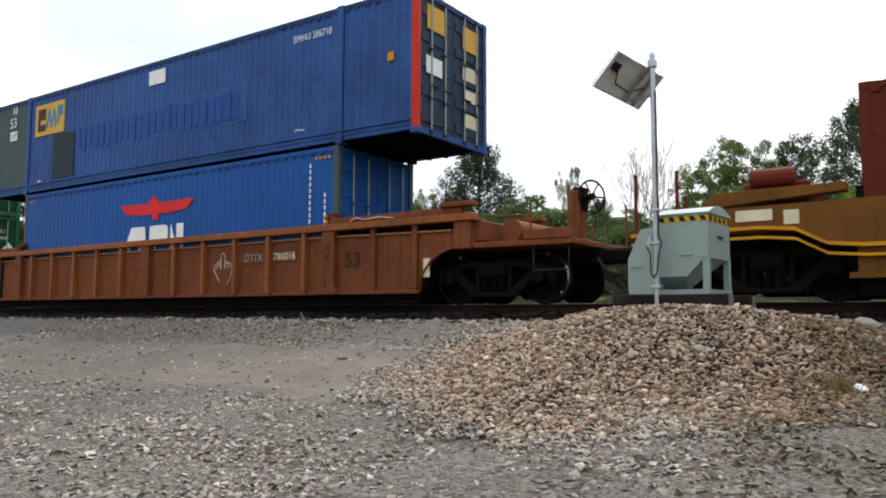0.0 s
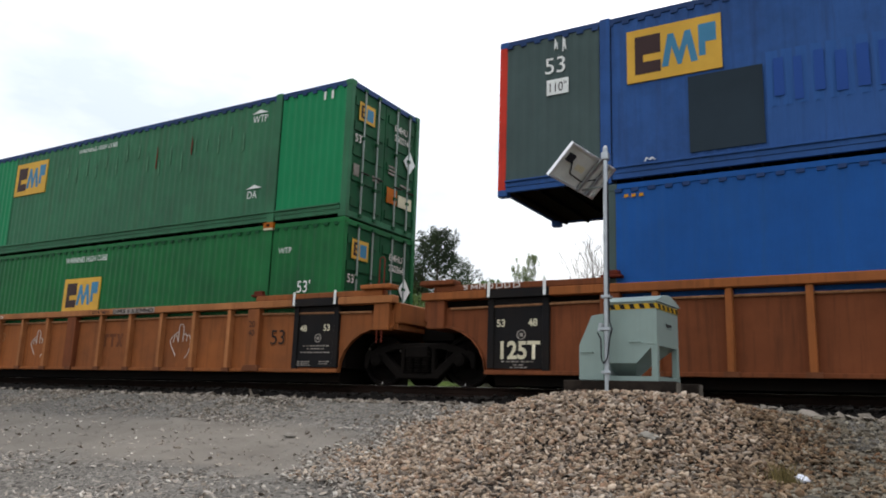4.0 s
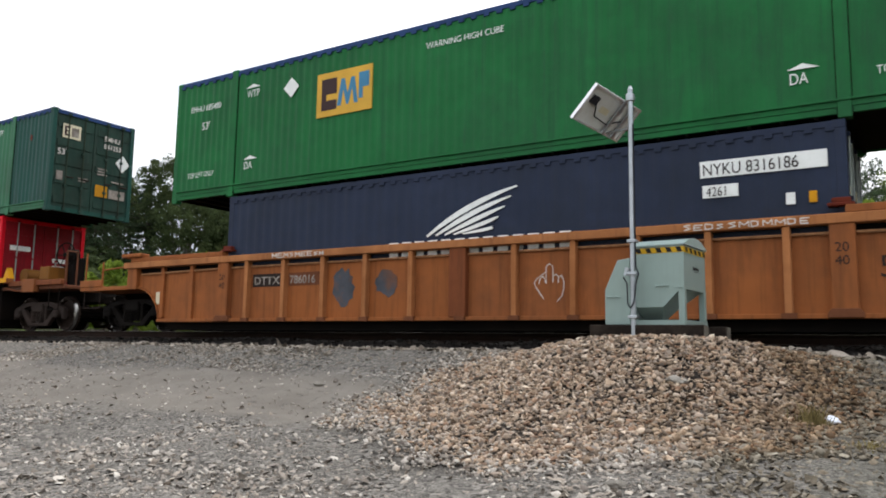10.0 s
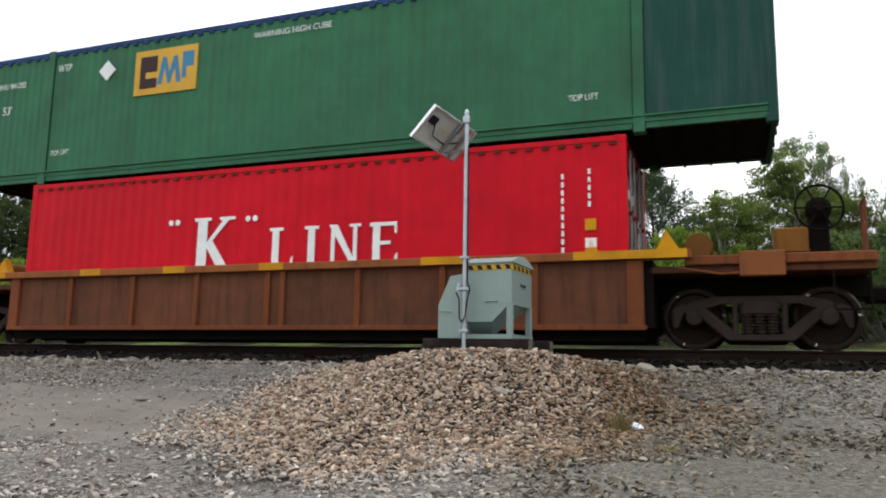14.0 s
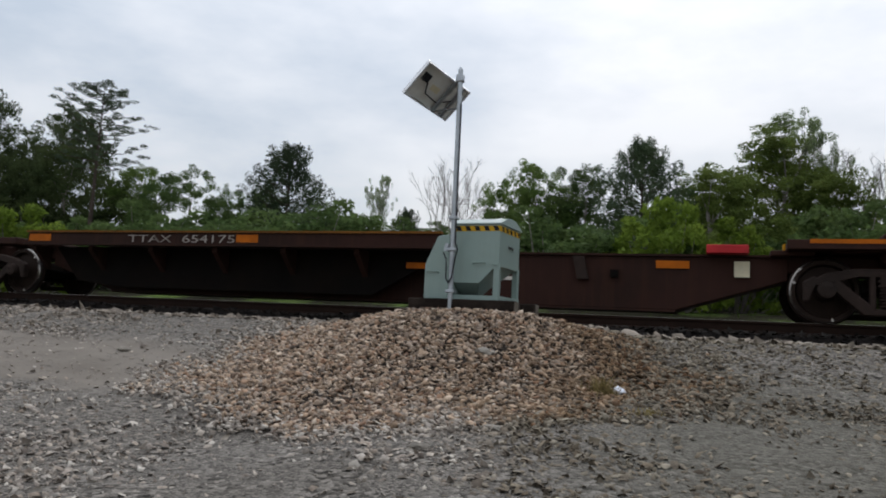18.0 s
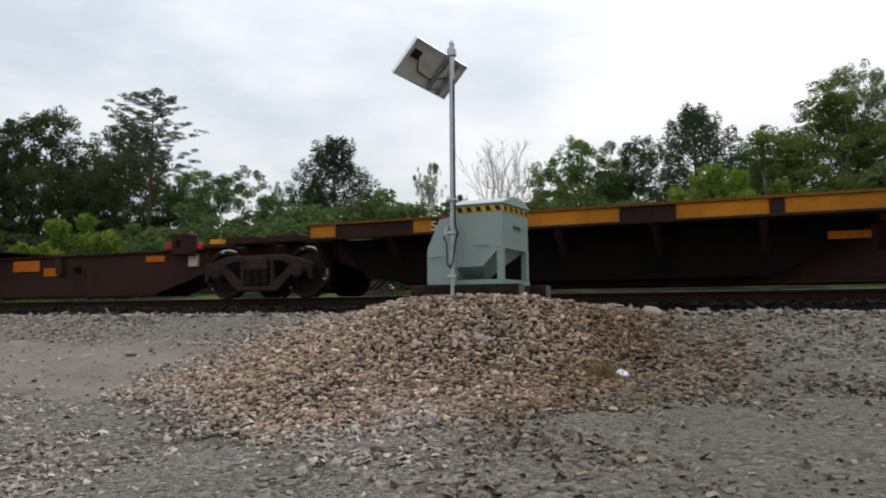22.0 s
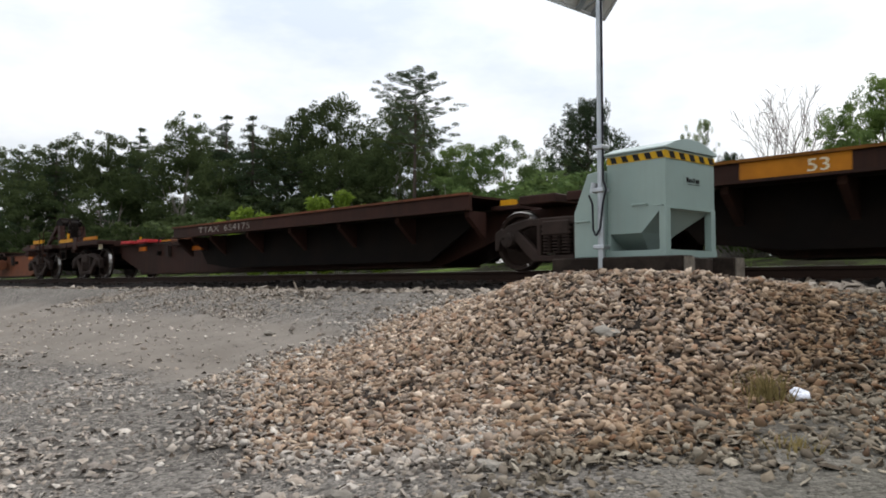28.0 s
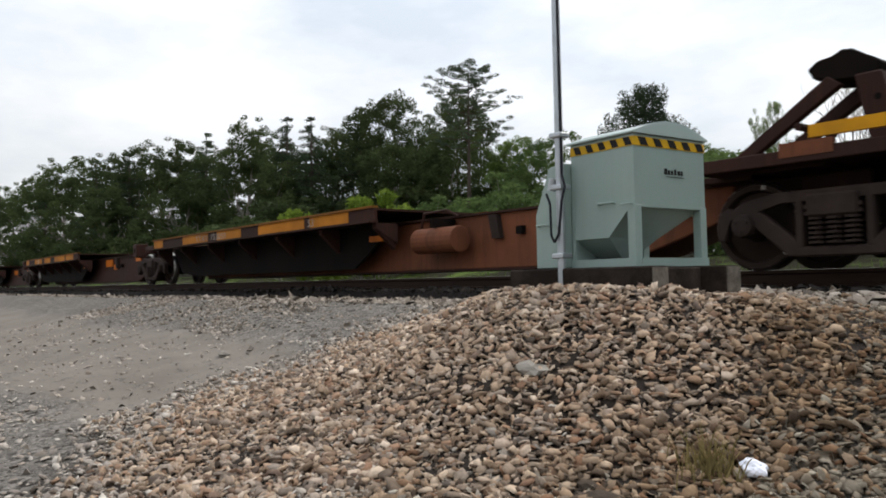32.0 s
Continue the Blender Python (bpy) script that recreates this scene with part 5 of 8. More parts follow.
# ---- second well unit: two green containers
w2 = rides(well_car("orange well car unit with black panels carrying two green containers", M_ORANGE, True, True, "joint", "joint"), -19.52)
lettering("stencil", "53", 0.42, M_TRUCK, w2, 6.4, -1.363, 0.75)
for sx in (-1, 1):
    lettering("stencil", "20", 0.18, M_TRUCK, w2, sx * 6.0 - 0.1, -1.482, 1.1)
    lettering("stencil", "40", 0.18, M_TRUCK, w2, sx * 6.0 - 0.1, -1.482, 0.92)
for k, pts in enumerate(([(0.88, 1.05), (1.16, 1.05), (1.16, 0.97), (1.06, 0.97), (1.06, 0.74), (0.97, 0.74), (0.97, 0.97), (0.88, 0.97)], [(1.2, 1.05), (1.48, 1.05), (1.48, 0.97), (1.38, 0.97), (1.38, 0.74), (1.29, 0.74), (1.29, 0.97), (1.2, 0.97)],
            [(1.5, 1.05), (1.6, 1.05), (1.8, 0.74), (1.7, 0.74)], [(1.7, 1.05), (1.8, 1.05), (1.6, 0.74), (1.5, 0.74)])):
    part("faded_owner_mark", prism([(1.8 - (1.8 - a) * 0.82, b) for a, b in pts], -1.346 - 0.002 * (k == 3), -1.338), M_FADED, w2, "faded dark brown block shape")
lettering("reporting_mark", "DTTX 786016", 0.105, M_BLACKLET, w2, 0.76, -1.503, 1.515, wide=1.02, bold=0.002)
chalk_sketch(w2, -1.52, 0.85, 0.66)


def faint_line(points, closed=False):
    """A rubbed chalk line on the side of the second unit."""
    pts = [(a, -1.345, b) for a, b in points]
    return part("chalk_drawing", pipe(pts + pts[:1] if closed else pts, 0.013, n=4), M_FAINT, w2, "faint rubbed chalk drawing")


def loop(cx, cz, rx, rz, a0=0, a1=360, n=14):
    return [(cx + rx * math.cos(radians(a0 + (a1 - a0) * i / n)), cz + rz * math.sin(radians(a0 + (a1 - a0) * i / n))) for i in range(n + 1)]


faint_line([(-6.98, 0.98), (-6.9, 1.05), (-6.84, 0.95), (-6.82, 1.2), (-6.7, 1.26), (-6.57, 1.21), (-6.55, 0.9), (-6.66, 0.62), (-6.78, 0.61), (-6.97, 0.85)], True)
faint_line(loop(-5.5, 0.98, 0.26, 0.27, -50, 230))
faint_line([(-4.98, 1.22), (-5.0, 0.7), (-4.85, 0.6), (-4.5, 0.68), (-4.3, 0.76), (-4.36, 0.95), (-4.56, 1.0), (-4.6, 1.18), (-4.75, 1.26)], True)
faint_line(loop(-4.83, 1.07, 0.06, 0.07))
faint_line([(-3.9, 1.2), (-3.78, 0.95), (-3.62, 1.22), (-3.8, 0.8)])
faint_line(loop(-3.45, 1.0, 0.09, 0.12))
faint_line([(-3.2, 0.6), (-3.22, 1.15), (-3.02, 1.12), (-3.04, 0.95), (-3.2, 0.92)])
chalk_sketch(w2, 3.75, 0.85, 0.75)


def scrawl(ob, x0, x1, patch, seed, z=1.505, y=-1.503):
    """Quick paint-pen writing on a top chord: upright and slanted strokes, on a pale rubbed patch where patch is true."""
    r = random.Random(seed)
    if patch:
        part("pale_patch", box(x0 - 0.03, x1 + 0.03, y - 0.001, y + 0.006, z - 0.02, z + 0.1), M_WORN, ob, "pale rubbed paint patch")
    bm, x, step = bmesh.new(), x0, 0.16
    while x < x1 - 0.1:
        w, h = step * r.uniform(0.55, 0.8), 0.085 * r.uniform(0.85, 1.1)
        kind = r.randrange(4)
        strokes = {0: [(0, 0), (0, 1), (0.5, 0.35), (1, 1), (1, 0)], 1: [(1, 1), (0, 1), (0, 0.5), (0.8, 0.5), (0, 0.5), (0, 0), (1, 0)],
                   2: [(0, 0), (0, 1), (0.9, 0.85), (0.9, 0.15), (0, 0)], 3: [(0.9, 0.9), (0.1, 0.8), (0.9, 0.3), (0.1, 0.05)]}[kind]
        pipe([(x + a * w, y - 0.002, z + b * h) for a, b in strokes], 0.011, bm, 4)
        x += step
    return tagged(part("chalk_writing", bm, M_TRUCK if patch else M_CHALK, ob, "scrawled paint-pen writing"), kind="stuff")


scrawl(w2, -5.1, -4.15, False, 1)
scrawl(w2, -3.7, -2.85, False, 2)
scrawl(w2, 1.56, 2.95, True, 3)
scrawl(w1, -8.6, -7.5, False, 4, 1.64, -1.488)

c3 = rides(container("shipping_container", 16.15, 2.9, M_GREEN, "green long container with a yellow mark low in a car", posts=6.096, door_paint=M_GREEN_DOOR, tick_shade=M_GREEN_DOOR), -19.52, 0.37)
logo_square(c3, -0.77, 1.25, 1.42, 0.84, -1.3)
lettering("stencil", "EMHU  250364", 0.22, M_WHITE, c3, -5.82, -1.306, 2.28, wide=0.85)
lettering("stencil", "WARNING HIGH CUBE", 0.2, M_WHITE, c3, -0.85, -1.306, 2.5, wide=0.8)
diamond(c3, -4.4, 1.8, 0.23)
for x, s_, z, zz in ((-7.1, "53'", 1.42, 0.28), (6.95, "53'", 1.42, 0.34), (-6.75, "WTP", 2.25, 0.18), (6.4, "WTP", 2.25, 0.18)):
    lettering("stencil", s_, zz, M_WHITE, c3, x, -1.306, z, wide=0.9)
part("hazard_label", box(-6.25, -6.0, -1.36, -1.3, 2.78, 2.9), M_CREAM, c3)
part("hazard_label", box(5.97, 6.22, -1.36, -1.3, 2.78, 2.9), M_CREAM, c3)
c4 = rides(container("shipping_container", 16.15, 2.9, M_GREEN_D, "faded green long container with bright repainted ends stacked on another", posts=6.096, rail_top=M_RAILBLUE, end_paint=M_GREEN_B, door_paint=M_GREEN_DOOR), -19.52, 3.29)
logo_square(c4, -3.66, 1.65, 1.42, 0.92, -1.3)
part("green_patch", corrugated(-6.0, -3.72, 0.17, 2.78, -1.290, -1, 0.2, 0.012, 0.05), M_GREEN_B, c4, "bright green repainted panel")
lettering("stencil", "EMHU 250214", 0.16, M_WHITE, c4, -5.75, -1.306, 2.5, wide=0.85)
lettering("stencil", "WARNING HIGH CUBE", 0.16, M_WHITE, c4, -0.9, -1.306, 2.52, wide=0.95)
for x, z, w_ in ((5.35, 2.35, "WTP"), (5.35, 0.62, "DA")):
    lettering("stencil", w_, 0.24, M_WHITE, c4, x, -1.306, z, wide=0.85)
    part("arrow_bar", prism([(x - 0.03, z + 0.22), (x + 0.42, z + 0.22), (x + 0.2, z + 0.3)], -1.306, -1.298), M_WHITE, c4)
bars("white_tick", c4, M_WHITE, -1.304, [(7.35, 2.55, 0.05, 0.18), (7.55, 2.55, 0.05, 0.18), (-7.75, 2.55, 0.05, 0.14), (-7.5, 2.55, 0.05, 0.14)])
part("scraped_rust", prism([(2.2, 1.75), (2.235, 1.7), (2.24, 2.15), (2.21, 2.3)], -1.300, -1.29), M_RUSTRED, c4)
part("scraped_rust", prism([(3.4, 1.95), (3.43, 1.9), (3.445, 2.2), (3.41, 2.35)], -1.300, -1.29), M_RUSTRED, c4)
scr = random.Random(12)
for i in range(17):
    x, z = -1.3 + 0.4 * i + scr.uniform(-0.03, 0.03), scr.uniform(1.5, 2.1)
    part("paint_scrape", prism([(x, z), (x + 0.035, z + 0.03), (x + 0.03, z + scr.uniform(0.25, 0.65)), (x - 0.01, z + scr.uniform(0.25, 0.5))], -1.302, -1.29), M_SCRAPE, c4, "pale scrape in the paint")
for sx in (-6.1, 6.1):
    part("lifting_plate", box(sx - 0.13, sx + 0.13, -1.362, -1.29, -0.1, 0.02), M_ORANGEPLATE, c4, "orange lock casting")
    part("casting_hole", box(sx - 0.05, sx + 0.04, -1.366, -1.355, -0.07, -0.01), M_STEELDARK, c4)

# ---- third well unit: green over navy
w3 = rides(well_car("orange well car unit with blue scuffs carrying green over navy containers", M_ORANGE, False, True, "platform", "joint"), -39.25)
lettering("stencil", "53", 0.42, M_TRUCK, w3, 6.4, -1.363, 0.75)
for sx in (-1, 1):
    lettering("stencil", "20", 0.18, M_TRUCK, w3, sx * 6.0 - 0.1, -1.482, 1.1)
    lettering("stencil", "40", 0.18, M_TRUCK, w3, sx * 6.0 - 0.1, -1.482, 0.92)
part("number_patch", box(-5.2, -4.32, -1.346, -1.335, 0.93, 1.2), M_TRUCK, w3, "dark patch behind the number")
part("number_patch", box(-4.17, -3.3, -1.346, -1.335, 0.93, 1.2), M_FADED, w3, "dark patch behind the number")
lettering("reporting_mark", "DTTX", 0.23, M_WORN, w3, -5.16, -1.352, 0.98, wide=1.2, bold=0.003)
lettering("reporting_mark", "786016", 0.23, M_WORN, w3, -4.14, -1.352, 0.98, wide=1.02, bold=0.003)
scuff_rng = random.Random(15)
for x, z, r, tall in ((-2.72, 0.86, 0.27, 1.35), (-1.66, 0.92, 0.26, 1.0)):
    rim = []
    for i in range(22):
        a, k = 2 * math.pi * i / 22, scuff_rng.uniform(0.82, 1.12)
        rim.append((x + r * k * math.cos(a), z + r * tall * k * math.sin(a)))
    part("blue_scuff", prism(rim, -1.346, -1.335), M_SCUFF, w3, "blue-grey scuff")
chalk_sketch(w3, 1.66, 0.82, 0.62)
scrawl(w3, -4.5, -3.1, False, 5)
scrawl(w3, 3.9, 5.7, False, 6)
part("paper_tag", box(-8.35, -8.2, -1.36, -1.34, 0.62, 0.9), M_CREAM, w3, "pale paper tag")


def hoop(ob, x, z0, z1, y=-1.43):
    """A narrow upright grab iron with a rounded top."""
    w, n = 0.055, 6
    top = [(x + w * math.cos(math.pi * i / n), y, z1 - w + w * math.sin(math.pi * i / n)) for i in range(n + 1)]
    part("grab_iron", pipe([(x + w, y, z0)] + top + [(x - w, y, z0)], 0.013, n=6), M_RUSTRED, ob, "thin rusty grab iron")


for x in (8.52, 9.15):
    hoop(w3, x, 0.75, 2.32)
hoop(w2, 9.14, 0.75, 2.35)
for z in (0.8, 1.15):
    part("rung", rod((8.52, -1.43, z), (9.15, -1.43, z), 0.013, n=6), M_RUSTRED, w3)
c5 = rides(container("shipping_container", 12.19, 2.59, M_NAVY, "navy blue corrugated container with a white wing mark", door_paint=M_NAVY, post_paint=M_NAVY, pitch=0.25), -39.25, 0.37)
for k in range(5):
    # one feather: a curved band that swells and tapers
    p0, p1, p2 = Vector((-0.80 + 0.19 * k, 1.38)), Vector((0.02 + 0.16 * k, 1.92 - 0.12 * k)), Vector((1.04 - 0.12 * k, 2.15 - 0.17 * k))
    upper, lower = [], []
    for i in range(9):
        f = i / 8
        c = p0 * (1 - f) ** 2 + p1 * 2 * f * (1 - f) + p2 * f * f
        w = (0.046 - 0.005 * k) * math.sin(math.pi * (0.12 + 0.8 * f))
        upper.append((c.x - 0.5 * w, c.y + w))
        lower.append((c.x + 0.5 * w, c.y - w))
    part("logo_shape", prism(upper + lower[::-1], -1.308 - 0.001 * k, -1.297), M_WHITE, c5, "white feather of the wing mark")
bars("hidden_name", c5, M_WHITE, -1.304, [(-1.65 + i * 0.29, 1.0, 0.2, 0.3) for i in range(13)])
part("white_label", box(4.12, 5.85, -1.304, -1.29, 1.95, 2.2), M_WHITE, c5)
lettering("stencil", "NYKU 8316186", 0.25, M_BLACKLET, c5, 4.15, -1.31, 1.98, wide=0.82)
part("white_label", box(4.15, 4.66, -1.304, -1.29, 1.64, 1.83), M_WHITE, c5)
lettering("stencil", "4261", 0.2, M_BLACKLET, c5, 4.2, -1.31, 1.66, wide=0.8)
part("white_label", box(5.3, 5.42, -1.304, -1.29, 1.45, 1.62), M_WHITE, c5)
part("hazard_label", box(5.6, 5.7, -1.306, -1.29, 1.46, 1.62), M_YELLOW, c5)
for y0, z0, w, h in ((-1.0, 1.6, 0.5, 0.12), (-1.0, 1.42, 0.4, 0.08), (0.25, 1.5, 0.5, 0.35), (0.3, 1.1, 0.45, 0.2)):
    part("door_label", box(6.07, 6.08, y0, y0 + w, z0, z0 + h), M_CREAM, c5)
c6 = rides(container("shipping_container", 16.15, 2.9, M_GREEN, "green long container with a yellow mark stacked on a navy one", posts=6.096, door_paint=M_GREEN_DOOR, rail_top=M_RAILBLUE), -39.25, 2.98)
logo_square(c6, -3.62, 1.42, 1.44, 0.93, -1.3)
diamond(c6, -4.36, 2.22, 0.22)
lettering("stencil", "EMHU 685480", 0.2, M_WHITE, c6, -7.55, -1.306, 2.12, wide=0.85)
lettering("stencil", "53'", 0.26, M_WHITE, c6, -7.15, -1.306, 1.66, wide=0.9)
lettering("stencil", "53'", 0.28, M_WHITE, c6, 6.95, -1.306, 1.65, wide=0.9)
lettering("stencil", "TOP LIFT ONLY", 0.17, M_WHITE, c6, -7.55, -1.306, 0.55, wide=0.75)
lettering("stencil", "TOP LIFT ONLY", 0.17, M_WHITE, c6, 6.5, -1.306, 0.55, wide=0.8)
lettering("stencil", "WARNING HIGH CUBE", 0.17, M_WHITE, c6, -0.9, -1.306, 2.38, wide=0.95)
for x in (-5.7, 5.4):
    for z, w_ in ((2.2, "WTP"), (0.57, "DA")):
        lettering("stencil", w_, 0.24, M_WHITE, c6, x, -1.306, z, wide=0.75)
        part("arrow_bar", prism([(x - 0.03, z + 0.22), (x + 0.4, z + 0.22), (x + 0.19, z + 0.3)], -1.306, -1.298), M_WHITE, c6)


def door_labels(c, number, worn=False, hl=8.075):
    mark = part("logo_panel", box(hl - 0.03, hl - 0.016, -0.98, -0.44, 2.12, 2.52), M_CREAM if worn else M_LOGOY, c, "worn yellow panel on the door")
    for y0, y1, z0, z1 in ((-0.93, -0.87, 2.18, 2.46), (-0.87, -0.76, 2.18, 2.23), (-0.87, -0.78, 2.30, 2.34), (-0.87, -0.76, 2.41, 2.46)):
        part("logo_shape", box(hl - 0.017, hl - 0.012, y0, y1, z0, z1), M_LOGOB, mark)
    part("logo_shape", box(hl - 0.017, hl - 0.012, -0.72, -0.5, 2.18, 2.44), M_WORN if worn else M_LOGOBL, mark)
    part("door_label", prism([(0.72, 1.72), (0.95, 1.46), (1.18, 1.72), (0.95, 1.98)], hl - 0.03, hl - 0.014, axis="x"), M_WHITE, c, "white diamond placard")
    part("door_label", box(hl - 0.03, hl - 0.014, 0.12, 0.5, 0.62, 0.96), M_YELLOW if worn else M_ORANGEPLATE, c)
    part("door_label", box(hl - 0.03, hl - 0.014, 0.56, 1.08, 0.62, 0.88), M_WORN if worn else M_CREAM, c)
    part("door_label", box(hl - 0.03, hl - 0.014, -1.08, -0.9, 0.9, 1.15), M_WORN, c)
    for words, size, y0, z in (("EMHU", 0.2, 0.3, 2.3), (number, 0.2, 0.3, 2.07), ("53'", 0.24, -1.1, 1.62)):
        lettering("stencil", words, size, M_CHALK, c, hl - 0.01, y0, z, wide=0.95, turn=90, bold=0.003)
    bars_y = ((-0.42, 1.02, 0.28), (-0.42, 0.95, 0.22), (0.16, 1.42, 0.3), (0.16, 1.34, 0.24), (0.16, 1.26, 0.3), (0.62, 1.1, 0.4))
    for y0, z0, w in bars_y:
        part("door_label", box(hl - 0.03, hl - 0.014, y0, y0 + w, z0, z0 + 0.04), M_WORN, c)


for c, number in ((c3, "250364"), (c4, "250214"), (c6, "685480")):
    door_labels(c, number)

# ---- fourth car: a shorter brown well car with yellow stripes, red container below, green above
w4 = rides(thing("well_car", label="brown single well car with yellow chord stripes and a hand-brake wheel", category="railcar", group="well cars of the train"), -60.85)


def E(sx, v):
    """Along the car to its longer right or shorter left end."""
    return v if sx > 0 else 0.4 - v


for s in (-1, 1):
    part("side_plate", box(-6.3, 6.3, s * 1.36 - 0.012, s * 1.36 + 0.012, 0.3, 1.32), M_BROWN, w4)
    part("top_chord", box(-7.2, 7.0, s * 1.4 - 0.1, s * 1.4 + 0.1, 1.3, 1.43), M_ORANGE, w4, bevel=0.012)
    part("bottom_chord", box(-6.3, 6.35, s * 1.38 - 0.07, s * 1.38 + 0.06, 0.26, 0.34), M_ORANGE_D, w4, bevel=0.008)
    for x in (-6.17, -4.7, -3.16, -1.68, -0.16, 0.15, 1.62, 3.15, 4.68, 6.2):
        wide = 0.12 if abs(x) > 6 else 0.055
        rib = part("rib", box(x - wide, x + wide, s * 1.40 - 0.04, s * 1.40 + 0.06, 0.3, 1.3), M_ORANGE_D, w4, bevel=0.012)
    for x in (-6.9, -4.4, -2.4, -0.3, 2.8):
        part("yellow_stripe", box(x, x + 0.5 + 0.25 * (x > 2), s * 1.4 - 0.108, s * 1.4 + 0.108, 1.31, 1.436), M_YELLOW, w4)
    part("yellow_stripe", box(5.3, 6.95, s * 1.4 - 0.108, s * 1.4 + 0.108, 1.31, 1.436), M_YELLOW, w4)
    for sx in (-1, 1):
        part("stirrup", pipe([(E(sx, 8.85), s * 1.35, 1.1), (E(sx, 8.85), s * 1.35, 0.55), (E(sx, 9.3), s * 1.35, 0.55), (E(sx, 9.3), s * 1.35, 1.1)], 0.014), M_STEELDARK, w4)
        part("end_bracket", box(E(sx, 7.95) - 0.3, E(sx, 7.95) + 0.3, s * 1.37 - 0.08, s * 1.37 + 0.08, 1.02, 1.38), M_ORANGE, w4, bevel=0.015)
        part("side_beam", box(min(sx * 6.9, E(sx, 9.4)), max(sx * 6.9, E(sx, 9.4)), s * 1.33 - 0.07, s * 1.33 + 0.05, 1.2, 1.34), M_ORANGE_D, w4, bevel=0.015)
        part("uncoupling_pipe", pipe([(sx * 6.8, s * 1.42, 1.16), (sx * 7.4, s * 1.42, 1.06), (sx * 8.2, s * 1.42, 1.1)], 0.02), M_ORANGE_D, w4)
for sx in (-1, 1):
    part("bulkhead", box(sx * 6.35 - 0.1, sx * 6.35 + 0.1, -1.3, 1.3, 0.3, 1.3), M_STEELDARK, w4)
    part("end_deck", box(min(sx * 6.4, E(sx, 9.4)), max(sx * 6.4, E(sx, 9.4)), -1.3, 1.3, 1.1, 1.2), M_BROWN, w4, bevel=0.012)
    part("draft_sill", box(min(sx * 6.4, E(sx, 9.45)), max(sx * 6.4, E(sx, 9.45)), -0.4, 0.4, 0.78, 1.1), M_STEELDARK, w4, bevel=0.02)
    part("coupler", box(min(E(sx, 9.4), E(sx, 9.85)), max(E(sx, 9.4), E(sx, 9.85)), -0.13, 0.13, 0.72, 0.98), M_STEELDARK, w4, bevel=0.04)
    if sx > 0:
        part("deck_block", box(E(sx, 8.35) - 0.22, E(sx, 8.35) + 0.22, -1.25, -0.6, 1.36, 1.72), M_OCHRE, w4, bevel=0.02)
    part("deck_drum", rod(((sx * 7.1), -1.1, 1.52), ((sx * 7.1), -0.3, 1.52), 0.2, n=16), M_OCHRE, w4, "ochre deck roller")
    part("deck_bracket", prism([(sx * 6.5, 1.43), (sx * 6.85, 1.43), (sx * 6.65, 1.75)], -1.35, -1.2), M_YELLOW, w4)
part("well_floor", box(-6.3, 6.3, -1.2, 1.2, 0.1, 0.36), M_STEELDARK, w4)
part("brake_stand", box(8.62, 8.9, -0.75, -0.4, 1.2, 2.0), M_STEELDARK, w4, bevel=0.02)
wheel_ring(w4, 8.76, -0.92, 2.05, 0.33, 10)
part("brake_gear", lathe_y([(0.12, -0.84), (0.18, -0.8), (0.18, -0.6)], n=16, cx=8.76, cz=2.05), M_STEELDARK, w4)
part("end_rail", pipe([(9.3, -1.2, 1.2), (9.3, -1.2, 2.1), (9.3, -0.9, 2.1), (9.3, -0.9, 1.2)], 0.022), M_BROWN, w4)
part("deck_rail", rod((-8.95, -1.25, 1.38), (-7.6, -1.25, 1.38), 0.02, n=6), M_STEELDARK, w4)
part("air_hose", pipe([(-9.0, -0.32, 0.78), (-9.1, -0.34, 0.6), (-9.25, -0.34, 0.4), (-9.38, -0.33, 0.3), (-9.45, -0.33, 0.28)], 0.028), M_CABLE, w4, "drooping black brake hose")
part("yellow_dot", box(3.95, 4.1, -1.40, -1.37, 0.92, 1.05), M_YELLOW, w4)
c7 = rides(container("shipping_container", 12.19, 2.9, M_RED, "red corrugated container with large white shapes in a brown car", post_paint=M_RED, door_paint=M_REDDOOR, pitch=0.25, tick_shade=M_RUSTRED), -60.85, 0.38)


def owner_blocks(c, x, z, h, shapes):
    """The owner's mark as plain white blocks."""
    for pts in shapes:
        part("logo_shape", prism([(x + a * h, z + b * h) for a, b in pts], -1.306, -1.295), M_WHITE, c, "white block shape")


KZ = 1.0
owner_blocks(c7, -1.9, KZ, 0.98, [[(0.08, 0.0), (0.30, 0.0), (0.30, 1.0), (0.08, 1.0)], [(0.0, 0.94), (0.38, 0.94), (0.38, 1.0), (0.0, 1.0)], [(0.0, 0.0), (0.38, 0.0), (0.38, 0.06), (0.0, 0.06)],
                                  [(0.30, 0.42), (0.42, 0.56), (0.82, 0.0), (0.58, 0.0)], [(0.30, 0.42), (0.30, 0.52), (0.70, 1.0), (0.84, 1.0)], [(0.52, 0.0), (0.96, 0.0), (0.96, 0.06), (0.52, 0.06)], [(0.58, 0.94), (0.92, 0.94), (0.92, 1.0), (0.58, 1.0)]])
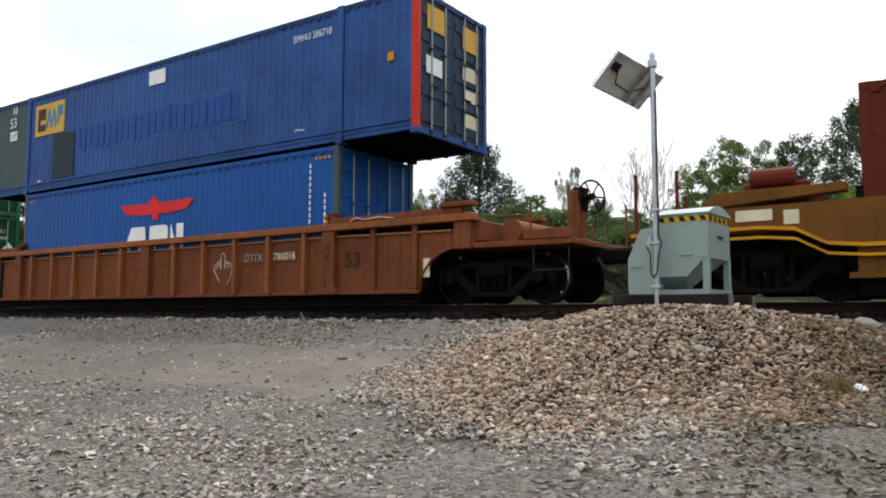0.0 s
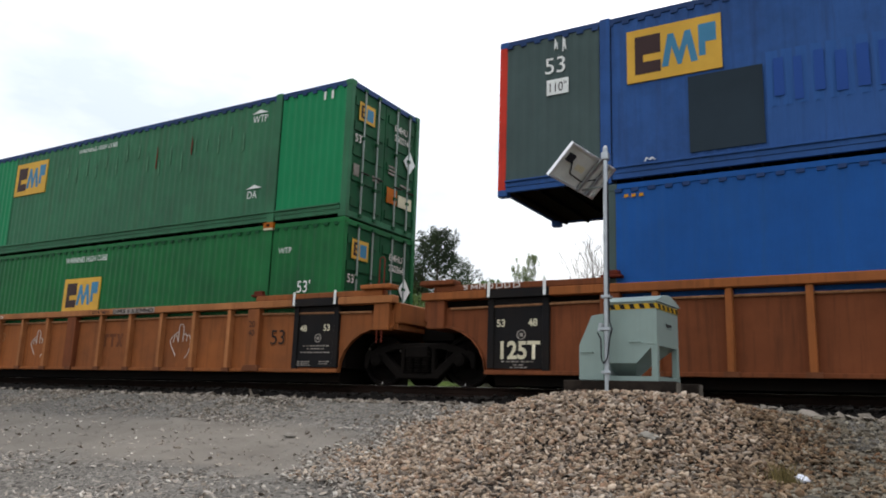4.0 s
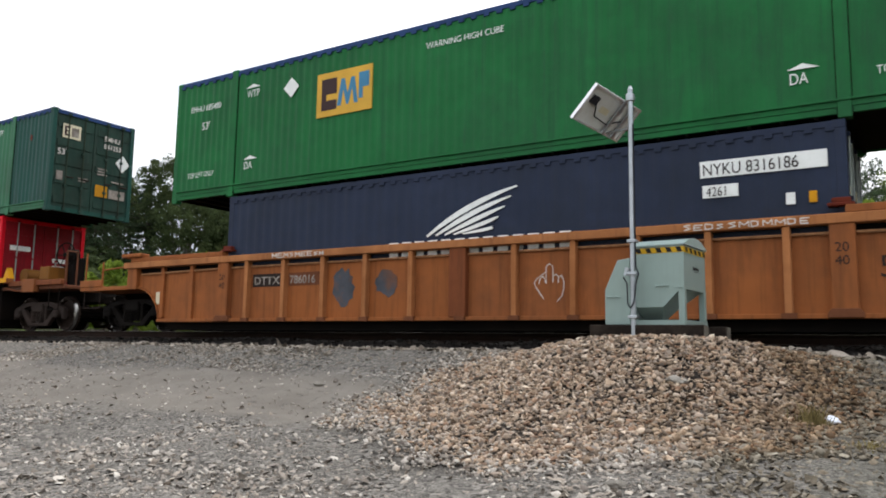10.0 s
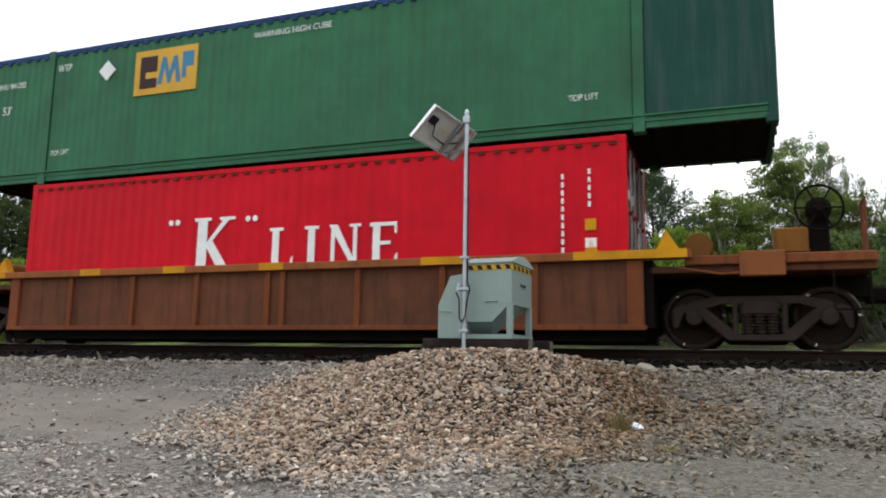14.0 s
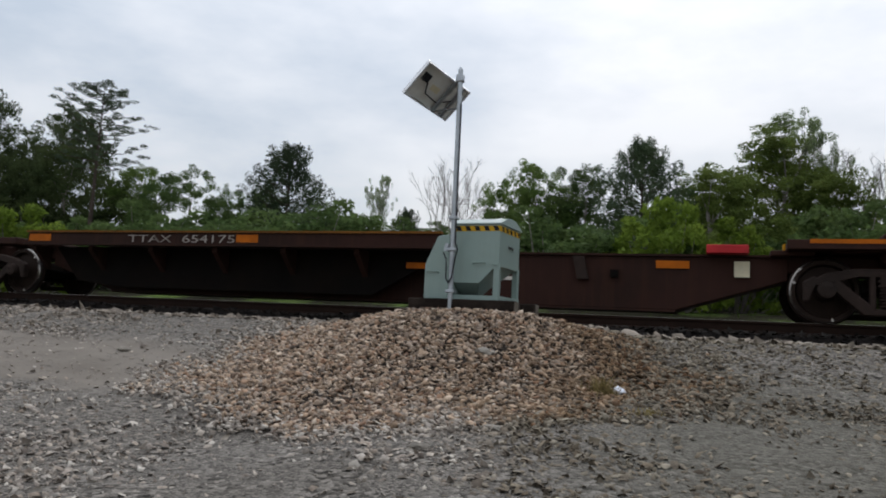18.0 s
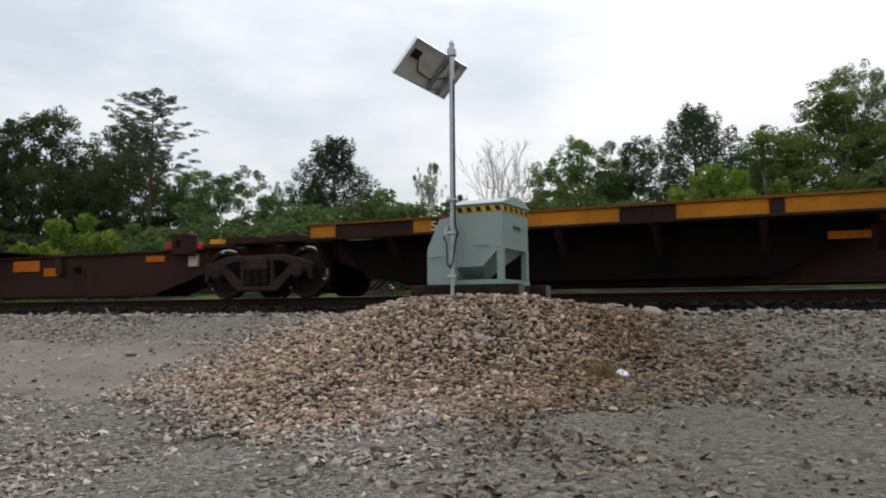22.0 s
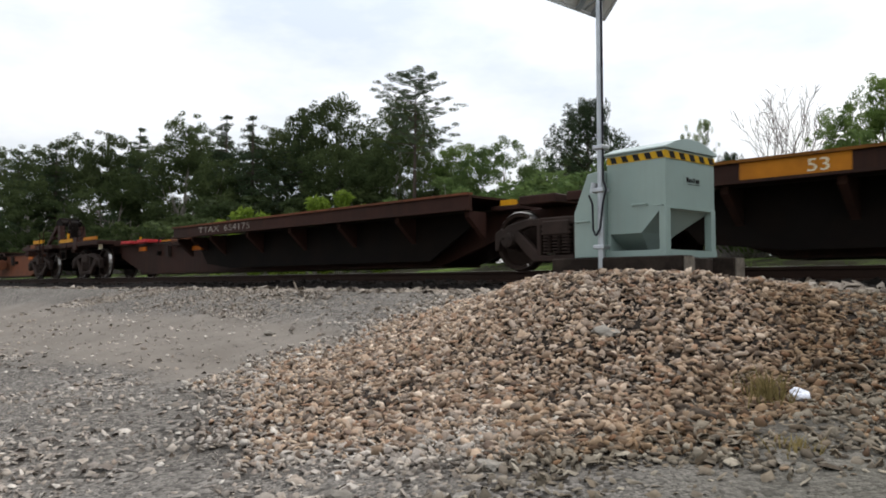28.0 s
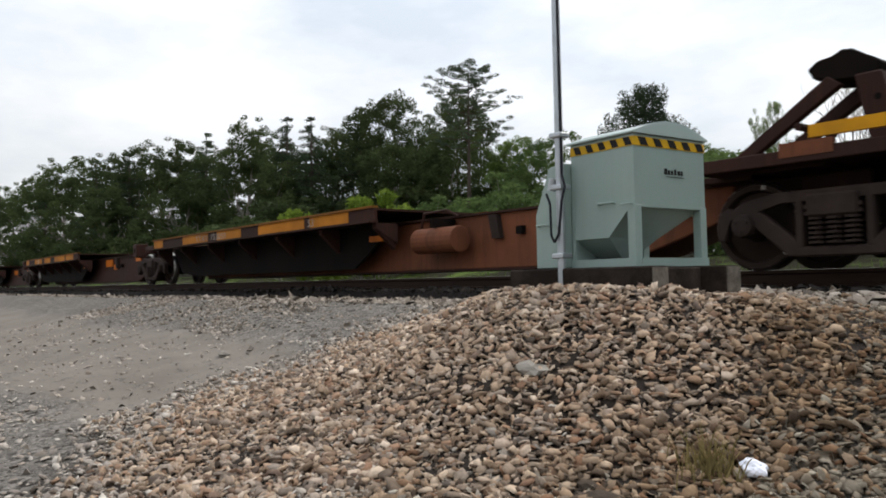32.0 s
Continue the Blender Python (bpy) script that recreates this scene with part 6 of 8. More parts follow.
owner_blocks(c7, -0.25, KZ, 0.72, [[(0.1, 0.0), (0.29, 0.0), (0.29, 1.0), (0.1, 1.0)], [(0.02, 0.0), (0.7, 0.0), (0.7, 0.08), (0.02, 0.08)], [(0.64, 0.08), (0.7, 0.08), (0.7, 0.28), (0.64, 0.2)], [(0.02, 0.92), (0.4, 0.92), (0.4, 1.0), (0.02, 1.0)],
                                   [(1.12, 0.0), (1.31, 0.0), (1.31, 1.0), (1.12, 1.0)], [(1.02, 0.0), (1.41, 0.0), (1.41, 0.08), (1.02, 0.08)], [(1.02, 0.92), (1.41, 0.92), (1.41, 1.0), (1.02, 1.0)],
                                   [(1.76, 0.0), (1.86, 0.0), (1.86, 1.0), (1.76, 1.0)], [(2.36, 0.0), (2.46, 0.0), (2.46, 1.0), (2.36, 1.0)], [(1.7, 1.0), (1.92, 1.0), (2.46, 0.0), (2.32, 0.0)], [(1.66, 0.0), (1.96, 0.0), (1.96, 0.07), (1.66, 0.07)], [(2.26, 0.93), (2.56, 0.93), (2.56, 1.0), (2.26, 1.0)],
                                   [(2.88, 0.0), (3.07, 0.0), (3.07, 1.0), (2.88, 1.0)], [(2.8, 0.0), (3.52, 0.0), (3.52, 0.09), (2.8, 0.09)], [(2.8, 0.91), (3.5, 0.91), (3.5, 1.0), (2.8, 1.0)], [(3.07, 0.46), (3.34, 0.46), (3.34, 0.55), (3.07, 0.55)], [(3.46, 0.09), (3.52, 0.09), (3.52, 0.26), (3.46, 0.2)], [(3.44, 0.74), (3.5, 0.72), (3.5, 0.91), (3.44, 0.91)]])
for x in (-2.45, -2.3, -0.72, -0.57):
    part("logo_shape", lathe_y([(0.055, -1.306), (0.055, -1.296)], n=14, cx=x, cz=1.92), M_WHITE, c7, "white dot")
bars("upright_code", c7, M_WHITE, -1.304, [(5.08 + dx, 0.95 + i * 0.13 + dx * 2.0, 0.04, 0.085) for dx in (0, 0.42) for i in range(11 if dx == 0 else 5)])
part("hazard_label", box(5.45, 5.62, -1.306, -1.29, 1.42, 1.6), M_YELLOW, c7)
part("white_label", box(5.45, 5.62, -1.306, -1.29, 1.15, 1.3), M_WHITE, c7)
part("hazard_label", prism([(5.42, 1.06), (5.66, 1.06), (5.54, 1.28)], -1.306, -1.29), M_YELLOW, c7)
for y0, z0, w, h in ((-1.0, 1.95, 0.6, 0.14), (0.3, 1.7, 0.4, 0.12), (0.3, 1.3, 0.4, 0.3)):
    part("door_label", box(6.07, 6.08, y0, y0 + w, z0, z0 + h), M_WHITE, c7)
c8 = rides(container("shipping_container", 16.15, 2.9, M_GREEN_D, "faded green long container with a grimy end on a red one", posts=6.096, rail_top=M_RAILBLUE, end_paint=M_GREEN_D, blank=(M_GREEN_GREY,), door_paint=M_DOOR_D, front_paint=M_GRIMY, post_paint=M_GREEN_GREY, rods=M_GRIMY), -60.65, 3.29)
logo_square(c8, -3.82, 1.66, 1.52, 0.93, -1.3)
diamond(c8, -4.55, 2.3, 0.22)
lettering("stencil", "EMHU 841253", 0.18, M_WHITE, c8, -7.7, -1.306, 2.2, wide=0.85)
lettering("stencil", "53'", 0.26, M_WHITE, c8, -7.4, -1.306, 1.62, wide=0.9)
lettering("stencil", "WARNING HIGH CUBE", 0.17, M_WHITE, c8, -1.0, -1.306, 2.5, wide=0.95)
lettering("stencil", "WTP", 0.22, M_WHITE, c8, -5.9, -1.306, 2.42, wide=0.8)
lettering("stencil", "WTP", 0.22, M_WHITE, c8, 5.15, -1.306, 2.42, wide=0.8)
lettering("stencil", "TOP LIFT", 0.15, M_WHITE, c8, 5.0, -1.306, 0.6, wide=0.8)
lettering("stencil", "TOP LIFT", 0.15, M_WHITE, c8, -5.9, -1.306, 0.6, wide=0.8)
part("scraped_rust", prism([(7.0, 2.1), (7.08, 2.05), (7.1, 2.2), (7.02, 2.25)], -1.303, -1.29), M_RUSTRED, c8)
door_labels(c8, "841253", True)
part("logo_panel", box(-8.085, -8.01, -0.42, 0.3, 2.2, 2.6), M_CREAM, c8, "yellow panel on the end wall")
mark = box(-8.089, -8.084, 0.18, 0.24, 2.26, 2.55)
for z in (2.26, 2.385, 2.51):
    box(-8.089, -8.084, 0.03, 0.18, z, z + 0.04, mark)
part("logo_shape", mark, M_LOGOB, c8)
part("end_label", box(-8.09, -8.06, -0.3, 0.15, 1.66, 1.78), M_WORN, c8, "worn grey stencil")
part("end_label", box(-8.075, -8.04, -0.85, -0.15, 0.5, 0.76), M_CREAM, c8)
part("end_label", box(-8.075, -8.04, 0.0, 0.5, 0.52, 0.72), M_WORN, c8)
part("placard", prism([(0.55, 1.65), (0.8, 1.4), (1.05, 1.65), (0.8, 1.9)], -8.09, -8.07, axis="x"), M_CHALK, c8, "white diamond placard")

# ---- the car ahead: ochre side with a wavy lower edge, rust-red container
w0 = rides(thing("well_car", label="ochre well car with a wavy lower sill, carrying a rust-red container", category="railcar", group="well cars of the train"), 12.3)
for s in (-1, 1):
    part("side_plate", prism([(0.9, 1.0), (2.35, 1.0), (2.75, 0.78), (3.1, 0.72), (3.1, 0.35), (3.3, 0.3), (16.0, 0.3), (16.0, 1.55), (0.9, 1.35)], s * 1.36, s * 1.33), M_OCHRE, w0)
    lip = bmesh.new()
    pts = [(0.0, 1.0), (1.9, 1.02), (2.35, 0.98), (2.75, 0.76), (3.2, 0.72), (16.0, 0.72)]
    for (a, b), (c_, d) in zip(pts, pts[1:]):
        prism([(a, b), (c_, d), (c_, d + 0.05), (a, b + 0.05)], s * 1.34, s * 1.45, lip)
        prism([(a, b - 0.13), (c_, d - 0.13), (c_, d - 0.09), (a, b - 0.09)], s * 1.34, s * 1.43, lip)
    part("wavy_sill", lip, M_YELLOW, w0, "worn yellow lip along the sill")
    part("lower_sill", box(3.0, 16.0, s * 1.39 - 0.05, s * 1.39 + 0.06, 0.3, 0.38), M_OCHRE, w0)
    part("grab_rail", pipe([(0.05, s * 1.33, 0.55), (0.05, s * 1.33, 2.0)], 0.03), M_RUSTRED, w0)
    part("grab_rail", pipe([(0.7, s * 1.33, 0.9), (0.7, s * 1.33, 2.0)], 0.03), M_RUSTRED, w0)
    part("riser", prism([(0.95, 1.36), (3.0, 1.5), (3.0, 1.62), (1.3, 1.6)], s * 1.1, s * 1.37), M_OCHRE, w0, bevel=0.01)
part("end_deck", box(0.0, 3.2, -1.35, 1.35, 0.98, 1.06), M_OCHRE, w0, bevel=0.01)
part("end_block", box(1.6, 2.5, -1.1, 1.1, 1.4, 1.75), M_RUSTRED, w0, bevel=0.04)
part("end_drum", rod((1.75, -1.2, 1.78), (2.35, -1.2, 1.78), 0.14, n=12), M_RUSTRED, w0)
part("draft_sill", box(-0.1, 3.3, -0.4, 0.4, 0.66, 0.98), M_STEELDARK, w0)
part("coupler", box(-0.55, -0.08, -0.13, 0.13, 0.72, 0.98), M_STEELDARK, w0, bevel=0.04)
part("bulkhead", box(3.1, 3.2, -1.3, 1.3, 0.3, 1.55), M_STEELDARK, w0)
part("well_floor", box(3.1, 16, -1.2, 1.2, 0.07, 0.36), M_STEELDARK, w0)
for x0, w, z0, h in ((1.55, 0.5, 1.15, 0.16), (2.2, 0.2, 1.08, 0.2)):
    part("paper_tag", box(x0, x0 + w, -1.375, -1.36, z0, z0 + h), M_CREAM, w0)
c0 = rides(container("shipping_container", 12.19, 2.59, M_RUSTRED, "rust-red corrugated container in the well of the ochre car", post_paint=M_RUSTRED, pitch=0.25), 15.49 + 6.09, 0.37)

# ---- spine cars
SPINE = [-72.85, -89.70, -107.10, -125.42, -142.70, -161.42]
SPINE_B = [-166.08, -185.80, -203.80, -221.40]


def spine_unit(length, flip, number, yellow, label, plat=(1.5, 10.35), post=2.2, words_at=None, plates=True, bands=None):
    """One unit of a low spine car from its left truck (x = 0) to its right one: a raised platform and a bare spine."""
    ob = thing("spine_car", label=label, category="railcar", group="empty spine cars")

    def X(a, b):
        return (length - b, length - a) if flip else (a, b)
    a, b = X(*plat)
    pe = plat[1]
    for s in (-1, 1):
        part("platform_side", box(a, b, s * 1.28 - 0.03, s * 1.28 + 0.03, 0.98, 1.2), M_SPINE, ob, bevel=0.006)
        part("platform_rim", box(a, b, s * 1.28 - 0.07, s * 1.28 + 0.045, 1.2, 1.235), M_BROWN if flip else M_OCHRE, ob)
        part("platform_flange", box(a, b, s * 1.28 - 0.12, s * 1.28 + 0.045, 0.95, 0.985), M_SPINE, ob)
        # web closes off daylight below the deck; its black carries the platform's shade
        part("platform_web", prism([(a + 0.3, 0.97), (a + 0.9, 0.3), (a + 2.0, 0.19), (b - 1.4, 0.19), (b, 0.97)], s * 0.8, s * 0.84), M_STEELDARK, ob, "web under the platform, blackened for the deep shade there")
        n = 6
        for i in range(n + 1):
            x = a + 0.12 + (b - a - 0.24) * i / n
            part("outrigger", prism([(s * 0.84, 0.5), (s * 1.24, 0.86), (s * 1.24, 0.95), (s * 0.84, 0.95)], x - 0.05, x + 0.05, axis="x"), M_SPINE, ob)
        if yellow:
            step = (pe - plat[0]) / 5
            stripes = [(plat[0] + 0.03 + k * step, step * w) for k, w in enumerate((0.32, 0.75, 0.6, 0.9, 0.62))]
        else:
            stripes = [(plat[0] + 0.05, 0.55), (6.4 if number else 5.8, 0.45 if number else 0.65)]
        for x0, w in () if flip else bands or stripes:
            p0, p1 = X(x0, x0 + w)
            part("orange_plate", box(p0, p1, s * 1.28 - 0.036, s * 1.28 + 0.036, *((0.99, 1.196) if yellow else (1.03, 1.17))), M_RIMORANGE if yellow else M_ORANGEPLATE, ob)
        p0, p1 = X(pe - 0.75, pe - 0.25)
        part("orange_plate", box(p0, p1, s * 0.9 - 0.03, s * 0.9 + 0.03, 0.66, 0.76), M_ORANGEPLATE, ob)
        part("end_bracket", prism([(s * 0.8, 0.6), (s * 1.24, 0.85), (s * 1.24, 0.95), (s * 0.8, 0.95)], p1 + 0.1, p1 + 0.2, axis="x"), M_SPINE, ob)
    part("platform_deck", box(a, b, -1.25, 1.25, 1.16, 1.195), M_SPINE, ob)
    lo, hi = 1.35, length - 1.35
    part("spine_beam", prism([(lo, 0.97), (lo, 0.62), (lo + 1.6, 0.13), (hi - 1.6, 0.13), (hi, 0.62), (hi, 0.97)], -0.46, 0.46), M_BROWN if yellow and number else M_SPINE, ob, bevel=0.015)
    part("spine_cap", box(lo - 0.2, hi + 0.2, -0.52, 0.52, 0.97, 1.0), M_SPINE, ob)
    part("spine_foot", box(lo + 1.6, hi - 1.6, -0.5, 0.5, 0.10, 0.135), M_SPINE, ob)
    for end in (0, 1):
        x0, x1 = (-0.1, 1.5) if end == 0 else (length - 1.5, length + 0.1)
        part("draft_head", box(x0, x1, -0.42, 0.42, 0.74, 1.0), M_SPINE, ob, bevel=0.02)
        xb = 0.45 if end == 0 else length - 0.45
        part("end_bolster", box(xb - 0.35, xb + 0.35, -0.95, 0.95, 1.0, 1.14), M_SPINE, ob, bevel=0.015)
        xt = 1.1 if end == 0 else length - 1.3
        part("yellow_tag", box(xt - 0.13, xt + 0.13, -0.66, -0.54, 1.06, 1.15), M_YELLOW, ob)
        part("side_bearer", box(xt - 0.3, xt + 0.3, -0.7, 0.7, 0.98, 1.055), M_SPINE, ob, bevel=0.01)
    p0, p1 = X(length - post, length - post + 0.36)
    part("hitch_post", box(p0, p1, -0.9, -0.55, 0.86, 1.28), M_SPINE, ob, bevel=0.02)
    part("post_hole", box((p0 + p1) / 2 - 0.06, (p0 + p1) / 2 + 0.06, -0.906, -0.89, 1.0, 1.15), M_STEELDARK, ob)
    p0, p1 = X(length - 2.1, length - 1.88)
    if flip:
        part("pale_plate", box(1.05, 1.24, -1.05, -0.99, 0.88, 1.06), M_CREAM, ob)
    else:
        part("pale_plate", box(p0, p1, -0.52, -0.455, 0.66, 0.9), M_CREAM, ob)
    for a, b in ((2.0, 2.72), (3.2, 3.85)) if flip else (X(length - 2.5, length - 1.9),):
        part("red_box", box(a, b, -0.75, -0.3, 1.0, 1.09 if flip else 1.13), M_REDTAG, ob, "faded red box on the spine", bevel=0.01)
    p0, p1 = X(length - 3.25, length - 2.75)
    part("orange_plate", box(p0, p1, -0.49, -0.455, 0.78, 0.9), M_ORANGEPLATE, ob)
    if number and not flip:
        p0, p1 = X(pe + 0.5, pe + 1.0)
        part("orange_plate", box(p0, p1, -0.485, -0.455, 0.64, 0.73), M_ORANGEPLATE, ob)
        bars("small_writing", ob, M_CHALK, -0.468, [(p0, 0.54, 0.22, 0.06), (p0 + 0.28, 0.54, 0.22, 0.06)])
    elif plates and not flip:
        p0, p1 = X(pe + 0.6, pe + 1.45)
        part("owner_plate", box(p0, p1, -0.485, -0.455, 0.68, 0.92), M_ORANGEPLATE, ob)
        p0, p1 = X(pe + 1.6, pe + 2.05)
        part("owner_plate", box(p0, p1, -0.485, -0.455, 0.56, 0.74), M_ORANGEPLATE, ob)
    p0, p1 = X(pe + 2.0, pe + 2.18)
    part("side_handle", prism([(p0, 0.95), (p1, 0.95), (p1 + 0.08, 0.58), (p0 + 0.08, 0.58)], -0.56, -0.455), M_TRUCK, ob)
    p0, p1 = X(pe + 2.6, pe + 2.72)
    part("jacking_lug", box(p0, p1, -0.55, -0.455, 0.62, 0.74), M_STEELDARK, ob)
    if flip:
        # a tank laid along the top of the spine, with a thin pipe and a bent hoop before it
        part("air_tank", rod((5.25, -0.56, 1.0), (6.35, -0.56, 1.0), 0.115, n=18), M_BROWN, ob, "brown brake air tank", bevel=0.02)
        part("tank_bracket", box(5.15, 6.45, -0.7, -0.44, 0.86, 0.895), M_SPINE, ob)
        part("brake_pipe", pipe([(2.4, -0.52, 0.93), (3.9, -0.55, 0.94), (4.6, -0.6, 0.93), (5.2, -0.68, 0.92), (6.7, -0.7, 0.93)], 0.013, n=6), M_TRUCK, ob)
        part("pipe_hoop", pipe([(4.12, -0.56, 0.7), (4.18, -0.56, 0.94), (4.3, -0.56, 1.08), (4.62, -0.56, 1.1)], 0.022), M_TRUCK, ob, "bent worn pipe")
    elif number and yellow:
        tank = X(pe + 0.55, pe + 1.6)
        part("air_tank", rod((tank[0], -0.78, 0.6), (tank[1], -0.78, 0.6), 0.21, n=18), M_BROWN, ob, "brown brake air tank", bevel=0.01)
        part("tank_strap", box((tank[0] + tank[1]) / 2 - 0.03, (tank[0] + tank[1]) / 2 + 0.03, -0.95, -0.45, 0.8, 0.95), M_STEELDARK, ob)
        part("brake_pipe", pipe([(tank[0] - 0.2, -0.6, 0.8), (tank[0] - 0.1, -0.6, 1.08), (tank[0] + 0.5, -0.6, 1.1), (tank[0] + 0.8, -0.6, 0.98)], 0.022), M_SPINE, ob)
    if number:
        x = words_at or 4.3
        lettering("reporting_mark", number, 0.2, M_WORN, ob, x, -1.322, 1.02, wide=1.95 if words_at else 1.5)
        if yellow:
            lettering("stencil", "53", 0.2, M_WORN, ob, pe - 2.3, -1.322, 1.02, wide=1.3)
    else:
        lettering("stencil", "53", 0.2, M_CREAM, ob, X(3.6, 4.1)[0], -1.322, 1.02, wide=1.3)
    return ob


def hitch(u):
    """A raised trailer hitch: two struts and a plate over the end truck."""
    ob = thing("trailer_hitch", label="rusty raised trailer hitch on the end of a spine car", category="trailer hitch", group="hitches")
    for y in (-0.36, 0.36):
        part("strut", prism([(-1.6, 1.12), (-1.36, 1.12), (-0.16, 1.88), (-0.30, 1.99)], y - 0.055, y + 0.055), M_SPINE, ob, bevel=0.012)
        part("strut_foot", box(-1.68, -1.26, y - 0.1, y + 0.1, 1.1, 1.2), M_SPINE, ob, bevel=0.015)
        part("post", prism([(0.14, 1.1), (0.42, 1.1), (0.24, 1.94), (-0.02, 1.94)], y - 0.09, y + 0.09), M_SPINE, ob, bevel=0.015)
        for z in (1.45, 1.68):
            part("post_hole", rod((0.2, y - 0.094, z), (0.2, y - 0.089, z), 0.035, n=10), M_STEELDARK, ob)
    part("head_plate", prism([(-0.54, 2.12), (-0.48, 2.0), (-0.24, 1.96), (-0.02, 1.92), (0.16, 1.94), (0.2, 2.06), (0.1, 2.13), (0.0, 2.16), (-0.06, 2.24), (-0.2, 2.26), (-0.28, 2.18), (-0.42, 2.2)], -0.34, 0.34), M_STEELDARK, ob, bevel=0.02)
    part("cross_tie", rod((-0.62, -0.42, 1.52), (-0.62, 0.42, 1.52), 0.045), M_SPINE, ob)
    part("latch_pin", prism([(-1.86, 1.12), (-1.66, 1.12), (-1.72, 1.45), (-1.82, 1.5), (-1.9, 1.43)], -0.7, -0.5), M_SPINE, ob, bevel=0.02)
    return rides(ob, u)


def end_gear(u, sx, hitched, plates, rail=(), steps=(0.98, 1.5, 0.52)):
    """The end platform of a spine car: coloured side plates (from, to, bottom, top, paint), steps, rails and coupler."""
    ob = thing("end_platform", label="dark end platform of a spine car with yellow plates and steps", category="railcar end", group="spine car ends")
    part("deck", box(min(-sx * 1.4, sx * 1.9), max(-sx * 1.4, sx * 1.9), -1.2, 1.2, 1.03, 1.15), M_SPINE, ob, bevel=0.015)
    for s in (-1, 1):
        for x0, x1, z0, z1, paint in plates:
            part("side_plate", box(x0, x1, s * 1.2 - 0.03, s * 1.2 + 0.03, z0, z1), paint, ob, "worn painted side plate")
        part("deck_edge", box(min(-sx * 1.42, sx * 1.92), max(-sx * 1.42, sx * 1.92), s * 1.2 - 0.022, s * 1.2 + 0.022, 1.02, 1.155), M_SPINE, ob, bevel=0.008)
        a, b, low = steps
        for x in (a, b):
            part("step_rail", rod((sx * x, s * 1.25, low - 0.02), (sx * x, s * 1.25, 1.12), 0.014, n=6), M_TRUCK, ob)
        for z in (low, 0.88):
            part("step", rod((sx * a, s * 1.25, z), (sx * b, s * 1.25, z), 0.012, n=6), M_TRUCK, ob)
        if rail:
            x0, x1, z = rail
            part("hand_rail", pipe([(sx * x0, s * 1.15, 1.1), (sx * x0, s * 1.15, z), (sx * x1, s * 1.15, z), (sx * x1, s * 1.15, 1.1)], 0.010, n=6), M_TRUCK, ob, "thin worn grab rail")
    part("draft_sill", box(min(0, sx * 1.9), max(0, sx * 1.9), -0.35, 0.35, 0.74, 1.04), M_STEELDARK, ob, bevel=0.02)
    part("coupler", prism([(sx * 1.65, 0.74), (sx * 1.65, 0.94), (sx * 2.05, 0.97), (sx * 2.25, 0.99), (sx * 2.28, 0.68), (sx * 2.0, 0.7)], -0.14, 0.14), M_STEELDARK, ob, bevel=0.03)
    for dx, dz in ((0.0, 0.0), (0.12, 0.06)):
        part("air_hose", pipe([(sx * (1.65 + dx), -0.32 + dx, 0.78), (sx * (1.72 + dx), -0.34 + dx, 0.66), (sx * (1.87 + dx), -0.34 + dx, 0.53 + dz), (sx * (2.03 + dx), -0.33 + dx, 0.44 + dz), (sx * (2.16 + dx), -0.33 + dx, 0.42 + dz)], 0.022), M_STEELDARK, ob, "drooping black brake hose")
    if hitched:
        part("brake_stand", box(sx * 1.62 - 0.1, sx * 1.62 + 0.1, -0.6, -0.3, 1.1, 1.9), M_STEELDARK, ob, bevel=0.02)
        wheel_ring(ob, sx * 1.92, -0.5, 1.74, 0.32, 93)
        part("grab_iron", pipe([(sx * 1.38, -0.5, 1.12), (sx * 1.38, -0.5, 2.06), (sx * 1.41, -0.5, 2.1), (sx * 1.45, -0.5, 2.1), (sx * 1.48, -0.5, 2.06), (sx * 1.48, -0.5, 1.12)], 0.012, n=6), M_TRUCK, ob)
        part("ladder_post", rod((sx * 0.62, -1.24, 0.5), (sx * 0.62, -1.24, 1.62), 0.02, n=6), M_SPINE, ob)
        part("ladder_post", rod((sx * 1.05, -1.24, 0.5), (sx * 1.05, -1.24, 1.62), 0.02, n=6), M_SPINE, ob)
    return rides(ob, u)


for i, (r, l_) in enumerate(zip(SPINE, SPINE[1:])):
    rides(spine_unit(r - l_, i == 4, "TTAX  654175" if i in (0, 4) else "", i in (1, 3), "dark brown empty spine car unit" + (" with orange-yellow rim plates" if i in (1, 3) else " with dull orange reflector plates"), ((1.5, 10.3), (1.3, 10.0), (1.42, 10.45), (1.2, 9.3), (1.5, 11.9))[i], {0: 0.16, 3: 2.6, 4: -1.45}.get(i, 2.2), {0: 4.0, 4: 8.2}.get(i), i != 3, ((1.33, 0.5), (3.3, 0.33), (4.6, 1.98), (7.37, 1.18), (8.75, 1.2)) if i == 1 else None), l_)
for i, (r, l_) in enumerate(zip(SPINE_B, SPINE_B[1:])):
    rides(spine_unit(r - l_, False, "TTAX  753050" if i == 0 else "", True, "brown empty spine car unit with a worn yellow rim", (1.1, r - l_ - 7.4)), l_)
end_gear(-72.85, 1, False, [(0.9, 1.35, 1.15, 1.30, M_YELLOW), (-1.13, -0.17, 1.1, 1.16, M_ORANGEPLATE)], (0.75, 1.7, 1.84))
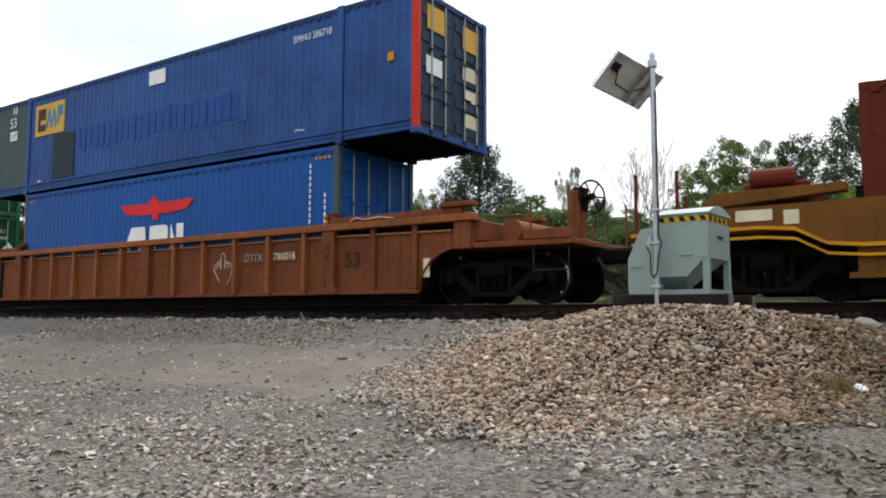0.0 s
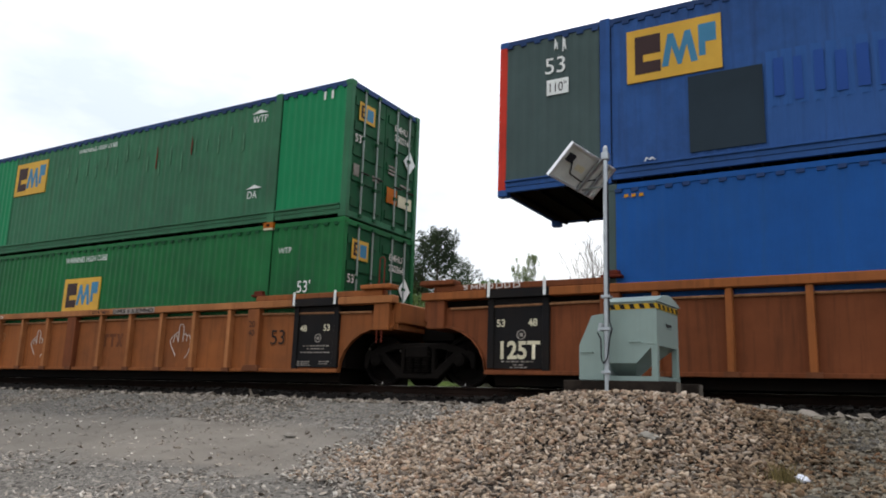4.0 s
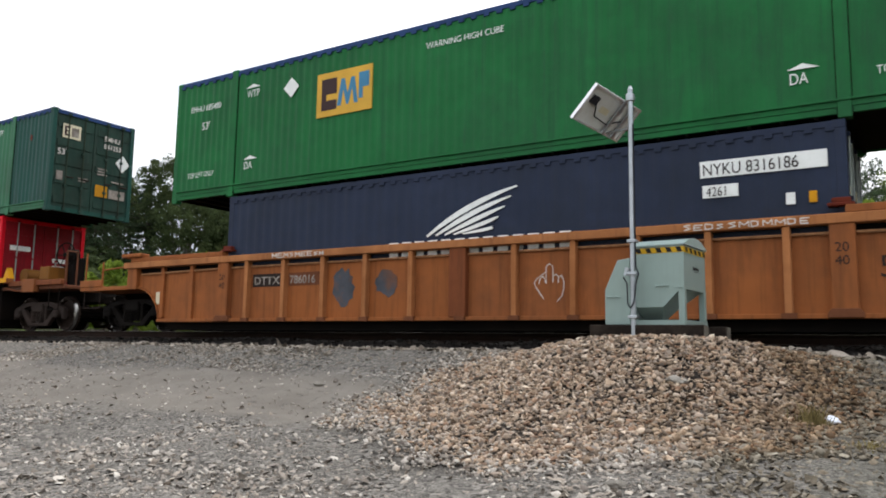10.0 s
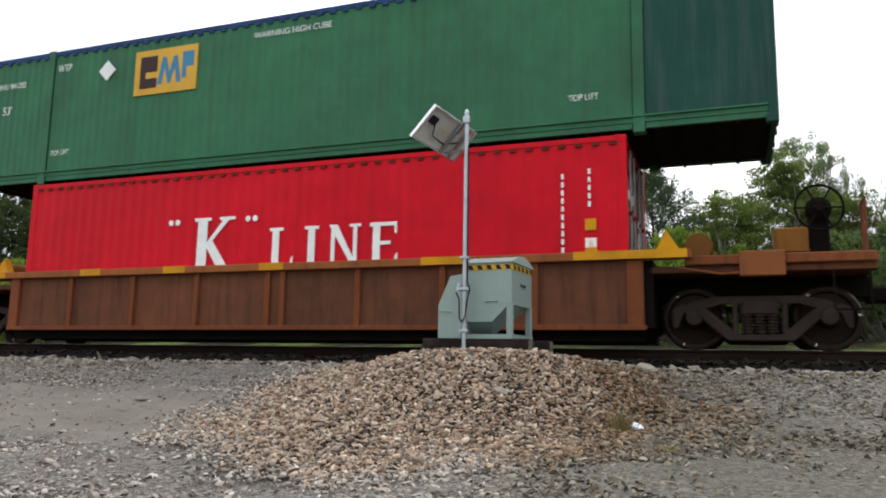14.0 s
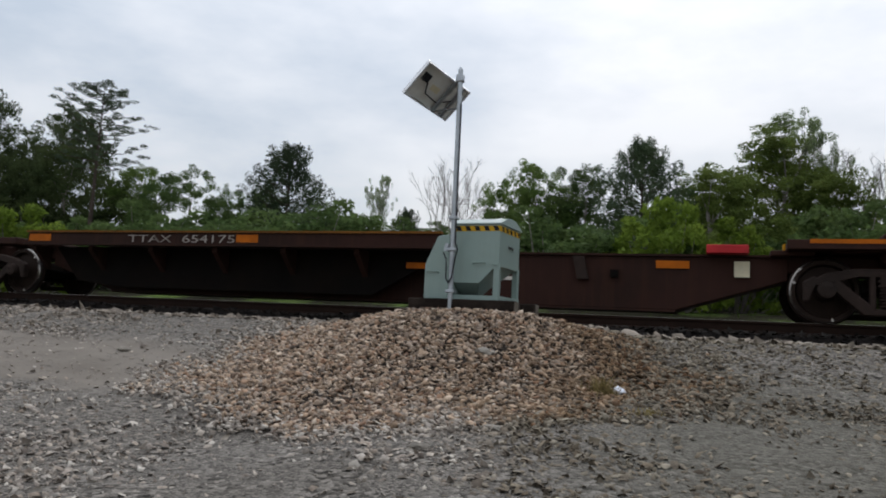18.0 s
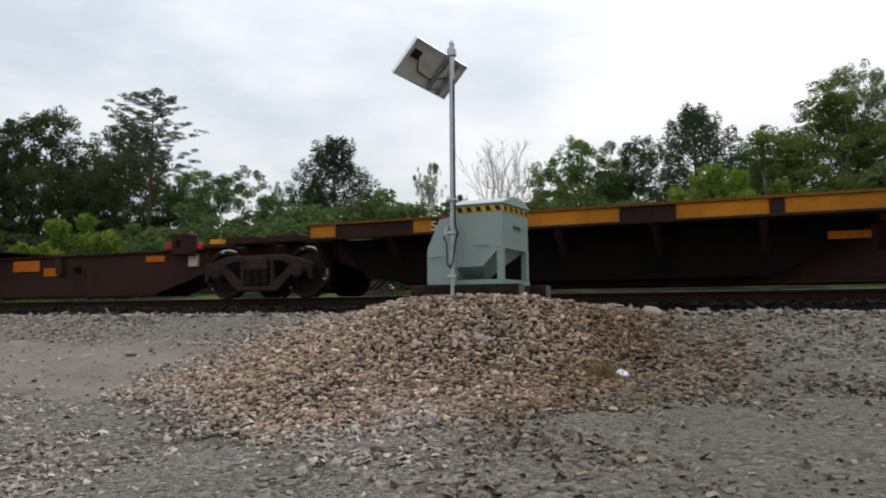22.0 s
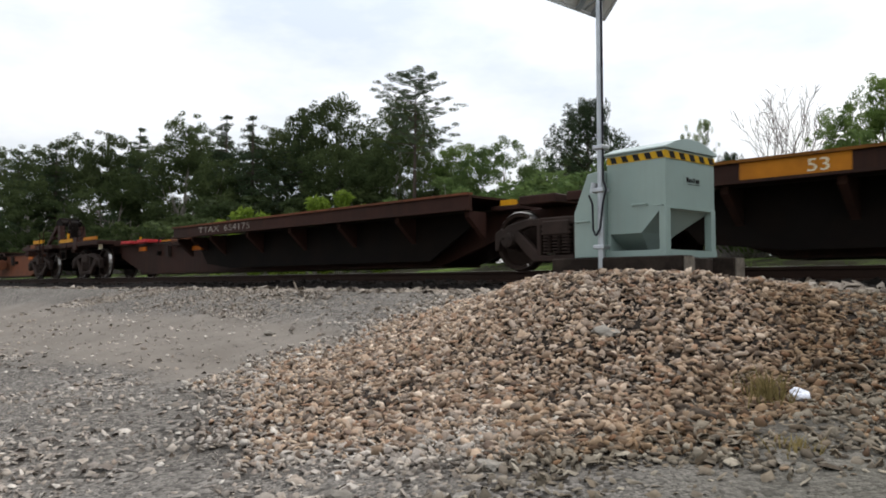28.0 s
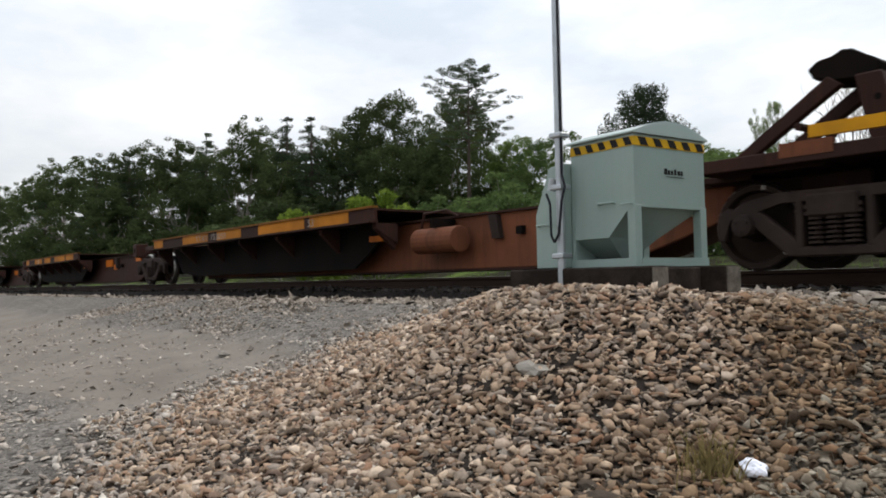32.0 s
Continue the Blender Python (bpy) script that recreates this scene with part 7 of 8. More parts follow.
end_gear(-161.42, -1, False, [(-1.95, -1.245, 1.175, 1.28, M_YELLOW), (-1.175, -0.8, 1.175, 1.28, M_YELLOW), (-1.24, -1.18, 1.165, 1.46, M_YELLOW), (-0.7, -0.34, 0.92, 1.3, M_SPINE), (0.25, 1.3, 1.17, 1.27, M_RIMORANGE)], (1.15, 1.88, 1.58), (1.26, 1.8, 0.63))
end_gear(-166.08, 1, True, [(-0.12, 0.93, 1.24, 1.36, M_YELLOW), (-0.42, 0.1, 1.08, 1.22, M_BROWN)])
hitch(-166.08)
for u in (9.6, -9.76, -29.4, -48.85, 14.2):
    rail_truck(u, "shaded")
for u in (-52.95, -68.38, *SPINE, *SPINE_B):
    rail_truck(u, "rusty")


# ---------------------------------------------------------------- the lubricator beside the track
lub = thing("rail_lubricator", label="pale green-grey steel rail lubricator hopper with hazard stripes", category="lubricator")
lub.matrix_basis = Matrix.Translation((-2.13, -4.12, 0)) @ pose(0, 0, 0, 0, 0, -4) @ Matrix.Translation((2.13, 4.12, 0))
X0, X1, Y0, Y1 = -2.735, -2.13, -4.12, -3.35
body = part("hopper", box(X0 + 0.004, X1, Y0 + 0.008, Y1, 0.44, 0.95), M_PALE, lub, bevel=0.004)
part("front_plate", prism([(X0, 0.24), (X0 + 0.36, 0.24), (X1 - 0.055, 0.43), (X1 + 0.002, 0.43), (X1 + 0.002, 0.95), (X0, 0.95)], Y0 - 0.002, Y0 + 0.006), M_PALE, lub, "front plate cut away over the leg")
funnel = bmesh.new()
top = [(X0 + 0.004, Y0 + 0.008), (X1 - 0.05, Y0 + 0.008), (X1 - 0.05, Y1 - 0.005), (X0 + 0.004, Y1 - 0.005)]
low = [(X0 + 0.004, Y0 + 0.008), (X0 + 0.36, Y0 + 0.008), (X0 + 0.36, Y1 - 0.25), (X0 + 0.004, Y1 - 0.25)]
foot = [(X0 + 0.04, Y0 + 0.24), (X0 + 0.26, Y0 + 0.24), (X0 + 0.26, Y0 + 0.36), (X0 + 0.04, Y0 + 0.36)]
rings = [[funnel.verts.new((x, y, z)) for x, y in ring] for ring, z in ((top, 0.445), (low, 0.24), (foot, 0.095))]
for hi_, lo_ in zip(rings, rings[1:]):
    for i in range(4):
        j = (i + 1) % 4
        funnel.faces.new((lo_[i], lo_[j], hi_[j], hi_[i]))
funnel.faces.new(rings[2][::-1])
part("funnel", funnel, M_PALE, lub, "sloping bottom of the hopper")
part("back_plate", box(X0 + 0.01, X0 + 0.02, Y0 + 0.02, Y1 - 0.02, 0.09, 0.44), M_PALE, lub)
for x, y in ((X1 - 0.03, Y0 + 0.03), (X1 - 0.03, Y1 - 0.03), (X0 + 0.03, Y1 - 0.03)):
    part("leg", box(x - 0.035, x + 0.035, y - 0.035, y + 0.035, 0.07, 0.46), M_PALE, lub, bevel=0.004)
part("leg", box(X0 - 0.005, X0 + 0.03, Y0 - 0.005, Y0 + 0.05, 0.07, 0.46), M_PALE, lub, bevel=0.004)
base = box(X0 - 0.02, X1 + 0.01, Y0 - 0.012, Y0 + 0.05, 0.03, 0.09)
box(X0 - 0.02, X1 + 0.01, Y1 - 0.05, Y1 + 0.012, 0.03, 0.09, base)
box(X1 - 0.05, X1 + 0.012, Y0 + 0.05, Y1 - 0.05, 0.03, 0.09, base)
box(X0 - 0.02, X0 + 0.04, Y0 + 0.05, Y1 - 0.05, 0.03, 0.09, base)
part("base_frame", base, M_PALE, lub)
lid = part("lid", prism([(Y0 - 0.025, 0.952), (Y1 + 0.025, 0.952), (Y1 + 0.025, 0.967), *[(-3.735 - 0.385 * k / 7, 0.967 + 0.095 * (1 - (k / 7) ** 2)) for k in range(-6, 7)], (Y0 - 0.025, 0.967)], X0 - 0.03, X1 + 0.02, axis="x"), M_LID, lub, "low arched lid with an overhanging rim", bevel=0.003)
part("lid_hinge", rod((X0 - 0.035, Y0 + 0.1, 0.97), (X0 - 0.035, Y1 - 0.1, 0.97), 0.012), M_PALE, lid)
for face in ("front", "side"):
    back = box(X0, X1 + 0.003, Y0 - 0.006, Y0 - 0.002, 0.868, 0.932) if face == "front" else box(X1 + 0.002, X1 + 0.006, Y0, Y1, 0.868, 0.932)
    tape = part("hazard_tape", back, M_HAZY, lub, "yellow tape with black slanted blocks")
    for i in range(5):
        lo_, hi_ = (X0, X1) if face == "front" else (Y0, Y1)
        w_ = (hi_ - lo_) / 5
        a = lo_ + i * w_ + 0.42 * w_
        slant = [(a + 0.06 * w_, 0.873), (a + 0.54 * w_, 0.873), (a + 0.32 * w_, 0.929), (a - 0.16 * w_, 0.929)]
        if face == "front":
            part("black_block", prism(slant, Y0 - 0.009, Y0 - 0.005), M_HAZB, tape)
        else:
            part("black_block", prism(slant, X1 + 0.005, X1 + 0.009, axis="x"), M_HAZB, tape)
mark = part("maker_plate", box(X1 + 0.0005, X1 + 0.0015, Y0 + 0.28, Y0 + 0.56, 0.655, 0.735), M_PALE, lub, "small maker's plate with dark marks")
for i, w_ in enumerate((0.03, 0.026, 0.024, 0.022, 0.03, 0.022)):
    part("dark_mark", box(X1 + 0.003, X1 + 0.0045, Y0 + 0.315 + i * 0.036, Y0 + 0.315 + i * 0.036 + w_, 0.682, 0.725 if i in (0, 3) else 0.715), M_HAZB, mark)
part("maker_line", box(X1 + 0.003, X1 + 0.0045, Y0 + 0.34, Y0 + 0.53, 0.664, 0.669), M_HAZB, mark)
for x, z in ((-2.38, 0.48), (-2.95, 0.36)):
    y = Y0 if x > -2.6 else -4.2
    part("handle", pipe([(x - 0.07, y, z), (x - 0.07, y - 0.03, z + 0.005), (x + 0.07, y - 0.03, z + 0.005), (x + 0.07, y, z)], 0.008), M_PALE, lub, "small bar handle")
cab = part("side_cabinet", prism([(-3.06, 0.035), (-2.745, 0.035), (-2.745, 0.82), (-2.9, 0.8), (-3.06, 0.45)], -4.2, -3.55), M_PALE, lub, "sloped side cabinet", bevel=0.006)
part("small_hook", pipe([(X1 - 0.02, Y0 + 0.02, 0.462), (X1 - 0.02, Y0 - 0.03, 0.465), (X1 - 0.1, Y0 - 0.03, 0.465)], 0.006), M_PALE, lub)

pad = thing("timber_pad", label="dark timber sleepers with pale ends under the lubricator", category="timber pad")
for i, (y0, y1, xr) in enumerate(((-4.30, -4.12, -1.88), (-3.98, -3.82, -2.02), (-3.56, -3.38, -1.8))):
    beam = part("beam", box(-3.2, xr, y0, y1, -0.16, 0.03), M_TIMBER, pad, bevel=0.012)
    part("beam_end", box(xr, xr + 0.01, y0 + 0.01, y1 - 0.01, -0.155, 0.02), M_ENDGRAIN, beam, "pale weathered end grain")
part("cross_beam", box(-3.05, -1.98, -4.1, -3.58, -0.16, 0.02), M_TIMBER, pad, bevel=0.01)

mast = thing("solar_mast", label="galvanised steel pole with a white-backed solar panel on top", category="solar mast")
PX, PY = -2.668, -4.28
part("pole", rod((PX, PY, -0.35), (PX, PY, 2.83), 0.03, n=16), M_GALV, mast)
part("pole_cap", rod((PX, PY, 2.83), (PX, PY, 2.87), 0.034, n=16, r2=0.015), M_GALV, mast)
for z in (0.12, 0.62, 1.0):
    cl = box(PX - 0.055, PX + 0.055, PY - 0.05, PY + 0.06, z - 0.018, z + 0.018)
    part("clamp", cl, M_GALV, mast, bevel=0.006)
part("conduit_fitting", rod((PX - 0.075, PY - 0.01, 0.6), (PX - 0.055, PY - 0.01, 0.69), 0.032, n=12), M_GALV, mast, "rounded cable fitting")
cable = [(PX + 0.035, PY - 0.02, 2.4), (PX + 0.04, PY - 0.02, 0.7), (PX + 0.075, PY - 0.03, 0.62), (PX + 0.05, PY - 0.04, 0.52), (PX + 0.02, PY - 0.045, 0.28), (PX - 0.02, PY - 0.05, 0.22), (PX - 0.05, PY - 0.05, 0.27), (PX - 0.055, PY - 0.05, 0.5), (PX - 0.1, PY - 0.04, 0.58)]
part("cable", pipe(cable, 0.009, n=6), M_CABLE, mast, "black cable looped down the pole")


def panel_pose():
    """The frame in which the solar panel lies flat: x along its long side, y up its slope."""
    a, b, d = Vector((-3.33, -4.52, 2.53)), Vector((-3.12, -3.53, 2.44)), Vector((-2.99, -4.56, 2.88))
    ex = (b - a).normalized()
    ez = ex.cross(d - a).normalized()
    ey = ez.cross(ex)
    m = Matrix((ex, ey, ez)).transposed().to_4x4()
    m.translation = (a + b) / 2 + (d - a) / 2
    return m


PM = panel_pose()


def flat(bm):
    bmesh.ops.transform(bm, matrix=PM, verts=bm.verts)
    return bm


up = 1 if (PM.to_3x3() @ Vector((0, 0, 1))).z > 0 else -1
panel = part("solar_panel", flat(box(-0.49, 0.49, -0.235, 0.235, -0.004, 0.004)), M_PANELBACK, mast, "white back sheet of the solar panel")
part("cells", flat(box(-0.48, 0.48, -0.225, 0.225, *sorted((up * 0.005, up * 0.009)))), M_CELL, panel, "dark solar cells")
for x0, x1, y0, y1 in ((-0.505, 0.505, -0.25, -0.225), (-0.505, 0.505, 0.225, 0.25), (-0.505, -0.48, -0.225, 0.225), (0.48, 0.505, -0.225, 0.225)):
    part("panel_frame", flat(box(x0, x1, y0, y1, *sorted((-up * 0.03, up * 0.012)))), M_PANELFRAME, panel, "aluminium panel frame")
part("junction_box", flat(box(-0.42, -0.30, 0.02, 0.13, *sorted((-up * 0.045, -up * 0.004)))), M_CABLE, panel, "black junction box", bevel=0.006)
part("panel_label", flat(box(-0.16, 0.02, -0.03, 0.05, *sorted((-up * 0.006, -up * 0.004)))), M_CREAM, panel)
part("panel_cable", flat(pipe([(-0.3, 0.06, -up * 0.02), (-0.18, -0.1, -up * 0.02), (0.1, -0.12, -up * 0.02), (0.3, 0.0, -up * 0.03)], 0.008, n=6)), M_CABLE, panel)
part("mount_rail", flat(box(0.1, 0.15, -0.24, 0.24, *sorted((-up * 0.055, -up * 0.028)))), M_GALV, panel)
part("mount_rail", flat(box(0.3, 0.35, -0.24, 0.24, *sorted((-up * 0.055, -up * 0.028)))), M_GALV, panel)
anchor = PM @ Vector((0.15, 0.1, -up * 0.04))
anchor2 = PM @ Vector((0.2, -0.2, -up * 0.04))
part("mount_arm", rod((PX, PY, 2.74), anchor, 0.022, n=10), M_GALV, mast)
part("mount_arm", rod((PX, PY, 2.35), anchor2, 0.014, n=8), M_GALV, mast, "thin diagonal stay")
part("mount_head", box(PX - 0.045, PX + 0.045, PY - 0.045, PY + 0.045, 2.68, 2.78), M_GALV, mast, bevel=0.012)

# ---------------------------------------------------------------- small things on the gravel
post_foot = Vector((2.6, -4.2, float(ground_z(2.6, -4.2)) - 0.1))
post_top = Vector((2.43, -4.25, 0.80))
marker = thing("marker_post", label="leaning white plastic marker post stuck in the gravel", category="marker post")
part("shaft", rod(post_foot, post_top, 0.026, n=12), M_PVC, marker)
part("post_cap", rod(post_top, post_top + (post_top - post_foot).normalized() * 0.03, 0.03, n=12), M_PVC, marker)
mud_rng = np.random.default_rng(3)
spots = np.array([[2.52, -4.28, 0], [2.6, -4.33, 0], [2.68, -4.27, 0], [2.55, -4.18, 0], [2.45, -4.25, 0]])
spots[:, 2] = ground_z(spots[:, 0], spots[:, 1]) + 0.02
for x, y, z in spots:
    bm = bmesh.new()
    bmesh.ops.create_icosphere(bm, subdivisions=1, radius=0.045)
    for v in bm.verts:
        v.co = Vector((x, y, z)) + v.co * mud_rng.uniform(0.6, 1.2)
    tagged(part("clod", bm, M_EARTH), "dark clod of earth at the foot of the post", "clod", "clods by the post")
paper = bmesh.new()
bmesh.ops.create_icosphere(paper, subdivisions=3, radius=0.047)
for v in paper.verts:
    n_ = noise.noise(v.co * 22) * 0.5 + noise.noise(v.co * 55) * 0.25
    v.co = Vector((v.co.x * 1.15, v.co.y * 0.9, v.co.z * 0.72)) * (1 + n_)
bmesh.ops.translate(paper, verts=paper.verts, vec=(-0.535, -5.5, float(ground_z(-0.535, -5.5)) + 0.035))
tagged(part("paper_litter", paper, M_PAPER), "crumpled white paper lying among the stones", "litter")


def tuft(x, y, n, h, mat, label, seed):
    r = np.random.default_rng(seed)
    v, f = [], []
    for i in range(n):
        a, d = r.uniform(0, 6.28), abs(r.normal(0, 0.07))
        bx, by = x + d * math.cos(a), y + d * math.sin(a)
        bz = float(ground_z(bx, by)) - 0.01
        lean = r.normal(0, 0.35, 2)
        hh_ = h * r.uniform(0.4, 1.1)
        w_ = 0.004
        k = len(v)
        v += [(bx - w_, by, bz), (bx + w_, by, bz), (bx + lean[0] * hh_ * 0.4 + w_ * 0.7, by + lean[1] * hh_ * 0.4, bz + hh_ * 0.6), (bx + lean[0] * hh_ * 0.4 - w_ * 0.7, by + lean[1] * hh_ * 0.4, bz + hh_ * 0.6), (bx + lean[0] * hh_, by + lean[1] * hh_, bz + hh_)]
        f += [(k, k + 1, k + 2, k + 3), (k + 3, k + 2, k + 4)]
    return tagged(mesh_ob("weed_tuft", v, f, mat), label, "weed", kind="stuff")


tuft(-0.68, -5.6, 110, 0.2, M_DRYGRASS, "tuft of olive weeds growing through the stones", 5)
tuft(-0.2, -6.4, 60, 0.08, M_DRYGRASS, "small weeds in the gravel", 6)


# thin grass at the open end of the yard
gr = np.random.default_rng(12)
v, f = [], []
for _ in range(5200):
    x, y = gr.uniform(5.8, 14), gr.uniform(-10.5, -4.8)
    if 0.8 * x + 0.15 * y + 1.2 * noise.noise((x * 0.8, y * 0.8, 2)) < 4.9 or noise.noise((x * 1.5, y * 1.5, 4)) < -0.12:
        continue
    z, h_, a_ = float(ground_z(x, y)), gr.uniform(0.02, 0.07), gr.uniform(0, 6.28)
    dx, dy, lx, ly = 0.006 * math.cos(a_), 0.006 * math.sin(a_), gr.normal(0, 0.02), gr.normal(0, 0.02)
    k = len(v)
    v += [(x - dx, y - dy, z - 0.01), (x + dx, y + dy, z - 0.01), (x + lx, y + ly, z + h_)]
    f += [(k, k + 1, k + 2)]
tagged(mesh_ob("thin_grass", v, f, M_GRASS), "short thin green grass on the gravel", "grass", kind="stuff")
# tall grass along the far side of the track
v, f = [], []
for _ in range(9000):
    x, y = gr.uniform(-40, 30), 3.3 + abs(gr.normal(0, 2.2))
    z, h_, a_ = float(ground_z(x, y)), gr.uniform(0.15, 0.5), gr.uniform(0, 6.28)
    dx, dy, lx, ly = 0.012 * math.cos(a_), 0.012 * math.sin(a_), gr.normal(0, 0.1), gr.normal(0, 0.1)
    k = len(v)
    v += [(x - dx, y - dy, z - 0.02), (x + dx, y + dy, z - 0.02), (x + lx, y + ly, z + h_)]
    f += [(k, k + 1, k + 2)]
tagged(mesh_ob("tall_grass", v, f, M_GRASS), "tall fresh grass on the bank behind the track", "grass", kind="stuff")
# dark damp clod, a half-buried dark rock and a few pale stones on the heap
for x, y, r_, mat, label in ((-0.82, -6.08, 0.065, M_EARTH, "dark damp clod of earth below the heap"), (-0.97, -6.0, 0.04, M_EARTH, "dark damp clod of earth below the heap"), (-4.25, -5.0, 0.075, M_EARTH, "dark half-buried rock on the flank of the heap"),
                             (-1.9, -5.4, 0.075, M_CONCRETE, "pale grey stone on the heap"), (-1.6, -7.9, 0.055, M_CONCRETE, "pale stone on the gravel"), (-1.25, -7.3, 0.05, M_CONCRETE, "pale stone on the gravel"), (-6.6, -5.2, 0.06, M_CONCRETE, "pale stone in the mud")):
    bm = bmesh.new()
    bmesh.ops.create_icosphere(bm, subdivisions=2, radius=r_)
    for p in bm.verts:
        k = 1 + 0.7 * noise.noise(p.co * (2.2 / r_) + Vector((x, y, 0)))
        p.co = Vector((x + p.co.x * 1.3 * k, y + p.co.y * k, float(ground_z(x, y)) + 0.015 + p.co.z * 0.55 * k))
    tagged(part("stone" if mat is M_CONCRETE else "clod", bm, mat), label, "stone" if mat is M_CONCRETE else "clod")


# ---------------------------------------------------------------- trees
def leaf_cloud(rng2, blobs, count, size, droop=0.0):
    """Small leaves scattered through ellipsoidal clumps (x, y, z, rx, ry, rz), denser near their skins."""
    w = np.array([b[3] * b[4] * b[5] for b in blobs]) ** 0.67
    which = rng2.choice(len(blobs), count, p=w / w.sum())
    B = np.array(blobs)[which]
    d = rng2.normal(size=(count, 3))
    d /= np.linalg.norm(d, axis=1, keepdims=True)
    r = rng2.uniform(0.25, 1, (count, 1)) ** 0.45
    c = B[:, :3] + d * r * B[:, 3:6]
    a = rng2.normal(size=(count, 3))
    a /= np.linalg.norm(a, axis=1, keepdims=True)
    b = np.cross(a, d + 0.4 * rng2.normal(size=(count, 3)))
    b /= np.linalg.norm(b, axis=1, keepdims=True) + 1e-9
    s = size * rng2.uniform(0.6, 1.5, (count, 1))
    leaf = np.stack([c - a * s, c + a * s * 0.3 + b * s * 0.6, c + a * s * 0.9 - b * s * 0.4 - np.array([0, 0, droop]) * s], 1)
    return leaf.reshape(-1, 3)


def limbs(bm, rng2, p, d, length, r, depth, tips, spread, lift, twig=0.018):
    """A limb in three bent lengths that tapers and sends out shoots; every end goes into tips."""
    if depth == 0:
        rod(p, p + d * length, r, bm, 3, r * 0.5)
        tips.append(p + d * length)
        return
    for k in range(3):
        e = (d + Vector((rng2.gauss(0, 1), rng2.gauss(0, 1), rng2.gauss(0, 1))) * 0.10 + Vector((0, 0, lift * 0.25))).normalized()
        q = p + e * length / 3
        rod(p, q, r, bm, 6 if depth > 2 else 4, r * 0.84)
        p, d, r = q, e, max(twig, r * 0.84)
        for _ in range(1 if k < 2 else 2):
            side = d.orthogonal().normalized()
            side.rotate(Matrix.Rotation(rng2.uniform(0, 6.28), 3, d))
            out = (d + side * spread * rng2.uniform(0.6, 1.3) + Vector((0, 0, lift * 0.2))).normalized()
            limbs(bm, rng2, p, out, length * rng2.uniform(0.45, 0.72), max(twig, r * 0.6), depth - 1, tips, spread, lift, twig)
    tips.append(p)


def crown_clumps(rr, h, cz, rx, rz, count, top=0.45, even=False):
    """Clumps that fill an egg-shaped crown with lobes, gaps and an uneven rim."""
    lobes = []
    for _ in range(34 if even else 16):
        a = rr.uniform(0, 6.28)
        u = rr.uniform(-0.95, 0.95)
        w = math.sqrt(max(0.05, 1 - u * u)) * (1 - top * max(0, u) ** 1.5)
        k = rr.uniform(0.7, 0.92) if even else rr.uniform(0.45, 0.85)
        lobes.append((w * math.cos(a) * rx * k, w * math.sin(a) * rx * k, cz + u * rz * 0.72, rr.uniform(0.18, 0.3) * rx if even else rr.uniform(0.26, 0.46) * rx, rr.uniform(0.2, 0.3) * rx if even else rr.uniform(0.3, 0.5) * rx))
    lobes.append((0, 0, cz + rz * 0.75, rx * 0.32, rz * 0.25))
    lobes.append((0, 0, cz, rx * 0.5, rz * 0.6))
    blobs = []
    for _ in range(count):
        x, y, z, r1, r2 = rr.choice(lobes)
        v = Vector((rr.gauss(0, 1), rr.gauss(0, 1), rr.gauss(0, 1))).normalized() * rr.uniform(0.3, 1.05) ** 0.5
        w = rr.uniform(0.022, 0.055)
        blobs.append(((x + v.x * r1) * h, (y + v.y * r1) * h, (z + v.z * r2) * h, w * h, w * h, w * h * 0.7))
    return blobs


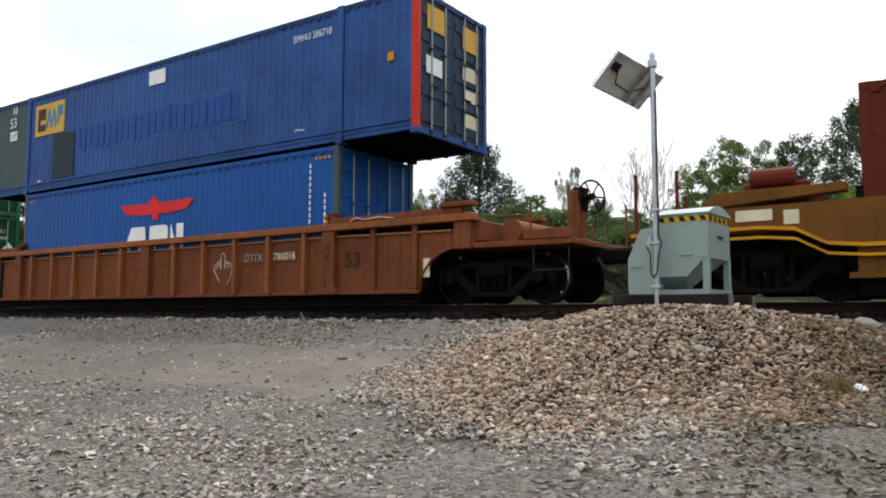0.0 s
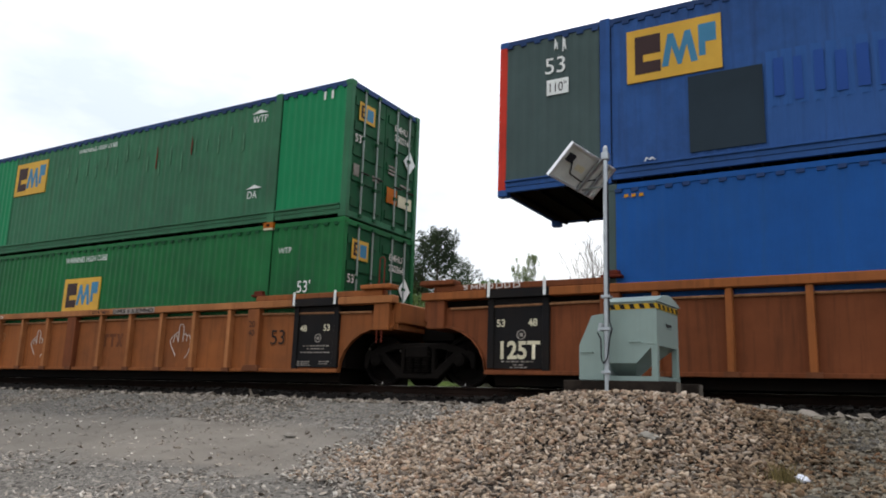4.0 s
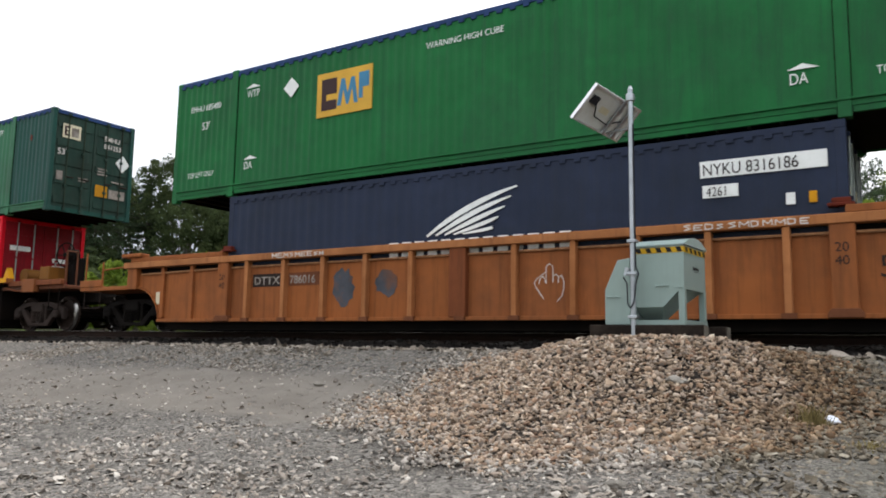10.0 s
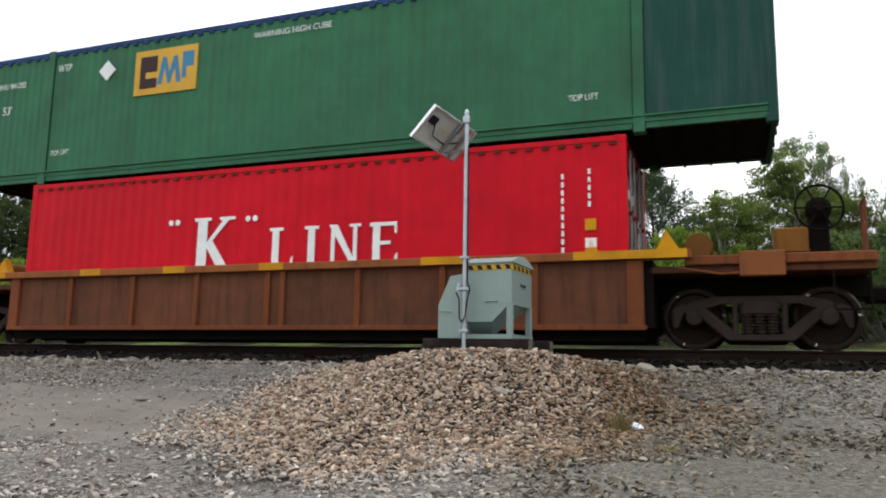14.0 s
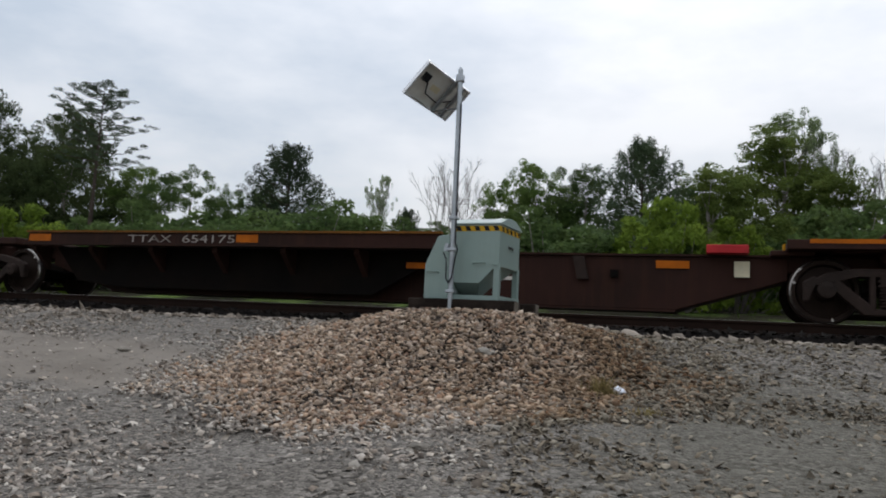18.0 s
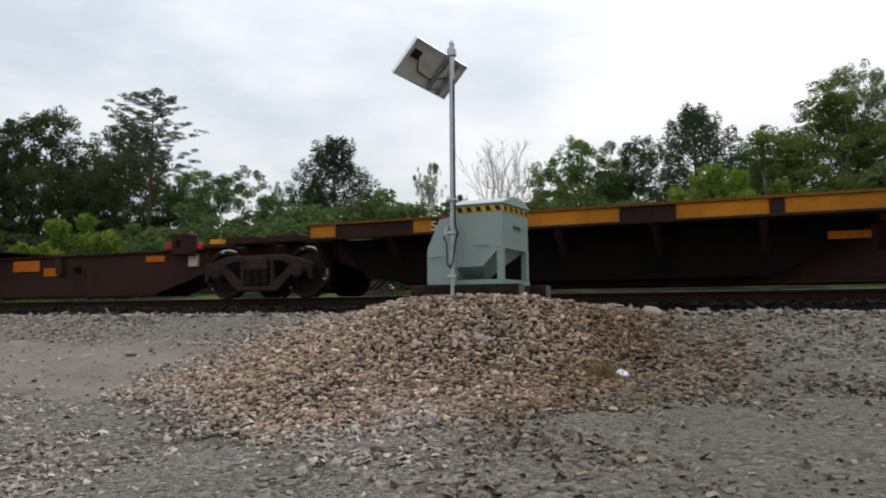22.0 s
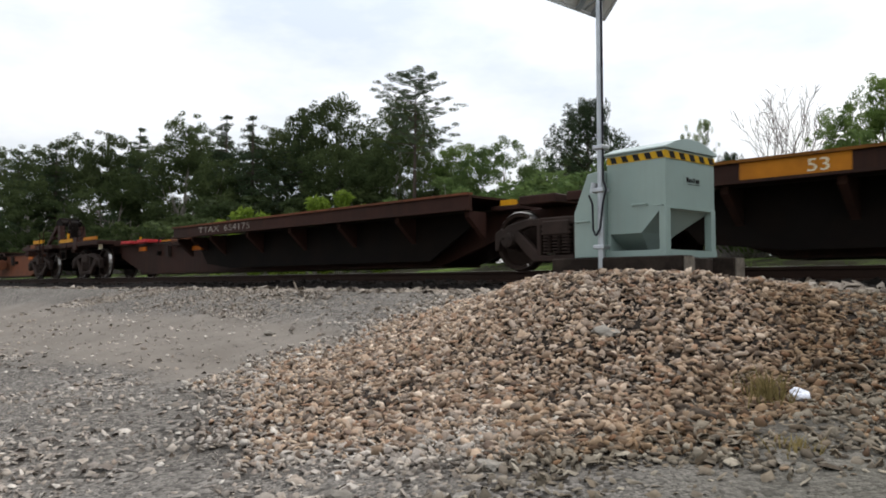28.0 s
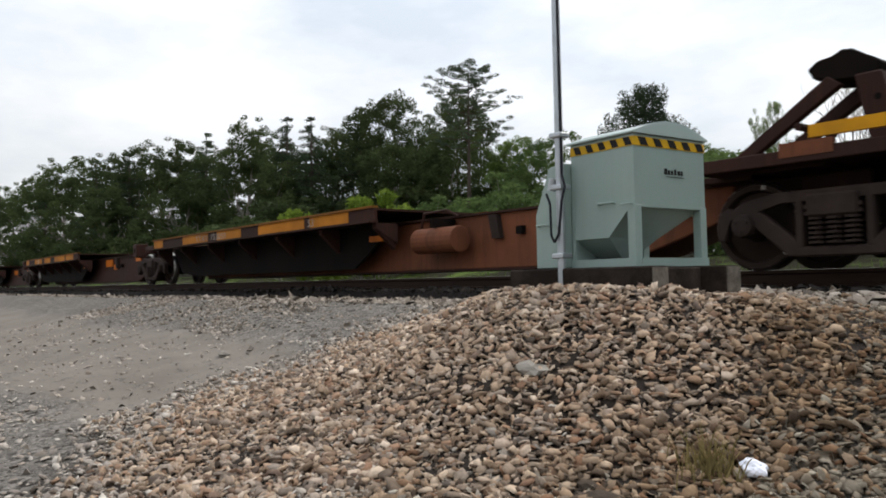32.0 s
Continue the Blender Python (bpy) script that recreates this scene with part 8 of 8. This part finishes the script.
def tree(name, kind, h, seed, label):
    """A tree about its foot, h tall."""
    rr, rn = random.Random(seed), np.random.default_rng(seed)
    ob = thing(name, label=label, category="tree" if kind != "bush" else "bush", group="trees behind the track")
    bm, tips = bmesh.new(), []
    leaves = None
    if kind in ("bare", "fan", "slim"):
        # thin trees: a short stem, then many fine rising branches
        r = h * (0.008 if kind == "fan" else 0.010) + 0.02
        stem, fan, spread, lift, depth = {"bare": (0.2, 6, 0.62, 0.35, 3), "fan": (0.18, 13, 0.5, 0.16, 3), "slim": (0.3, 3, 0.55, 0.35, 3)}[kind]
        rod((0, 0, -0.3), (0, 0, h * stem), r * 1.3, bm, 8, r)
        p0 = Vector((0, 0, h * stem))
        for k in range(fan):
            a = 2 * math.pi * k / fan + rr.uniform(-0.4, 0.4)
            tilt = {"bare": rr.uniform(0.35, 0.75), "fan": rr.uniform(0.2, 0.95), "slim": rr.uniform(0.1, 0.3)}[kind]
            d = Vector((math.cos(a) * tilt, math.sin(a) * tilt, 1)).normalized()
            limbs(bm, rr, p0 - Vector((0, 0, h * stem * rr.uniform(0, 0.35))), d, h * rr.uniform(0.36, 0.46), r * 0.6, depth, tips, spread, lift, 0.013 if kind == "fan" else 0.02)
        limbs(bm, rr, p0, Vector((0.05, 0, 1)).normalized(), h * 0.48, r * 0.8, depth, tips, spread, lift, 0.013 if kind == "fan" else 0.02)
        # the crown ends in an even dome: no limb stands out far above or beside the rest
        zs, ws = sorted(t.z for t in tips), sorted(math.hypot(t.x, t.y) for t in tips)
        k, wide = h * 0.9 / zs[int(len(zs) * 0.9)], h * {"bare": 0.30, "fan": 0.36, "slim": 0.17}[kind] / ws[int(len(ws) * 0.9)]

        def within(p):
            z = p.z * k
            z = z if z < 0.86 * h else 0.86 * h + (z - 0.86 * h) * 0.45
            far = math.hypot(p.x, p.y) * wide / h
            out = wide if far < 0.3 else wide * (0.3 + (far - 0.3) * 0.3) / far
            return Vector((p.x * out, p.y * out, min(z, h)))
        for v in bm.verts:
            v.co = within(v.co)
        tips = [within(t) for t in tips]
        if kind != "bare":
            blobs = []
            for t in tips:
                if rr.random() < (0.34 if kind == "fan" else 0.5) * (0.2 + t.z / h):
                    w_ = h * rr.uniform(0.012, 0.034)
                    blobs.append((t.x, t.y, t.z, w_, w_, w_ * 0.9))
            leaves = leaf_cloud(rn, blobs, 17000 if kind == "fan" else 13000, 0.0036 * h + 0.01)
    elif kind in ("leafy", "round", "far"):
        r = h * 0.016 + 0.03
        rod((0, 0, -0.3), (0, 0, h * 0.4), r * 1.25, bm, 8, r * 0.8)
        for k in range(6):
            a = 1.05 * k + rr.uniform(-0.4, 0.4)
            d = Vector((math.cos(a), math.sin(a), rr.uniform(0.7, 1.7))).normalized()
            limbs(bm, rr, Vector((0, 0, h * rr.uniform(0.18, 0.38))), d, h * rr.uniform(0.16, 0.22), r * 0.5, 1, tips, 0.6, 0.1)
        limbs(bm, rr, Vector((0, 0, h * 0.38)), Vector((0, 0, 1)), h * 0.3, r * 0.7, 1, tips, 0.5, 0.1)
        cz, rx, rz = (0.63, 0.48, 0.34) if kind == "round" else (0.50, 0.46, 0.48)
        blobs = crown_clumps(rr, h, cz, rx, rz, {"round": 330, "far": 260}.get(kind, 420), 0.15 if kind == "round" else 0.45, kind == "round")
        leaves = leaf_cloud(rn, blobs, {"round": 30000, "far": 24000}.get(kind, 34000), (0.0064 if kind != "far" else 0.0072) * h + 0.012)
    elif kind == "pine":
        rod((0, 0, -0.3), (0.015 * h, 0, h * 0.96), h * 0.014, bm, 10, 0.03)
        blobs = []
        for i in range(40):
            e = 0.56 + 0.42 * (i / 40) ** 0.9
            a = i * 2.4 + rr.uniform(-0.4, 0.4)
            ln = h * (0.37 * (1 - e) ** 0.5 + 0.02) * rr.uniform(0.6, 1.2)
            q = Vector((ln * math.cos(a), ln * math.sin(a), h * e + ln * 0.28))
            m_ = Vector((ln * math.cos(a) * 0.55, ln * math.sin(a) * 0.55, h * e + ln * 0.06))
            rod((0.015 * h * e, 0, h * e), m_, 0.035, bm, 5, 0.022)
            rod(m_, q, 0.022, bm, 4, 0.01)
            for t in (0.35, 0.6, 0.8, 1.0):
                b = m_.lerp(q, max(0, 2 * t - 1)) if t > 0.5 else Vector((0, 0, h * e)).lerp(m_, 2 * t)
                for _ in range(2):
                    w_ = h * rr.uniform(0.014, 0.028)
                    blobs.append((b.x + rr.gauss(0, 0.012) * h, b.y + rr.gauss(0, 0.012) * h, b.z + 0.008 * h, w_, w_, 0.008 * h))
        leaves = leaf_cloud(rn, blobs, 15000, 0.0044 * h)
    elif kind == "fir":
        rod((0, 0, -0.3), (0, 0, h * 0.97), h * 0.016, bm, 10, 0.02)
        blobs = []
        for i in range(25):
            e = 0.05 + 0.93 * (i / 25) ** 0.95
            for k in range(7 if i < 19 else 4):
                a = 6.28 * k / 7 + 0.7 * i + rr.uniform(-0.3, 0.3)
                e = min(0.985, 0.05 + 0.93 * (i / 25) ** 0.95 + rr.uniform(-0.02, 0.02))
                ln = h * (0.25 * (1 - e) + 0.012) * rr.uniform(0.65, 1.25)
                q = Vector((ln * math.cos(a), ln * math.sin(a), h * e - ln * rr.uniform(0.0, 0.2)))
                rod((0, 0, h * e), q, 0.03, bm, 4, 0.01)
                for t in (0.3, 0.55, 0.8, 1.0):
                    b = Vector((0, 0, h * e)).lerp(q, t)
                    w_ = h * (0.012 + 0.028 * (1 - e)) * rr.uniform(0.7, 1.3)
                    blobs.append((b.x, b.y, b.z, w_, w_, w_ * 0.75))
        leaves = leaf_cloud(rn, blobs, 28000, 0.0055 * h, 0.4)
    elif kind == "cedar":
        rod((0, 0, -0.3), (0, 0, h * 0.9), h * 0.018, bm, 10, 0.03)
        blobs = []
        for i in range(120):
            e = 0.06 + 0.88 * i / 120
            a = i * 2.4
            ln = h * 0.31 * math.sin(math.pi * min(1, (e * 0.86 + 0.16))) ** 0.8 * rr.uniform(0.55, 1.15)
            q = Vector((ln * math.cos(a), ln * math.sin(a), h * e + ln * 0.35))
            rod((0, 0, h * e * 0.95), q, 0.03, bm, 4, 0.01)
            for t in (0.5, 0.8, 1.0):
                w_ = h * rr.uniform(0.02, 0.04)
                b = Vector((0, 0, h * e)).lerp(q, t)
                blobs.append((b.x, b.y, b.z + 0.01 * h, w_, w_, w_ * rr.uniform(1.0, 2.2)))
        leaves = leaf_cloud(rn, blobs, 36000, 0.0066 * h)
    elif kind == "bush":
        blobs = []
        for _ in range(60):
            a, rad = rr.uniform(0, 6.28), h * math.sqrt(rr.uniform(0.0, 0.36))
            q = Vector((rad * math.cos(a), rad * math.sin(a), h * rr.uniform(0.12, 0.92) * (1 - 0.55 * (rad / (0.6 * h)) ** 2)))
            rod((0.3 * q.x, 0.3 * q.y, -0.2), q, 0.025, bm, 4, 0.008)
            w_ = h * rr.uniform(0.06, 0.14)
            blobs.append((q.x, q.y, q.z, w_, w_, w_ * 0.8))
        leaves = leaf_cloud(rn, blobs, 4200 if seed == 35 else 6500, 0.034 * h ** 0.5 + (0.05 if seed == 35 else 0.036))
    part("trunk", bm, M_BARK_D if kind in ("pine", "fir", "cedar") else M_BARK, ob, "bare trunk and limbs")
    if leaves is not None:
        n = len(leaves) // 3
        crown = mesh_ob("crown", leaves.tolist(), [(3 * i, 3 * i + 1, 3 * i + 2) for i in range(n)], M_LEAF, ob)
        crown["label"] = "loose leafy crown"
    ob["height"] = h
    return ob


PROTO = {}
for key, kind, h, seed, label, mat in (
        ("leafy", "leafy", 10, 11, "broad green deciduous tree at the edge of the wood", M_LEAF),
        ("leafy2", "leafy", 10, 23, "dark green deciduous tree at the edge of the wood", M_LEAF_D),
        ("olive", "leafy", 10, 19, "broad olive-green spring tree at the edge of the wood", M_LEAF_O),
        ("wood", "leafy", 10, 29, "deep green deciduous tree in the wood", M_LEAF_W),
        ("round", "round", 10, 5, "full round-crowned green tree", M_LEAF_D),
        ("far", "far", 10, 61, "dark green tree in the wood beside the line", M_LEAF_W),
        ("sparse", "slim", 10, 31, "thin tree with sparse young leaves", M_LEAF_G),
        ("sparse2", "fan", 10, 47, "tall pale-barked tree of fine rising branches with sparse leaves", M_LEAF_G),
        ("bare", "bare", 10, 8, "bare grey leafless tree behind the track", None),
        ("bare2", "bare", 10, 77, "bare dead-looking tree with fine twigs", None),
        ("pine", "pine", 13, 3, "tall open-branched pine above the wood", M_NEEDLE_P),
        ("fir", "fir", 10, 9, "dark pointed conifer among the trees", M_NEEDLE),
        ("cedar", "cedar", 9, 14, "dense dark cedar behind the track", M_NEEDLE),
        ("bush", "bush", 3, 21, "fresh light green bush beside the track", M_LEAF_L),
        ("scrub", "bush", 4, 33, "mid green scrub under the trees", M_LEAF_D),
        ("scrub2", "bush", 4, 35, "dark green scrub at the foot of the wood", M_LEAF_W)):
    ob = tree("tree" if "bush" not in key and "scrub" not in key else "bush", kind, h, seed, label)
    for c in ob.children:
        if mat and c.name.startswith("crown"):
            c.data.materials[0] = mat
    PROTO[key] = [ob, h, False]


def plant(key, x, y, top, wide=1.0, turn=0.0, base=None):
    """A tree of that kind with its top at the height top."""
    if x < -37 and key in ("leafy", "leafy2", "round"):
        key = "wood"
    ob, h, used = PROTO[key]
    z = float(ground_z(x, y)) if base is None else base
    k = (top - z) / h
    m = pose(x, y, z, 0, 0, turn) @ Matrix.Diagonal((k * wide, k * wide, k, 1))
    if used:
        return copy_thing(ob, m @ Matrix.Diagonal((1 / ob.scale.x, 1 / ob.scale.y, 1 / ob.scale.z, 1)))
    PROTO[key][2] = True
    ob.matrix_basis = m
    return ob


for row in (("pine", -33.2, 21, 12.8, 1.0, 20), ("cedar", -19.8, 20, 8.6, 0.95, 0), ("round", -30.2, 26, 9.1, 0.85, 40),
            ("leafy2", -47.8, 26, 15.1, 0.8, 10), ("leafy", -42.5, 28, 14.2, 0.75, 200), ("fir", -52.6, 26, 15.0, 1.25, 120),
            ("sparse", -19.3, 30, 9.6, 0.5, 0), ("bare", -14.5, 30, 10.5, 0.95, 30), ("leafy", -8.9, 26, 8.9, 0.75, 60),
            ("leafy2", -6.3, 27, 8.9, 0.75, 100), ("cedar", -3.0, 24, 9.2, 1.0, 70), ("fir", -22.6, 27, 6.7, 1.0, 0), ("fir", -0.2, 26, 8.6, 0.7, 30), ("cedar", -16.2, 27, 6.4, 0.8, 10), ("olive", 2.6, 22, 8.7, 1.15, 160), ("olive", 0.2, 21, 7.0, 1.45, 40), ("olive", 5.0, 21, 6.6, 1.45, 250),
            ("sparse", 3.2, 24, 11.0, 0.85, 80), ("sparse", 4.9, 24, 9.8, 0.5, 200), ("bare2", 6.6, 26, 9.4, 0.9, 0), ("leafy2", 9.6, 24, 9.2, 0.85, 210), ("leafy", 13.0, 25, 8.8, 0.95, 260),
            ("sparse2", 18.7, 30, 18.3, 0.95, 0), ("bare2", 20.6, 32, 18.0, 0.6, 90), ("sparse", 23.3, 31, 17.3, 0.55, 130), ("sparse", 27.6, 30, 16.8, 1.1, 200), ("sparse", 28.9, 30, 13.6, 1.2, 20), ("sparse", 26.4, 29, 14.6, 0.8, 300), ("sparse2", 24.6, 32, 17.0, 0.6, 140),
            ("round", 38.7, 30, 17.3, 0.66, 0), ("fir", 46.6, 26, 14.9, 0.9, 50), ("bare2", 48, 34, 18.2, 0.8, 20), ("bare", 45, 36, 17.6, 0.7, 50), ("sparse2", 58.5, 30, 24.6, 0.6, 300), ("sparse", 42.5, 32, 14, 0.8, 200),
            ("fir", -58, 22, 14.6, 1.2, 30), ("far", -56, 26, 13.0, 1.0, 70), ("fir", -52, 21, 13.4, 1.15, 0), ("far", -64, 21, 14.4, 0.95, 220), ("fir", -71, 20, 15.2, 1.15, 120), ("far", -77, 20, 14.6, 1.0, 90),
            ("far", -86, 18, 15.4, 1.0, 290), ("fir", -82, 16, 14.4, 1.15, 20), ("far", -96, 17, 15.6, 1.1, 10), ("far", -106, 15, 15.8, 1.1, 130), ("fir", -91, 15, 14.8, 1.15, 75), ("fir", -112, 14, 15.6, 1.15, 240),
            ("far", -117, 14, 15.2, 1.1, 240), ("far", -128, 13, 15.4, 1.1, 0), ("far", -142, 12, 15.2, 1.2, 80), ("far", -160, 11, 15, 1.2, 160), ("far", -185, 11, 15, 1.3, 20), ("far", -215, 10, 15, 1.4, 200),
            ("far", -68, 26, 14.0, 1.1, 15), ("far", -78, 25, 14.4, 1.1, 105), ("far", -90, 23, 14.6, 1.1, 195), ("far", -60, 28, 13.6, 1.1, 285), ("leafy", -45, 24, 10.5, 1.0, 35), ("far", -54, 19, 9.5, 1.1, 135), ("far", -66, 16, 9.5, 1.2, 235), ("far", -80, 13, 10, 1.2, 335),
            ("leafy2", -38.5, 24, 10.5, 0.95, 300), ("leafy", -35, 27, 9.6, 0.95, 20), ("leafy2", -26.5, 27, 8.0, 1.1, 75), ("leafy", -23.5, 30, 7.6, 1.1, 175),
            ("leafy2", -17, 33, 6.6, 1.2, 0), ("leafy", -11.5, 31, 7.0, 1.1, 110), ("leafy2", -0.5, 29, 8.0, 1.1, 210), ("leafy", 6.0, 29, 7.2, 1.1, 330), ("olive", 16, 27, 9.6, 1.15, 60),
            ("olive", 20.5, 26, 9.6, 1.15, 140), ("olive", 25, 27, 10.2, 1.1, 40), ("olive", 30, 27, 10.2, 1.1, 250), ("leafy", 35, 26, 10.2, 1.1, 10), ("leafy2", 41, 25, 9.8, 1.1, 100), ("far", 50, 25, 9.8, 1.2, 190), ("far", 58, 26, 11, 1.2, 15), ("far", 68, 26, 14, 1.1, 85),
            ("far", 80, 28, 17, 1.0, 40), ("far", 95, 30, 18, 1.0, 140),
            ("olive", 1.4, 24, 7.4, 1.3, 75), ("olive", 3.9, 24, 7.8, 1.3, 15), ("far", -7.6, 29, 7.2, 1.3, 0), ("far", -11.0, 28, 6.4, 1.3, 90), ("olive", 12.0, 25, 9.0, 1.2, 30), ("olive", 17.5, 24, 9.4, 1.2, 200),
            ("olive", 22.5, 25, 9.6, 1.2, 100), ("olive", 27.5, 26, 10.0, 1.2, 310), ("olive", 32.5, 25, 9.6, 1.25, 45), ("leafy", 38.0, 25, 9.2, 1.25, 200), ("far", 44.0, 24, 9.2, 1.25, 120),
            ("bush", -23.5, 8, 3.6, 1.0, 0), ("bush", -30.8, 8.5, 3.5, 1.0, 90), ("bush", -1.1, 12, 4.3, 0.85, 30), ("bush", 0.8, 12.5, 3.6, 0.85, 150), ("bush", 17.8, 14, 5.0, 0.95, 60), ("bush", 29.6, 9, 3.0, 0.9, 120)):
    plant(*row)
rr = random.Random(4)
# scrub and young trees that close the wood's foot
for y0, low, high, step in ((14, 3.4, 5.0, 2.9), (21, 4.6, 6.4, 2.9)):
    x = -120.0
    while x < 70:
        near = -46 < x < 46
        plant("scrub" if near and x > -34 else "scrub2", x, y0 + rr.uniform(-1.5, 3.0), rr.uniform(low, high) * (1.0 if x > -40 else 1.25), rr.uniform(1.1, 1.6), rr.uniform(0, 360))
        x += step * rr.uniform(0.7, 1.3) * (1 if near else 1.7)


# ---------------------------------------------------------------- what moves
def motions():
    for ob, u, z in MOVERS:
        walk(ob, [(t, pose(u + s, 0, z)) for t, s in TRAIN])
    times, gone = [t for t, _ in TRAIN], [s for _, s in TRAIN]
    steps = [i / 10 for i in range(321)]
    turned = [math.degrees(float(np.interp(t, times, gone)) / 0.46) for t in steps]
    for ob, x in WHEELS:
        walk(ob, [(t, pose(x, 0, 0.46, 0, a % 360, 0)) for t, a in zip(steps, turned)])


motions()
